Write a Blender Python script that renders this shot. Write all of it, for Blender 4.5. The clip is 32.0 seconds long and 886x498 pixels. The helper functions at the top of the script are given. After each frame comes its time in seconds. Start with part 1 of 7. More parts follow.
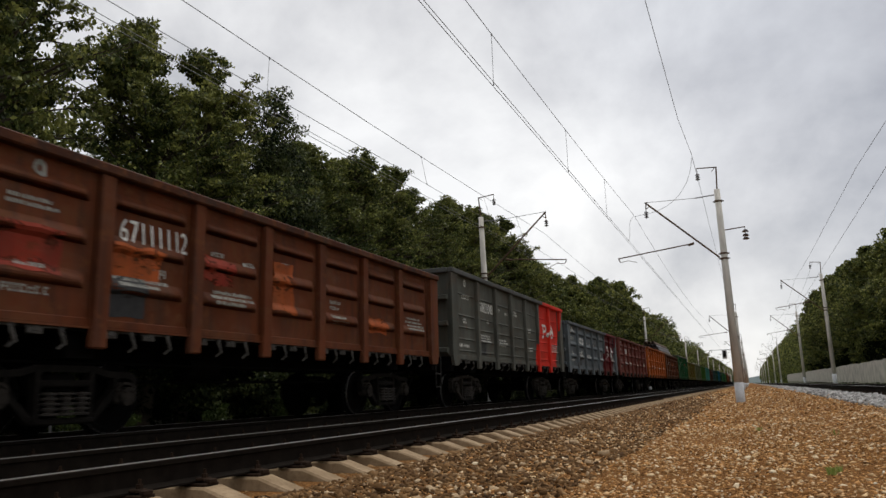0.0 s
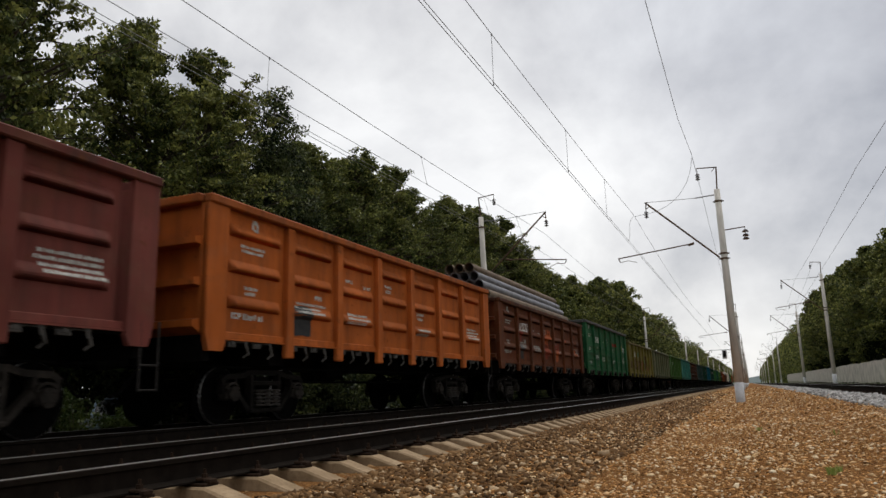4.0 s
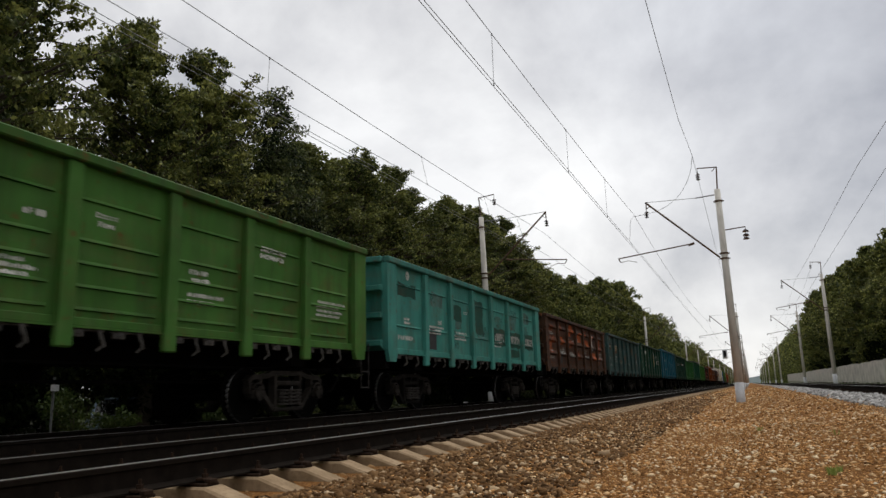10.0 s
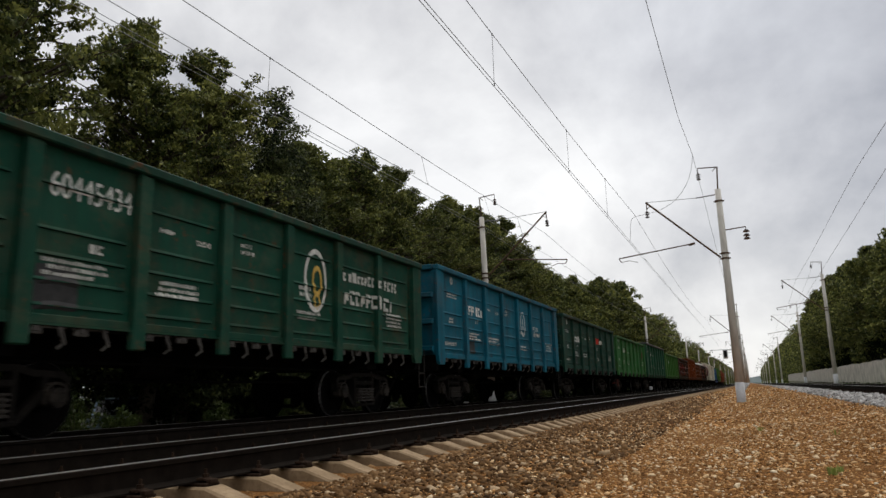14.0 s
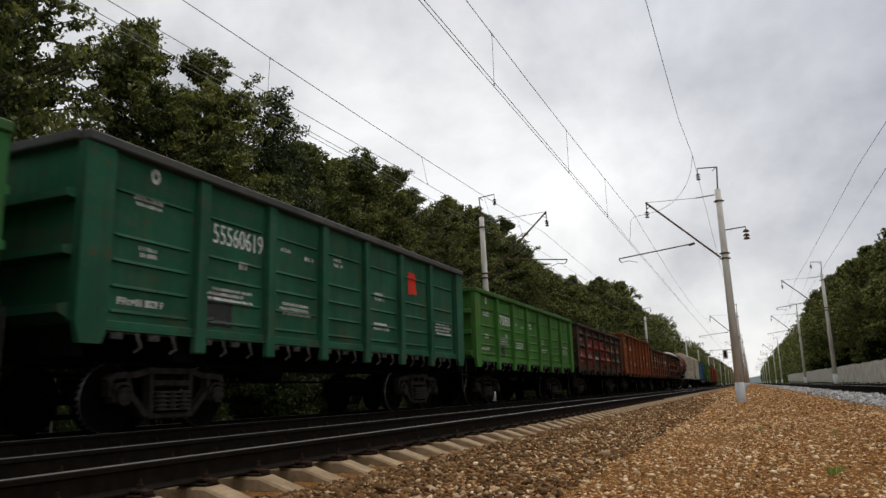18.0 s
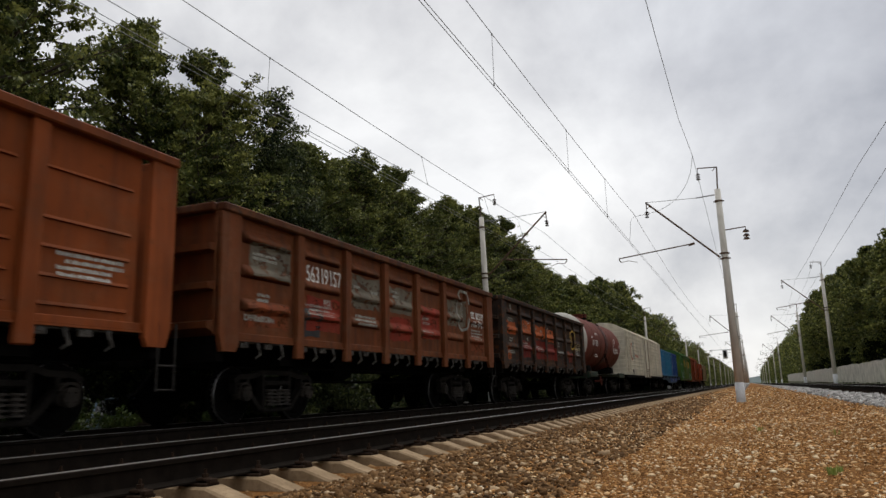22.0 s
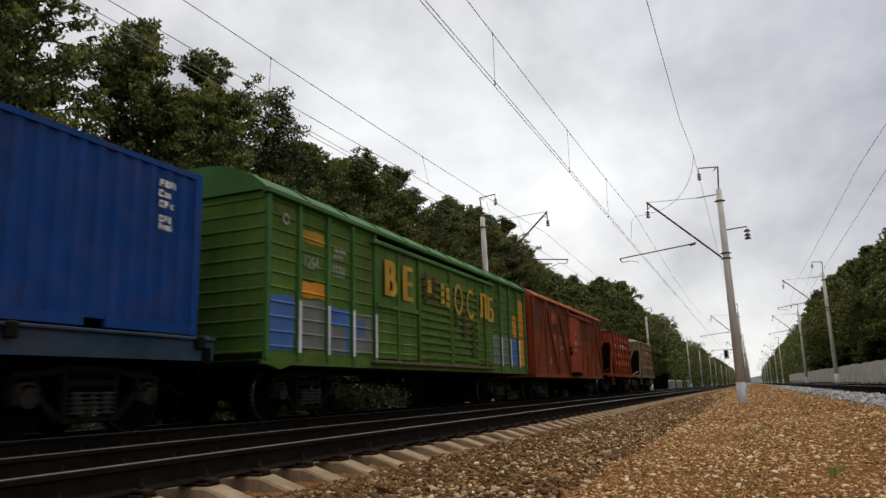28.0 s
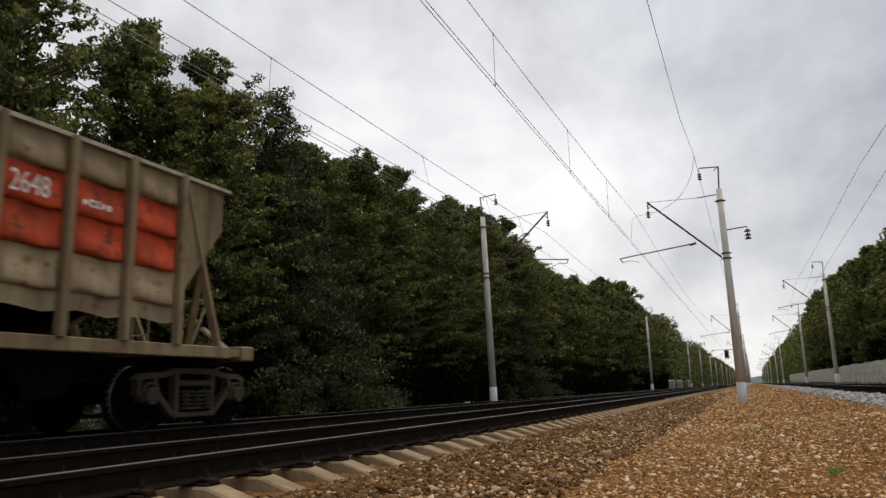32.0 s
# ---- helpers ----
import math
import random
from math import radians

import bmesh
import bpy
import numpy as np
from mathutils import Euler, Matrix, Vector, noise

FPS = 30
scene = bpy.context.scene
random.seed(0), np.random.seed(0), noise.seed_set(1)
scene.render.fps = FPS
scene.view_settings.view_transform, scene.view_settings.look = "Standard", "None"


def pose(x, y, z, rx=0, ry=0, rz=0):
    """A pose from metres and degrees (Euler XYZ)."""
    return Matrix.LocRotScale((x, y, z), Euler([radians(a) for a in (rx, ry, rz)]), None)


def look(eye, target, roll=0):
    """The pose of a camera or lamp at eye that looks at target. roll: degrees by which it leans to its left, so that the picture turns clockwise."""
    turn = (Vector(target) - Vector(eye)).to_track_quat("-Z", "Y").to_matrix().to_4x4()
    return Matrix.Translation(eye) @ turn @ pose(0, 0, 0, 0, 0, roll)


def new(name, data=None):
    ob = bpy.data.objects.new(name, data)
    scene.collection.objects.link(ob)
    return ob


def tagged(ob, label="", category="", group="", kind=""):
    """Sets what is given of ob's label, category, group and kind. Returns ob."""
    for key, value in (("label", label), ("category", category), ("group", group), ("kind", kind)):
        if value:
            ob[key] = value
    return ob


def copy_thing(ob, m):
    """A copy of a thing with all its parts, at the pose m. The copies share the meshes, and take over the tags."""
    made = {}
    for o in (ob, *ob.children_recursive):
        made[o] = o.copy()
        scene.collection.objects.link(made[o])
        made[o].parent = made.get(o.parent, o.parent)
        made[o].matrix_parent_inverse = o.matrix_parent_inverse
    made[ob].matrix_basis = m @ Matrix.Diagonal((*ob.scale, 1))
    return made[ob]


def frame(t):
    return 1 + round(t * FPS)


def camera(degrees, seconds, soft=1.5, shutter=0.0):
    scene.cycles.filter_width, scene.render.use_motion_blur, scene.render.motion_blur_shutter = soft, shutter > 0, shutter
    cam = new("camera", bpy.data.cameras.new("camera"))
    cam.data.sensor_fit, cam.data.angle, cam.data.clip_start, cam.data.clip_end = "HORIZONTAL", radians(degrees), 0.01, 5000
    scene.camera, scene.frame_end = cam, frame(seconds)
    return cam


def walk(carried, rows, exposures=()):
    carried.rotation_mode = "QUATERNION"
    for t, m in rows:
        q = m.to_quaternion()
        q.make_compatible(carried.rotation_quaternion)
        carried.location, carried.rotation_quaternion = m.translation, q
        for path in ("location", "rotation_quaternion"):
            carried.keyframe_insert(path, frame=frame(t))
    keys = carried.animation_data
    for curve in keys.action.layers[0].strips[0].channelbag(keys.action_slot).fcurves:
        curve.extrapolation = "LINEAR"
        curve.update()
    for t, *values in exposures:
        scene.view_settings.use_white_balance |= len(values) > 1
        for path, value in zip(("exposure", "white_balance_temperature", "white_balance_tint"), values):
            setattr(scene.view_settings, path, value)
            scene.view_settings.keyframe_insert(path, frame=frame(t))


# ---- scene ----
# camera on the gravel between the tracks, held almost still
cam = camera(64.3, 32.0, soft=1.45, shutter=0.15)
EYE = (0.0, 0.0, 0.443)


def gaze(turn, tilt=11.43, lean=-1.62):
    return pose(*EYE) @ pose(0, 0, 0, 0, 0, turn) @ pose(0, 0, 0, 90 + tilt, 0, 0) @ pose(0, 0, 0, 0, 0, lean)


walk(cam, [(0, gaze(22.86)), (8, gaze(22.86)), (13, gaze(22.92)), (22, gaze(22.90)), (27, gaze(22.97)), (32, gaze(23.01))])

# ---- light: overcast sky ----
SUN_EL, SUN_AZ = radians(62), radians(13)
GLOW = (-0.372, 0.745, 0.554)
world = bpy.data.worlds.new("overcast_sky")
scene.world = world
world.use_nodes = True
wn, wl = world.node_tree.nodes, world.node_tree.links
wn.clear()
w_out = wn.new("ShaderNodeOutputWorld")
w_bg = wn.new("ShaderNodeBackground")
w_sky = wn.new("ShaderNodeTexSky")
w_sky.sky_type, w_sky.sun_disc, w_sky.sun_elevation, w_sky.sun_rotation = "NISHITA", False, SUN_EL, SUN_AZ
w_sc = wn.new("ShaderNodeMix")
w_sc.data_type, w_sc.blend_type = "RGBA", "MULTIPLY"
w_sc.inputs[0].default_value = 1.0
w_sc.inputs[7].default_value = (0.11, 0.11, 0.11, 1)
w_co = wn.new("ShaderNodeTexCoord")
w_map = wn.new("ShaderNodeMapping")
w_map.inputs["Scale"].default_value = (1.0, 1.0, 1.25)
w_map.inputs["Location"].default_value = (0.35, 0.1, 0.4)
w_n1 = wn.new("ShaderNodeTexNoise")
w_n1.inputs["Scale"].default_value, w_n1.inputs["Detail"].default_value, w_n1.inputs["Roughness"].default_value = 2.3, 8.0, 0.55
w_n1.inputs["Distortion"].default_value = 0.15
w_r = wn.new("ShaderNodeValToRGB")
w_r.color_ramp.elements[0].position, w_r.color_ramp.elements[0].color = 0.36, (0.50, 0.51, 0.54, 1)
w_r.color_ramp.elements[1].position, w_r.color_ramp.elements[1].color = 0.62, (1.0, 1.0, 1.0, 1)
w_e = w_r.color_ramp.elements.new(0.47)
w_e.color = (0.735, 0.735, 0.75, 1)
w_mix = wn.new("ShaderNodeMix")
w_mix.data_type = "RGBA"
w_mix.inputs[0].default_value = 0.93
wl.new(w_sky.outputs[0], w_sc.inputs[6])
wl.new(w_co.outputs["Generated"], w_map.inputs["Vector"])
wl.new(w_map.outputs[0], w_n1.inputs["Vector"])
wl.new(w_n1.outputs[0], w_r.inputs[0])
wl.new(w_sc.outputs[2], w_mix.inputs[6])
wl.new(w_r.outputs[0], w_mix.inputs[7])
# thinner cloud, and so more light, round one quarter of the sky
w_dot = wn.new("ShaderNodeVectorMath")
w_dot.operation = "DOT_PRODUCT"
w_dot.inputs[1].default_value = GLOW
wl.new(w_co.outputs["Generated"], w_dot.inputs[0])
w_gl = wn.new("ShaderNodeMapRange")
w_gl.interpolation_type = "SMOOTHSTEP"
w_gl.inputs[1].default_value, w_gl.inputs[2].default_value, w_gl.inputs[3].default_value, w_gl.inputs[4].default_value = 0.80, 1.0, 0.955, 1.0
wl.new(w_dot.outputs["Value"], w_gl.inputs[0])
w_mul = wn.new("ShaderNodeMix")
w_mul.data_type, w_mul.blend_type = "RGBA", "MULTIPLY"
w_mul.inputs[0].default_value = 1.0
wl.new(w_mix.outputs[2], w_mul.inputs[6])
wl.new(w_gl.outputs[0], w_mul.inputs[7])
# heavier blue-grey cloud high to the right of the line, and a brighter break low over its far end
def sky_veil(src, way, lo, hi, tint):
    dot = wn.new("ShaderNodeVectorMath")
    dot.operation = "DOT_PRODUCT"
    dot.inputs[1].default_value = Vector(way).normalized()
    wl.new(w_co.outputs["Generated"], dot.inputs[0])
    ram = wn.new("ShaderNodeMapRange")
    ram.interpolation_type = "SMOOTHSTEP"
    ram.inputs[1].default_value, ram.inputs[2].default_value = lo, hi
    wl.new(dot.outputs["Value"], ram.inputs[0])
    mx = wn.new("ShaderNodeMix")
    mx.data_type, mx.blend_type = "RGBA", "MULTIPLY"
    mx.inputs[7].default_value = tint
    wl.new(ram.outputs[0], mx.inputs[0])
    wl.new(src, mx.inputs[6])
    return mx.outputs[2]


w_veil = sky_veil(w_mul.outputs[2], (0.30, 0.80, 0.52), 0.80, 1.0, (0.78, 0.80, 0.845, 1))
w_veil = sky_veil(w_veil, (-0.06, 0.985, 0.10), 0.93, 1.0, (1.13, 1.12, 1.10, 1))
wl.new(w_veil, w_bg.inputs[0])
w_bg.inputs[1].default_value = 1.0
wl.new(w_bg.outputs[0], w_out.inputs[0])

sun = new("sun", bpy.data.lights.new("sun", "SUN"))
sun.data.energy, sun.data.angle, sun.data.color = 1.6, radians(25), (1.0, 0.96, 0.9)
sun.matrix_world = look((0.105 * 40, 0.455 * 40, 0.884 * 40), (0, 0, 0))
scene.view_settings.exposure = 0.0


# ---- material helpers ----
def lin(r, g, b, k=1.0):
    f = lambda v: (v / 255 / 12.92) if v < 10.3 else ((v / 255 + 0.055) / 1.055) ** 2.4
    return (min(f(r) * k, 0.9), min(f(g) * k, 0.9), min(f(b) * k, 0.9), 1)


class Mat:
    """A small builder for node materials."""

    def __init__(self, name, rough=0.7, metal=0.0, spec=0.2):
        self.m = bpy.data.materials.new(name)
        self.m.use_nodes = True
        self.n, self.l = self.m.node_tree.nodes, self.m.node_tree.links
        self.b = self.n["Principled BSDF"]
        self.b.inputs["Roughness"].default_value = rough
        self.b.inputs["Metallic"].default_value = metal
        self.b.inputs["Specular IOR Level"].default_value = spec
        self.co = self.n.new("ShaderNodeTexCoord").outputs["Object"]

    def shifted(self, scale=(1, 1, 1)):
        """Object space moved by each object's random number."""
        info = self.n.new("ShaderNodeObjectInfo")
        mul = self.n.new("ShaderNodeMath")
        mul.operation = "MULTIPLY"
        mul.inputs[1].default_value = 40.0
        self.l.new(info.outputs["Random"], mul.inputs[0])
        add = self.n.new("ShaderNodeVectorMath")
        add.operation = "ADD"
        self.l.new(self.co, add.inputs[0])
        self.l.new(mul.outputs[0], add.inputs[1])
        mp = self.n.new("ShaderNodeMapping")
        mp.inputs["Scale"].default_value = scale
        self.l.new(add.outputs[0], mp.inputs["Vector"])
        return mp.outputs[0]

    def noise(self, scale, detail=4.0, rough=0.55, vec=None):
        nd = self.n.new("ShaderNodeTexNoise")
        nd.inputs["Scale"].default_value, nd.inputs["Detail"].default_value, nd.inputs["Roughness"].default_value = scale, detail, rough
        self.l.new(vec if vec is not None else self.co, nd.inputs["Vector"])
        return nd.outputs[0]

    def ramp(self, src, lo, hi, a=(0, 0, 0, 1), b=(1, 1, 1, 1)):
        r = self.n.new("ShaderNodeValToRGB")
        r.color_ramp.elements[0].position, r.color_ramp.elements[1].position = lo, hi
        r.color_ramp.elements[0].color, r.color_ramp.elements[1].color = a, b
        self.l.new(src, r.inputs[0])
        return r.outputs[0]

    def mix(self, fac, a, b, blend="MIX"):
        x = self.n.new("ShaderNodeMix")
        x.data_type, x.blend_type = "RGBA", blend
        for sock, v in ((x.inputs[0], fac), (x.inputs[6], a), (x.inputs[7], b)):
            if isinstance(v, (tuple, list, float, int)):
                sock.default_value = v
            else:
                self.l.new(v, sock)
        return x.outputs[2]

    def scaled(self, src, k):
        x = self.n.new("ShaderNodeMath")
        x.operation = "MULTIPLY"
        x.inputs[1].default_value = k
        self.l.new(src, x.inputs[0])
        return x.outputs[0]

    def bump(self, src, dist=0.01, strength=0.5):
        x = self.n.new("ShaderNodeBump")
        x.inputs["Distance"].default_value, x.inputs["Strength"].default_value = dist, strength
        self.l.new(src, x.inputs["Height"])
        self.l.new(x.outputs[0], self.b.inputs["Normal"])
        return self

    def color(self, src):
        if isinstance(src, tuple):
            self.b.inputs["Base Color"].default_value = src
        else:
            self.l.new(src, self.b.inputs["Base Color"])
        return self


def worn_paint(name, col, rust=0.35, dirt=0.5, rough=0.65, ragged=False):
    """Wagon paint: fading, soot streaks that run down, grime clouds, rust spots and bare chips."""
    k = Mat(name, rough, 0.0, 0.09)
    col = tuple(v * 0.92 for v in col[:3]) + (1,)
    sh = k.shifted()
    fade = k.ramp(k.noise(0.9, 3, 0.5, sh), 0.3, 0.75)
    lighter = tuple(min(c * 1.22 + 0.006, 0.9) for c in col[:3]) + (1,)
    c = k.mix(fade, tuple(v * 0.8 for v in col[:3]) + (1,), lighter)
    dust = k.ramp(k.noise(1.7, 6, 0.62, k.shifted((1, 1, 1.6))), 0.50, 0.72)
    c = k.mix(k.scaled(dust, 0.22 * dirt + 0.06), c, (0.17, 0.125, 0.082, 1))
    cloud = k.ramp(k.noise(1.25, 6, 0.66, k.shifted((0.8, 0.8, 1.1))), 0.52, 0.70)
    c = k.mix(k.scaled(cloud, min(0.85, 0.25 + 0.8 * rust)), c, tuple(0.35 * v + 0.65 * w for v, w in zip(col[:3], (0.11, 0.052, 0.022))) + (1,))
    streak = k.ramp(k.noise(1.0, 6, 0.62, k.shifted((4.5, 4.5, 0.5))), 0.44, 0.72)
    c = k.mix(k.scaled(streak, dirt * 0.9), c, (0.022, 0.018, 0.015, 1))
    spots = k.ramp(k.noise(5.0, 7, 0.7, sh), 0.64 - 0.16 * rust, 0.72 - 0.12 * rust)
    c = k.mix(k.scaled(spots, min(1.0, 0.3 + rust)), c, (0.12, 0.046, 0.02, 1))
    k.color(c)
    k.bump(k.noise(14.0, 5, 0.6, sh), 0.006, 0.35)
    k.l.new(k.ramp(spots, 0.0, 1.0, (rough, rough, rough, 1), (0.9, 0.9, 0.9, 1)), k.b.inputs["Roughness"])
    if ragged:
        # flaking coat: bare gaps between its flakes
        gap = k.n.new("ShaderNodeBsdfTransparent")
        mx = k.n.new("ShaderNodeMixShader")
        k.l.new(k.ramp(k.noise(3.2, 7, 0.68, k.shifted((1, 1, 1.5))), 0.36, 0.46), mx.inputs[0])
        k.l.new(gap.outputs[0], mx.inputs[1])
        k.l.new(k.b.outputs[0], mx.inputs[2])
        k.l.new(mx.outputs[0], k.n["Material Output"].inputs[0])
    return k.m


def plain(name, col, rough=0.7, metal=0.0, var=0.25, scale=6.0, bump=0.004, spec=0.2):
    k = Mat(name, rough, metal, spec)
    n = k.noise(scale, 5, 0.6, k.shifted())
    a = tuple(v * (1 - var) for v in col[:3]) + (1,)
    b = tuple(min(v * (1 + var), 0.92) for v in col[:3]) + (1,)
    k.color(k.mix(k.ramp(n, 0.3, 0.7), a, b))
    if bump:
        k.bump(k.noise(scale * 6, 4, 0.6, k.shifted()), bump, 0.5)
    return k.m


M = {}
M["rail_side"] = plain("rail_side", (0.011, 0.0085, 0.0065, 1), 0.9, 0.0, 0.35, 9, spec=0.04)
M["rail_top"] = plain("rail_top", (0.36, 0.35, 0.34, 1), 0.38, 0.9, 0.15, 4, 0.0)
M["fastening"] = plain("fastening", (0.03, 0.019, 0.013, 1), 0.9, 0.1, 0.4, 14, spec=0.04)
# undercarriage shade is painted into the under, bogie and wheel colours, beside their soot
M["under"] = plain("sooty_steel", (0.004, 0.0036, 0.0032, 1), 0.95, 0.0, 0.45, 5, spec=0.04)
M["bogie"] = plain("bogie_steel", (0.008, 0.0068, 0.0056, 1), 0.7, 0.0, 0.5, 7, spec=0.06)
M["bogie_dusty"] = plain("dusty_bogie_steel", (0.021, 0.0175, 0.014, 1), 0.7, 0.0, 0.7, 6, spec=0.1)
M["spring"] = plain("spring_steel", (0.030, 0.025, 0.0205, 1), 0.5, 0.0, 0.5, 9, spec=0.2)
M["latch"] = plain("latch_steel", (0.055, 0.050, 0.044, 1), 0.55, 0.0, 0.6, 5, spec=0.2)
M["step_steel"] = plain("step_steel", (0.026, 0.024, 0.022, 1), 0.7, 0.0, 0.4, 9, spec=0.04)
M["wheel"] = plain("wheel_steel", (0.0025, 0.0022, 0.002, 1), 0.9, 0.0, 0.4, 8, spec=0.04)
M["tread"] = plain("wheel_tread", (0.30, 0.29, 0.28, 1), 0.35, 0.9, 0.3, 8, 0)
M["white"] = plain("white_lettering", (0.62, 0.62, 0.58, 1), 0.7, 0, 0.3, 9, 0)
M["stencil"] = plain("worn_stencil", (0.44, 0.44, 0.40, 1), 0.7, 0, 0.45, 7, 0)
M["grey_letter"] = plain("faded_lettering", (0.27, 0.27, 0.24, 1), 0.7, 0, 0.35, 7, 0)
M["cream_letter"] = plain("cream_lettering", (0.42, 0.36, 0.22, 1), 0.7, 0, 0.4, 7, 0)
M["yellow"] = plain("yellow_paint", (0.55, 0.36, 0.08, 1), 0.7, 0, 0.3, 8, 0)
M["dark"] = plain("dark_panel_paint", (0.03, 0.03, 0.03, 1), 0.7, 0, 0.3, 8, 0)
M["wire"] = plain("wire_grey", (0.20, 0.20, 0.20, 1), 0.5, 0.3, 0.1, 3, 0)
M["insulator"] = plain("insulator_glaze", (0.05, 0.035, 0.03, 1), 0.25, 0, 0.2, 9, 0)
M["galv"] = plain("galvanised_steel", (0.17, 0.17, 0.17, 1), 0.55, 0.5, 0.3, 7)
M["rust_steel"] = plain("rusty_bracket", (0.12, 0.075, 0.05, 1), 0.8, 0.2, 0.4, 9)

k = Mat("concrete_pole", 0.85)
k.color(k.mix(k.ramp(k.noise(1.2, 6, 0.6, k.shifted((3, 3, 0.6))), 0.35, 0.7), (0.45, 0.425, 0.38, 1), (0.66, 0.625, 0.565, 1)))
k.bump(k.noise(40, 4), 0.004, 0.4)
M["pole"] = k.m
M["white_base"] = plain("whitewash", (0.55, 0.56, 0.57, 1), 0.85, 0, 0.15, 5)
k = Mat("sleeper_concrete", 0.9)
c = k.mix(k.ramp(k.noise(4, 6, 0.6, k.shifted()), 0.3, 0.7), (0.19, 0.128, 0.07, 1), (0.36, 0.262, 0.16, 1))
c = k.mix(k.scaled(k.ramp(k.noise(22, 5, 0.7, k.shifted()), 0.5, 0.7), 0.6), c, (0.16, 0.10, 0.055, 1))
k.color(c).bump(k.noise(60, 4), 0.004, 0.6)
M["sleeper"] = k.m
# darker sleepers, used on the train's track only
M["sleeper_dark"] = plain("oily_sleeper", (0.03, 0.023, 0.017, 1), 0.9, 0, 0.4, 5, spec=0.04)


# ---- mesh helpers ----
CACHE = {}


def box(bm, x0, x1, y0, y1, z0, z1, bevel=0.0):
    geo = bmesh.ops.create_cube(bm, size=1.0)
    for v in geo["verts"]:
        v.co = Vector(((x0 + x1) / 2 + v.co.x * (x1 - x0), (y0 + y1) / 2 + v.co.y * (y1 - y0), (z0 + z1) / 2 + v.co.z * (z1 - z0)))
    if bevel > 0:
        edges = list({e for v in geo["verts"] for e in v.link_edges})
        bmesh.ops.bevel(bm, geom=edges, offset=bevel, segments=1, affect="EDGES")


def tube(bm, a, b, r, r2=None, n=8, caps=True):
    a, b = Vector(a), Vector(b)
    d = b - a
    geo = bmesh.ops.create_cone(bm, cap_ends=caps, segments=n, radius1=r, radius2=r if r2 is None else r2, depth=d.length)
    m = Matrix.Translation((a + b) / 2) @ d.to_track_quat("Z", "Y").to_matrix().to_4x4()
    bmesh.ops.transform(bm, matrix=m, verts=geo["verts"])


def bar(bm, a, b, w, h):
    """A square bar from a to b."""
    a, b = Vector(a), Vector(b)
    d = b - a
    geo = bmesh.ops.create_cube(bm, size=1.0)
    m = Matrix.Translation((a + b) / 2) @ d.to_track_quat("Z", "Y").to_matrix().to_4x4() @ Matrix.Diagonal((w, h, d.length, 1))
    bmesh.ops.transform(bm, matrix=m, verts=geo["verts"])


def prism(bm, outline, x0, x1):
    """An outline in (y, z), given thickness from x0 to x1."""
    a = [bm.verts.new((x0, y, z)) for y, z in outline]
    b = [bm.verts.new((x1, y, z)) for y, z in outline]
    bm.faces.new(a)
    bm.faces.new(b[::-1])
    n = len(outline)
    for i in range(n):
        bm.faces.new((a[i], b[i], b[(i + 1) % n], a[(i + 1) % n]))


def grid_sheet(bm, us, vs, f):
    rows = [[bm.verts.new(f(u, v)) for v in vs] for u in us]
    for i in range(len(us) - 1):
        for j in range(len(vs) - 1):
            bm.faces.new((rows[i][j], rows[i + 1][j], rows[i + 1][j + 1], rows[i][j + 1]))


def mesh_of(key, make, smooth=False):
    if key not in CACHE:
        bm = bmesh.new()
        make(bm)
        bmesh.ops.recalc_face_normals(bm, faces=bm.faces)
        me = bpy.data.meshes.new(str(key[0] if isinstance(key, tuple) else key))
        bm.to_mesh(me)
        bm.free()
        if smooth:
            me.polygons.foreach_set("use_smooth", [True] * len(me.polygons))
        me.materials.append(None)
        CACHE[key] = me
    return CACHE[key]


def piece(name, key, make, material, parent=None, at=(0, 0, 0), turn=0.0, label="", smooth=False):
    """One mesh object; alike pieces share their mesh and take their own material."""
    ob = new(name, mesh_of(key, make, smooth))
    ob.material_slots[0].link = "OBJECT"
    ob.material_slots[0].material = material
    ob.parent = parent
    ob.location = at
    ob.rotation_euler = (0, 0, turn)
    if label:
        ob["label"] = label
    return ob


def raw_mesh(name, verts, faces, material, smooth=False):
    me = bpy.data.meshes.new(name)
    verts, faces = np.asarray(verts, dtype=np.float32), np.asarray(faces, dtype=np.int32)
    n = faces.shape[1]
    me.vertices.add(len(verts))
    me.vertices.foreach_set("co", verts.ravel())
    me.loops.add(faces.size)
    me.loops.foreach_set("vertex_index", faces.ravel())
    me.polygons.add(len(faces))
    me.polygons.foreach_set("loop_start", np.arange(0, faces.size, n, dtype=np.int32))
    if smooth:
        me.polygons.foreach_set("use_smooth", np.ones(len(faces), dtype=bool))
    me.update(calc_edges=True)
    me.materials.append(material)
    return me


# ---- plan, in metres: tracks run along y, z = 0 on the rail heads of the left tracks ----
NEAR_TRACK, TRAIN_TRACK, RIGHT_TRACK, RIGHT_LIFT = -4.917, -9.02, 3.95, 0.26


def ground_z(x, y=0.0):
    xs = (-400, -60, -30, -16, -13.6, -12.3, -11.2, -10.6, -7.4, -6.6, -6.3, -6.22, -3.86, -3.56, -2.9, -1.6, -0.4, 0.9, 2.2, 2.6, 5.4, 6.2, 7.6, 9.4, 20, 400)
    zs = (-0.9, -0.9, -0.9, -0.9, -0.55, -0.35, -0.28, -0.26, -0.26, -0.26, -0.27, -0.335, -0.335, -0.335, -0.365, -0.41, -0.42, -0.29, -0.06, 0.03, 0.03, 0.0, 0.05, 0.1, 0.2, 0.5)
    return float(np.interp(x, xs, zs))


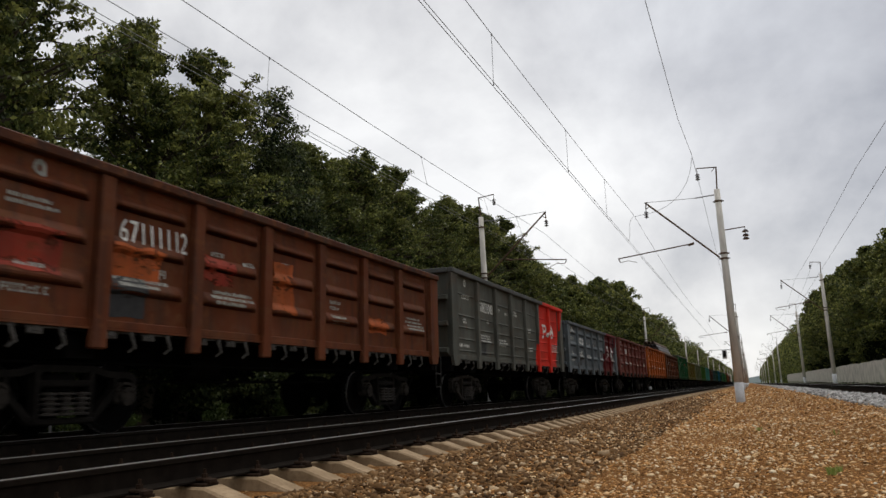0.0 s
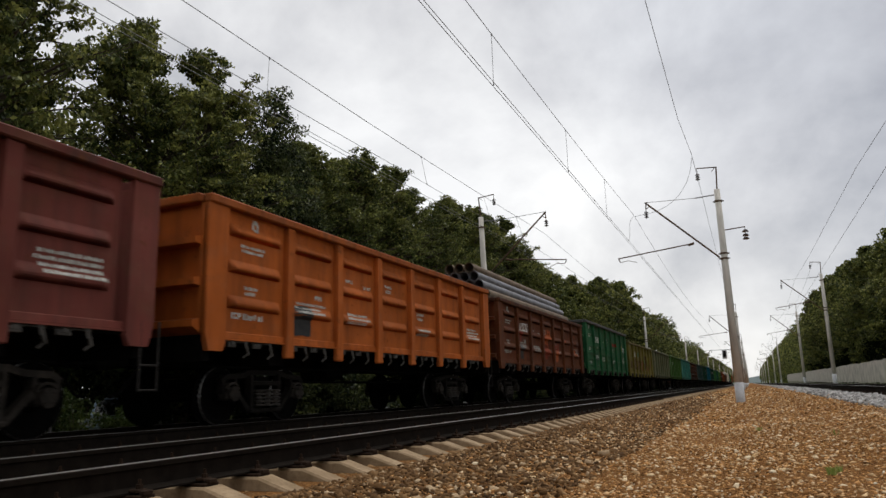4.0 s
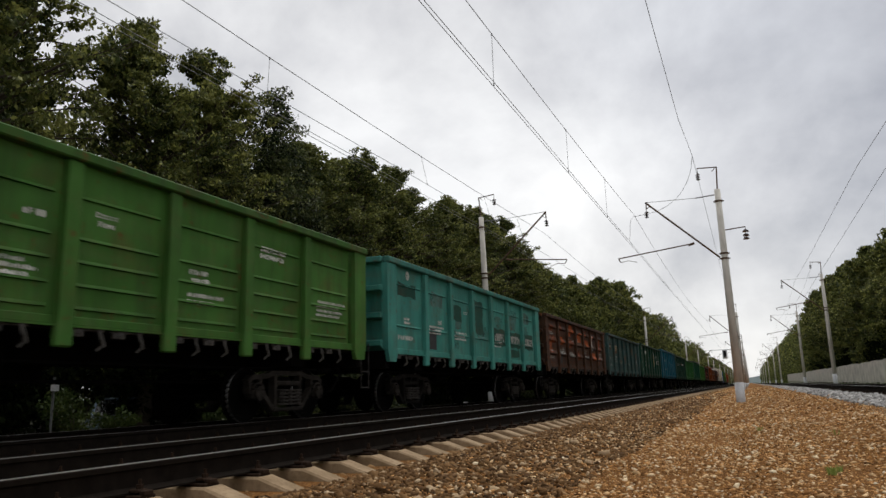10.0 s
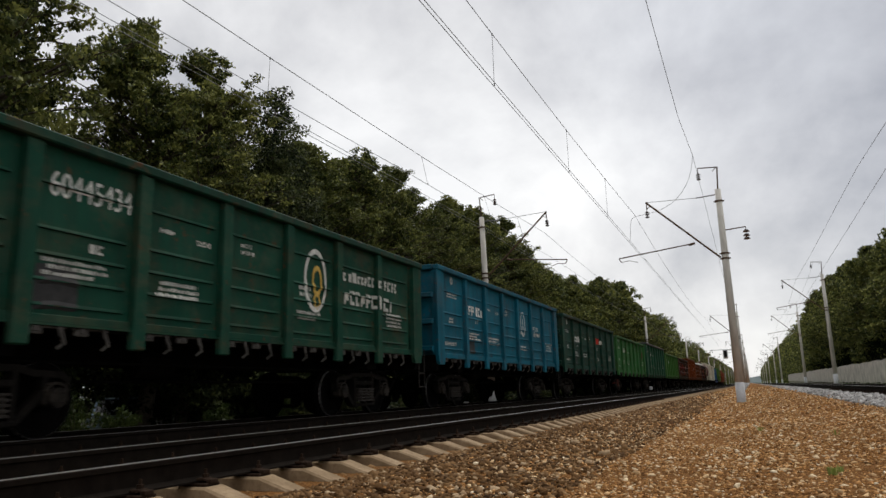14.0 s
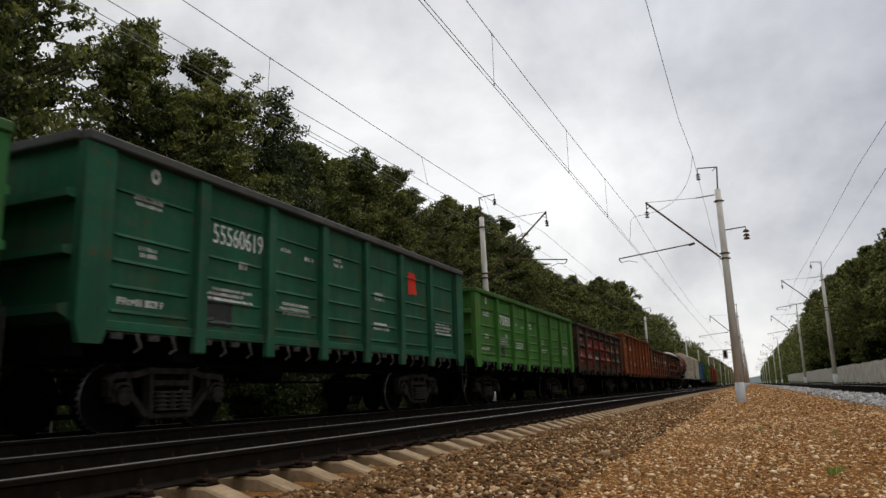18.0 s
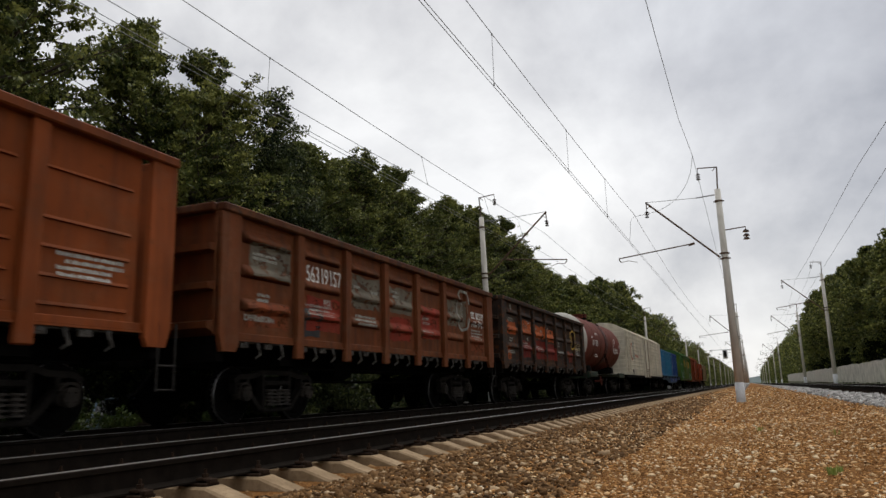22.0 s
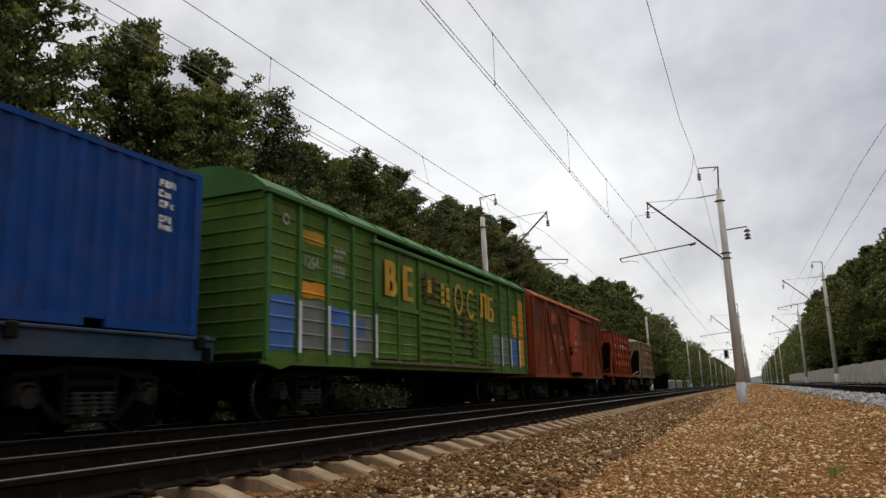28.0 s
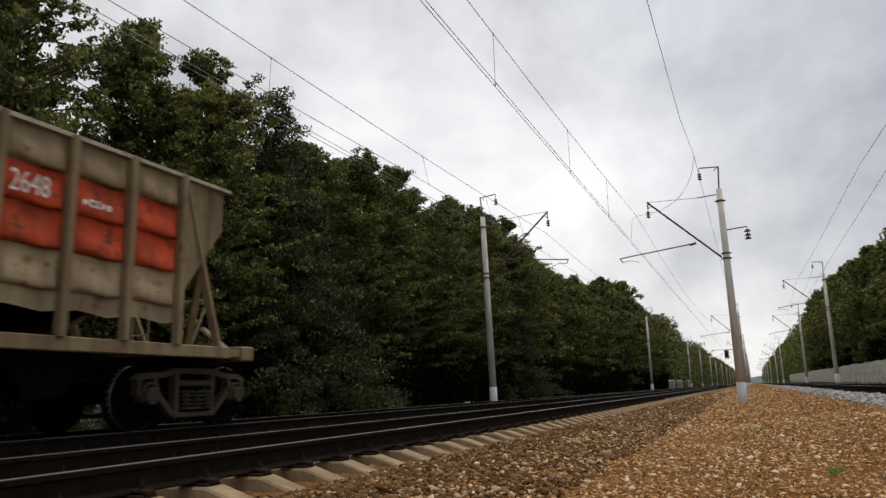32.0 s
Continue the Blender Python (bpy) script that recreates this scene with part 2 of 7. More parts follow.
# gravel ground, one sheet out to the horizon
k = Mat("gravel_ground", 0.95, 0.0, 0.04)
gn = k.noise(28, 6, 0.7)
c = k.mix(k.ramp(gn, 0.35, 0.68), (0.085, 0.038, 0.013, 1), (0.37, 0.175, 0.058, 1))
c = k.mix(k.scaled(k.ramp(k.noise(0.5, 4), 0.4, 0.7), 0.5), c, (0.15, 0.075, 0.028, 1))
sep = k.n.new("ShaderNodeSeparateXYZ")
k.l.new(k.co, sep.inputs[0])
wob = k.noise(0.6, 4)
add = k.n.new("ShaderNodeMath")
add.operation = "ADD"
k.l.new(sep.outputs[0], add.inputs[0])
k.l.new(wob, add.inputs[1])
mr = k.n.new("ShaderNodeMapRange")
mr.inputs[1].default_value, mr.inputs[2].default_value = 2.5, 3.1
k.l.new(add.outputs[0], mr.inputs[0])
c = k.mix(mr.outputs[0], c, k.mix(k.ramp(gn, 0.35, 0.65), (0.13, 0.127, 0.122, 1), (0.34, 0.335, 0.325, 1)))
# forest floor left of the train: dark litter, with shade painted into it
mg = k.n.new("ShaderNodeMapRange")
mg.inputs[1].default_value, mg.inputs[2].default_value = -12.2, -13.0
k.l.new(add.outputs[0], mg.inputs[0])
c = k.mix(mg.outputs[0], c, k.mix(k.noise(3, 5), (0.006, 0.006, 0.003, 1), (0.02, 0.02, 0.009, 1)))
mb = k.n.new("ShaderNodeMapRange")
mb.inputs[1].default_value, mb.inputs[2].default_value = 7.2, 8.2
k.l.new(add.outputs[0], mb.inputs[0])
# left track beds: oily stone, with the train's shade painted in as near-black
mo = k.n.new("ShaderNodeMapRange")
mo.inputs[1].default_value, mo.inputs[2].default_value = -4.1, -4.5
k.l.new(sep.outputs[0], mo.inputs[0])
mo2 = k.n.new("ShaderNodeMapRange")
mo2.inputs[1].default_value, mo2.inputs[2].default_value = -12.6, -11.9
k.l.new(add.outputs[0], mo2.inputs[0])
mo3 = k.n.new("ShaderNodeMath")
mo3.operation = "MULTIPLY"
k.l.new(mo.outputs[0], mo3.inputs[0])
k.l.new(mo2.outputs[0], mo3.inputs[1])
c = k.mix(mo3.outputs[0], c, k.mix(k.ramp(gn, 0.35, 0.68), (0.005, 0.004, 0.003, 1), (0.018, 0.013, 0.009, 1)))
c = k.mix(mb.outputs[0], c, k.mix(k.noise(3, 5), (0.03, 0.05, 0.012, 1), (0.09, 0.12, 0.035, 1)))
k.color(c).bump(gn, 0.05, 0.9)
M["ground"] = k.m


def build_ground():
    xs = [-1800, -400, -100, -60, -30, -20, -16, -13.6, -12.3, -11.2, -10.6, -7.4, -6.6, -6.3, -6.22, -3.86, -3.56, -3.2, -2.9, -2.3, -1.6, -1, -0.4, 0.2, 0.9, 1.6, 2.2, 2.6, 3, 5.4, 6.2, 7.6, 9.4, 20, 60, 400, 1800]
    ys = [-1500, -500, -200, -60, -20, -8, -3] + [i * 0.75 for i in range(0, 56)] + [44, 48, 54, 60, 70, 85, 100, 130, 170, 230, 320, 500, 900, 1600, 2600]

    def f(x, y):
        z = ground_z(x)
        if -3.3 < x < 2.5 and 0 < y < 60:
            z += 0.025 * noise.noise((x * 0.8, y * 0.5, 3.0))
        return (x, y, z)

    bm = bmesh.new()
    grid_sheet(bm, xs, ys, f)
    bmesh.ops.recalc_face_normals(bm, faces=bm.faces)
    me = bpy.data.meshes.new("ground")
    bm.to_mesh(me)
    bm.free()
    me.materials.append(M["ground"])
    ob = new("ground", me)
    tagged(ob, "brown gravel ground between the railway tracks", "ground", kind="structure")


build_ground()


# ---- tracks ----
def rail_profile():
    return [(-0.075, -0.20), (0.075, -0.20), (0.075, -0.186), (0.012, -0.160), (0.009, -0.05), (0.036, -0.036), (0.0375, -0.006), (0.030, 0.0), (-0.030, 0.0), (-0.0375, -0.006), (-0.036, -0.036), (-0.009, -0.05), (-0.012, -0.160), (-0.075, -0.186)]


def rail_body(bm, y0=-120.0, y1=1500.0):
    prof = rail_profile()
    a = [bm.verts.new((x, y0, z)) for x, z in prof]
    b = [bm.verts.new((x, y1, z)) for x, z in prof]
    n = len(prof)
    for i in range(n):
        bm.faces.new((a[i], b[i], b[(i + 1) % n], a[(i + 1) % n]))


def rail_band(bm, y0=-120.0, y1=1500.0):
    box(bm, -0.027, 0.029, y0, y1, 0.0005, 0.003)


def sleeper_mesh(bm):
    # prestressed sleeper: higher at the rail seats, waist in the middle, ends that slope down
    prof = [(-1.38, -0.352), (-1.34, -0.335), (-1.0, -0.226), (-0.55, -0.226), (-0.3, -0.25), (0.3, -0.25), (0.55, -0.226), (1.0, -0.226), (1.34, -0.335), (1.38, -0.352)]
    rows = []
    for x, z in prof:
        rows.append([bm.verts.new((x, dy, zz)) for dy, zz in ((-0.14, -0.46), (-0.118, z - 0.018), (-0.098, z), (0.098, z), (0.118, z - 0.018), (0.14, -0.46))])
    for i in range(len(rows) - 1):
        for j in range(5):
            bm.faces.new((rows[i][j], rows[i + 1][j], rows[i + 1][j + 1], rows[i][j + 1]))
    bm.faces.new(rows[0])
    bm.faces.new(rows[-1][::-1])


def clip_mesh(bm):
    # plate, clips and bolts on both sides of the foot
    box(bm, -0.19, 0.19, -0.08, 0.08, -0.226, -0.202, 0.006)
    for s in (-1, 1):
        box(bm, s * 0.06, s * 0.15, -0.05, 0.05, -0.192, -0.165, 0.008)
        tube(bm, (s * 0.115, 0, -0.18), (s * 0.115, 0, -0.10), 0.013, n=6)
        tube(bm, (s * 0.115, 0, -0.165), (s * 0.115, 0, -0.135), 0.026, n=6)
        box(bm, s * 0.155, s * 0.205, -0.045, 0.045, -0.205, -0.172, 0.006)


def build_track(name, x, lift, y0, count, label, step=0.656, phase=5.22):
    root = new(name)
    root.location = (x, 0, lift)
    tagged(root, label, "railway track", kind="structure")
    for s in (-1, 1):
        r = piece("rail", "rail", rail_body, M["rail_side"], root, (s * 0.797, 0, 0))
        piece("running_band", "running_band", rail_band, M["rail_top"], r, (0, 0, 0), label="polished steel running surface")
    for i in range(count):
        y = phase + step * (y0 + i)
        sl = piece("sleeper", "sleeper", sleeper_mesh, M["sleeper_dark"] if x < -8 else M["sleeper"], root, (0, y, 0))
        if i < 60:
            for s in (-1, 1):
                piece("rail_fastening", "rail_fastening", clip_mesh, M["fastening"], sl, (s * 0.797, 0, 0))
    # the far sleepers in one mesh
    v, f = [], []
    tmpl = mesh_of("sleeper", sleeper_mesh)
    for i in range(count, count + 420):
        y = phase + step * (y0 + i)
        b = len(v)
        for xx, zt in ((-1.35, -0.26), (1.35, -0.26)):
            v += [(xx, y - 0.12, -0.4), (xx, y - 0.1, zt), (xx, y + 0.1, zt), (xx, y + 0.12, -0.4)]
        f += [(b, b + 1, b + 5, b + 4), (b + 1, b + 2, b + 6, b + 5), (b + 2, b + 3, b + 7, b + 6), (b + 4, b + 5, b + 6, b + 7), (b + 3, b + 2, b + 1, b)]
    far = new("far_sleepers", raw_mesh("far_sleepers", v, f, M["sleeper"]))
    far.parent = root
    tagged(far, kind="stuff")


build_track("track_near", NEAR_TRACK, 0.0, -12, 102, "empty railway track on concrete sleepers in brown ballast")
build_track("track_train", TRAIN_TRACK, 0.0, -12, 70, "railway track under the freight train", phase=4.9)
build_track("track_right", RIGHT_TRACK, RIGHT_LIFT, -12, 102, "raised railway track on light grey ballast", phase=4.5)

# ---- loose gravel, real stones ----
def stone_template(rng, n, corners=10):
    """Angular stones: jittered octahedra with cut corners."""
    base = np.array([(1, 0, 0), (-1, 0, 0), (0, 1, 0), (0, -1, 0), (0, 0, 1), (0, 0, -1), (.62, .62, .5), (-.62, .62, -.5), (.62, -.62, -.5), (-.62, -.62, .5)], dtype=float)
    out = []
    for i in range(n):
        bm = bmesh.new()
        for p in base[:corners]:
            bm.verts.new(p * rng.uniform(0.6, 1.2) + rng.uniform(-0.34, 0.34, 3))
        bmesh.ops.convex_hull(bm, input=bm.verts)
        bmesh.ops.triangulate(bm, faces=bm.faces)
        used = [v for v in bm.verts if v.link_faces]
        idx = {v: j for j, v in enumerate(used)}
        out.append((np.array([v.co[:] for v in used]), np.array([[idx[v] for v in f.verts] for f in bm.faces])))
        bm.free()
    return out


def stones(name, spots, sizes, flat, material, rng, corners=10):
    tm = stone_template(rng, 14, corners)
    V, F, base = [], [], 0
    which = rng.integers(0, len(tm), len(spots))
    for w, (tv, tf) in enumerate(tm):
        sel = np.where(which == w)[0]
        if not len(sel):
            continue
        n = len(sel)
        ang = rng.uniform(0, 6.283, n)
        til = rng.uniform(-0.5, 0.5, n)
        sc = sizes[sel][:, None, None] * np.stack([rng.uniform(0.8, 1.35, n), rng.uniform(0.7, 1.1, n), flat * rng.uniform(0.7, 1.2, n)], 1)[:, None, :]
        p = tv[None] * sc
        ct, st = np.cos(til)[:, None], np.sin(til)[:, None]
        p = np.stack([p[..., 0] * ct - p[..., 2] * st, p[..., 1], p[..., 0] * st + p[..., 2] * ct], -1)
        ca, sa = np.cos(ang)[:, None], np.sin(ang)[:, None]
        p = np.stack([p[..., 0] * ca - p[..., 1] * sa, p[..., 0] * sa + p[..., 1] * ca, p[..., 2]], -1)
        p += spots[sel][:, None, :]
        m = len(tv)
        F.append((tf[None] + (np.arange(n) * m)[:, None, None] + base).reshape(-1, 3))
        V.append(p.reshape(-1, 3))
        base += n * m
    return new(name, raw_mesh(name, np.concatenate(V), np.concatenate(F), material))


def stone_material(name, stops, rough=0.9):
    k = Mat(name, rough, 0, 0.1)
    g = k.n.new("ShaderNodeNewGeometry").outputs["Random Per Island"]
    r = k.n.new("ShaderNodeValToRGB")
    r.color_ramp.interpolation = "LINEAR"
    el = r.color_ramp.elements
    el[0].position, el[0].color = stops[0][0], stops[0][1]
    el[1].position, el[1].color = stops[-1][0], stops[-1][1]
    for pos, colr in stops[1:-1]:
        e = el.new(pos)
        e.color = colr
    k.l.new(g, r.inputs[0])
    c = k.mix(k.scaled(k.ramp(k.noise(45, 5, 0.7), 0.45, 0.75), 0.4), r.outputs[0], (0.10, 0.052, 0.021, 1))
    c = k.mix(k.scaled(k.ramp(k.noise(0.55, 4, 0.6), 0.42, 0.68), 0.55), c, stops[1][1])
    k.color(c).bump(k.noise(120, 4, 0.6), 0.004, 0.6)
    return k.m


M["gravel"] = stone_material("gravel_stone", [(0.0, (0.065, 0.029, 0.010, 1)), (0.28, (0.25, 0.116, 0.037, 1)), (0.58, (0.52, 0.262, 0.092, 1)), (0.80, (0.74, 0.42, 0.175, 1)), (0.93, (0.88, 0.66, 0.38, 1)), (1.0, (0.93, 0.85, 0.66, 1))])
M["pale_stone"] = stone_material("pale_stone", [(0.0, (0.50, 0.31, 0.15, 1)), (0.4, (0.70, 0.50, 0.28, 1)), (1.0, (0.90, 0.79, 0.58, 1))])
M["dark_gravel"] = stone_material("sooty_ballast", [(0.0, (0.034, 0.018, 0.0075, 1)), (0.5, (0.125, 0.066, 0.026, 1)), (0.86, (0.27, 0.155, 0.068, 1)), (1.0, (0.62, 0.48, 0.31, 1))])
M["light_gravel"] = stone_material("fresh_granite_ballast", [(0.0, (0.15, 0.147, 0.143, 1)), (0.5, (0.29, 0.285, 0.278, 1)), (1.0, (0.52, 0.51, 0.49, 1))])


def scatter(rng, n, x0, x1, y0, y1, sink=0.0, ypow=1.0, xpow=1.0):
    x = x0 + (x1 - x0) * rng.uniform(0, 1, n) ** xpow
    y = y0 + (y1 - y0) * rng.uniform(0, 1, n) ** ypow
    z = np.array([ground_z(a) for a in x]) - sink
    near = (x > -3.3) & (x < 2.5) & (y > 0) & (y < 60)
    z[near] += [0.025 * noise.noise((a * 0.8, b * 0.5, 3.0)) for a, b in zip(x[near], y[near])]
    return np.stack([x, y, z], 1)


def build_gravel():
    rng = np.random.default_rng(5)
    p = scatter(rng, 64000, -3.45, 2.35, 3.2, 17, -0.001, 1.5)
    s = rng.gamma(2.6, 0.0036, len(p)) + 0.004
    p2 = scatter(rng, 16000, -3.45, 2.35, 15, 46, 0.0, 1.2)
    s2 = rng.gamma(3, 0.0058, len(p2)) + 0.010
    p3 = scatter(rng, 8000, -3.5, 2.3, 42, 120, 0.0, 1.2)
    s3 = rng.gamma(5, 0.008, len(p3)) + 0.02
    p4 = scatter(rng, 27000, -3.4, 2.35, -6, 3.5, 0.0, 0.6)
    s4 = rng.gamma(2.6, 0.0040, len(p4)) + 0.005
    g = stones("gravel", np.concatenate([p, p2, p3, p4]), np.concatenate([s, s2, s3, s4]), 0.55, M["gravel"], rng, 7)
    tagged(g, "loose brown and tan crushed gravel", "gravel", kind="stuff")
    q = np.concatenate([scatter(rng, 1500, -2.9, 2.3, 3.2, 15, -0.004, 1.3), scatter(rng, 700, -2.9, 2.3, 15, 40, -0.004, 1.2), scatter(rng, 500, -2.9, 2.3, -7, 3.2, -0.004)])
    sq = rng.gamma(5, 0.0030, len(q)) + 0.010
    g = stones("pale_stones", q, sq, 0.6, M["pale_stone"], rng, 10)
    tagged(g, "larger cream-white stones lying among the gravel", "stone", kind="stuff")
    a = scatter(rng, 12000, -3.52, -1.5, 3.2, 26, -0.004, 1.4, 1.7)
    sa = rng.gamma(5, 0.0045, len(a)) + 0.010
    a2 = scatter(rng, 5000, -3.52, -1.7, 25, 70, 0.0, 1.3, 2.0)
    a3 = scatter(rng, 4500, -3.52, -1.5, -6, 3.5, -0.002, 0.7, 1.7)
    a = np.concatenate([a, a2, a3])
    sa = np.concatenate([sa, rng.gamma(6, 0.006, len(a2)) + 0.016, rng.gamma(5, 0.0045, len(a3)) + 0.010])
    b = scatter(rng, 7000, -6.9, -3.5, 3.0, 30, 0.02, 1.3)
    sb = rng.gamma(6, 0.003, len(b)) + 0.010
    g = stones("dark_ballast", np.concatenate([a, b]), np.concatenate([sa, sb]), 0.75, M["dark_gravel"], rng)
    tagged(g, "dark oily crushed stone ballast beside the sleepers", "ballast", kind="stuff")
    c1 = np.concatenate([scatter(rng, 9000, 2.15, 3.2, 14, 90, 0.0, 1.3), scatter(rng, 3500, 2.2, 5.6, -6, 14.5, 0.0)])
    sc = rng.gamma(6, 0.006, len(c1)) + 0.012
    g = stones("light_ballast", c1, sc, 0.8, M["light_gravel"], rng)
    tagged(g, "clean light grey crushed stone ballast", "ballast", kind="stuff")


build_gravel()

# ---- masts of the overhead line ----
def mast_body(bm):
    tube(bm, (0, 0, 0.9), (0, 0, 10.2), 0.195, 0.135, n=20)


def mast_foot(bm):
    tube(bm, (0, 0, -0.6), (0, 0, 0.9), 0.21, 0.2, n=20)


def insulator_mesh(bm):
    tube(bm, (0, 0, 0), (0, 0, -0.5), 0.018, n=6)
    for i in range(3):
        tube(bm, (0, 0, -0.12 - 0.12 * i), (0, 0, -0.19 - 0.12 * i), 0.045, 0.115, n=12)


def cantilever(bm, reach, base, tip):
    tube(bm, (0.2, 0, base), (reach, 0, tip), 0.045, n=8)
    bar(bm, (reach - 0.05, 0, tip), (reach - 0.02, 0, tip - 0.35), 0.05, 0.05)
    bar(bm, (reach - 0.25, 0, tip - 0.2), (reach - 0.02, 0, tip - 0.35), 0.03, 0.03)


def build_mast(x, y, z, side, label, reach=3.5, base=6.75, tip=9.95, steady=0.0, extra=False, lean=0.0):
    """side: +1 when its arm points to +x."""
    root = new("overhead_line_mast")
    root.matrix_basis = pose(x, y, z, 0, lean, 0 if side > 0 else 180)
    tagged(root, label, "mast", "masts of the overhead line")
    piece("shaft", "mast_body", mast_body, M["pole"], root, smooth=True)
    piece("foot", "mast_foot", mast_foot, M["white_base"], root, label="whitewashed concrete foot", smooth=True)
    for zz in (9.6, 7.0, 6.75):
        piece("band", "mast_band", lambda bm: (tube(bm, (0, 0, -0.04), (0, 0, 0.04), 0.185, n=16), box(bm, -0.25, 0.25, -0.05, 0.05, -0.02, 0.02)), M["rust_steel"], root, (0, 0, zz))
    arm = piece("cantilever", ("cantilever", reach, base, tip), lambda bm: cantilever(bm, reach, base, tip), M["rust_steel"], root)
    piece("insulator", "insulator", insulator_mesh, M["insulator"], arm, (reach - 0.02, 0, tip - 0.35))
    piece("stay_rod", ("stay", reach, tip), lambda bm: (tube(bm, (0.15, 0, 9.95), (reach * 0.3, 0, 9.9), 0.03, n=6), tube(bm, (reach * 0.3, 0, 9.9), (reach, 0, tip), 0.014, n=5)), M["galv"], root)
    piece("bracket", "bracket", lambda bm: (tube(bm, (0.0, 0, 10.1), (-0.08, 0, 11.35), 0.035, n=6), tube(bm, (-0.1, 0, 11.33), (0.82, 0, 11.4), 0.03, n=6), bar(bm, (0.0, 0, 11.3), (0.15, 0, 11.15), 0.03, 0.03), tube(bm, (0.82, 0, 11.42), (0.82, 0, 11.2), 0.015, n=5)), M["rust_steel"], root)
    piece("insulator", "insulator", insulator_mesh, M["insulator"], root, (0.82, 0, 11.25))
    if steady:
        st = piece("steady_arm", ("steady", steady), lambda bm: (tube(bm, (1.3, 0, 7.65), (1.6, 0, 7.58), 0.06, n=8), tube(bm, (1.3, 0, 7.65), (steady, 0, 7.25), 0.03, n=6), tube(bm, (steady, 0, 7.25), (steady - 0.1, 0, 7.05), 0.025, n=6), tube(bm, (steady - 0.1, 0, 7.05), (steady - 0.5, 0, 7.1), 0.015, n=5), tube(bm, (steady - 0.5, 0, 7.1), (steady - 0.9, 0, 6.98), 0.015, n=5)), M["rust_steel"], root)
    if extra:
        piece("side_bracket", "side_bracket", lambda bm: (tube(bm, (0.15, 0, 8.12), (-1.05, 0, 8.2), 0.028, n=6), bar(bm, (-1.05, 0, 8.22), (-1.05, 0, 7.6), 0.03, 0.03)), M["rust_steel"], root)
        piece("insulator", "side_insulator", lambda bm: [tube(bm, (0, 0, q), (0, 0, q - 0.1), 0.09, 0.16, n=12) for q in (0, -0.2, -0.36)], M["insulator"], root, (-1.05, 0, 8.05))
        piece("number_plate", "mast_plate", lambda bm: box(bm, -0.14, 0.14, -0.235, -0.222, 2.9, 3.1), M["white_base"], root, label="white enamel plate with dark bars")
        piece("plate_bars", "mast_plate_bars", lambda bm: [box(bm, a, a + 0.04, -0.24, -0.236, 2.94, 3.06) for a in (-0.09, -0.02, 0.05)], M["dark"], root)
    return root


LEFT_MASTS = (36.0, 101.5, 170.0, 211.0, 263.0, 303.0, 364.0, 430.0, 496.0, 562.0, 628.0, 694.0)
MIDDLE_MASTS = (36.0, 102.5, 169.0, 235.5, 302.0, 368.5, 435.0, 501.5, 568.0)
for i, y in enumerate(LEFT_MASTS):
    build_mast(-12.62, y, -0.3, 1, "concrete overhead line mast with a whitewashed foot beside the train", 3.7, 6.87, 9.98, steady=4.6, lean=-1.2 if i == 0 else 0)
for i, y in enumerate(MIDDLE_MASTS):
    build_mast(-0.48 if i == 0 else -0.78, y, -0.42, -1, "concrete overhead line mast standing in the gravel between tracks", 3.45, 6.82, 10.0, steady=5.0, extra=i == 0, lean=0.25 if i == 0 else 0.0)
for y in (74.6, 114.0, 197.0, 240.0, 314.0, 372.0, 430.0, 490.0):
    build_mast(7.2, y, 0.15, -1, "concrete overhead line mast beside the raised track", 3.5, 6.8, 9.9, steady=4.2)


# ---- wires ----
def wire(name, pts, r, label):
    cu = bpy.data.curves.new(name, "CURVE")
    cu.dimensions, cu.bevel_depth, cu.bevel_resolution = "3D", r, 1
    sp = cu.splines.new("POLY")
    sp.points.add(len(pts) - 1)
    for p, q in zip(sp.points, pts):
        p.co = (*q, 1)
    cu.materials.append(M["wire"])
    ob = new(name, cu)
    tagged(ob, label, "wire", "overhead wires")
    return ob


def span(xf, zf, sag, y_sup, step, n, sub=14):
    """Points of a wire hung at supports y_sup + i * step."""
    pts = []
    for i in range(-1, n):
        for j in range(sub):
            u = j / sub
            y = y_sup + (i + u) * step
            pts.append((xf(y), y, zf - 4 * sag * u * (1 - u)))
    return pts


def droppers(parent, xf, y0, top, bottom, ys):
    for y in ys:
        zt, zb = top(y), bottom
        piece("dropper", ("dropper", round(y, 1), round(zt, 2)), lambda bm: (tube(bm, (0, 0, zb), (y0(y), 0, zt), 0.006, n=4), box(bm, y0(y) - 0.012, y0(y) + 0.012, -0.012, 0.012, zt - 0.04, zt + 0.02), box(bm, -0.012, 0.012, -0.012, 0.012, zb - 0.02, zb + 0.04)), M["wire"], parent, (xf(y), y, 0))


wire("messenger_wire", span(lambda y: -4.6, 9.05, 0.74, 36, 66.5, 9), 0.009, "dark messenger wire over the empty track")
w2 = wire("contact_wire", span(lambda y: -4.55, 7.15, 0.0, 36, 66.5, 9, 2), 0.008, "dark contact wire over the empty track")
wire("contact_wire", span(lambda y: -4.63, 7.15, 0.0, 36, 66.5, 9, 2), 0.008, "second dark contact wire over the empty track")
wire("messenger_wire", span(lambda y: -9.3, 8.6, 0.65, 36, 66.5, 9), 0.009, "dark messenger wire over the train")
w4_x = lambda y: float(np.interp(y, (-30.5, 8, 22, 36, 102.5), (-9.5, -9.46, -9.06, -8.9, -9.4)))
w4 = wire("contact_wire", span(w4_x, 7.15, 0.0, 36, 66.5, 9, 8), 0.008, "dark contact wire over the train")
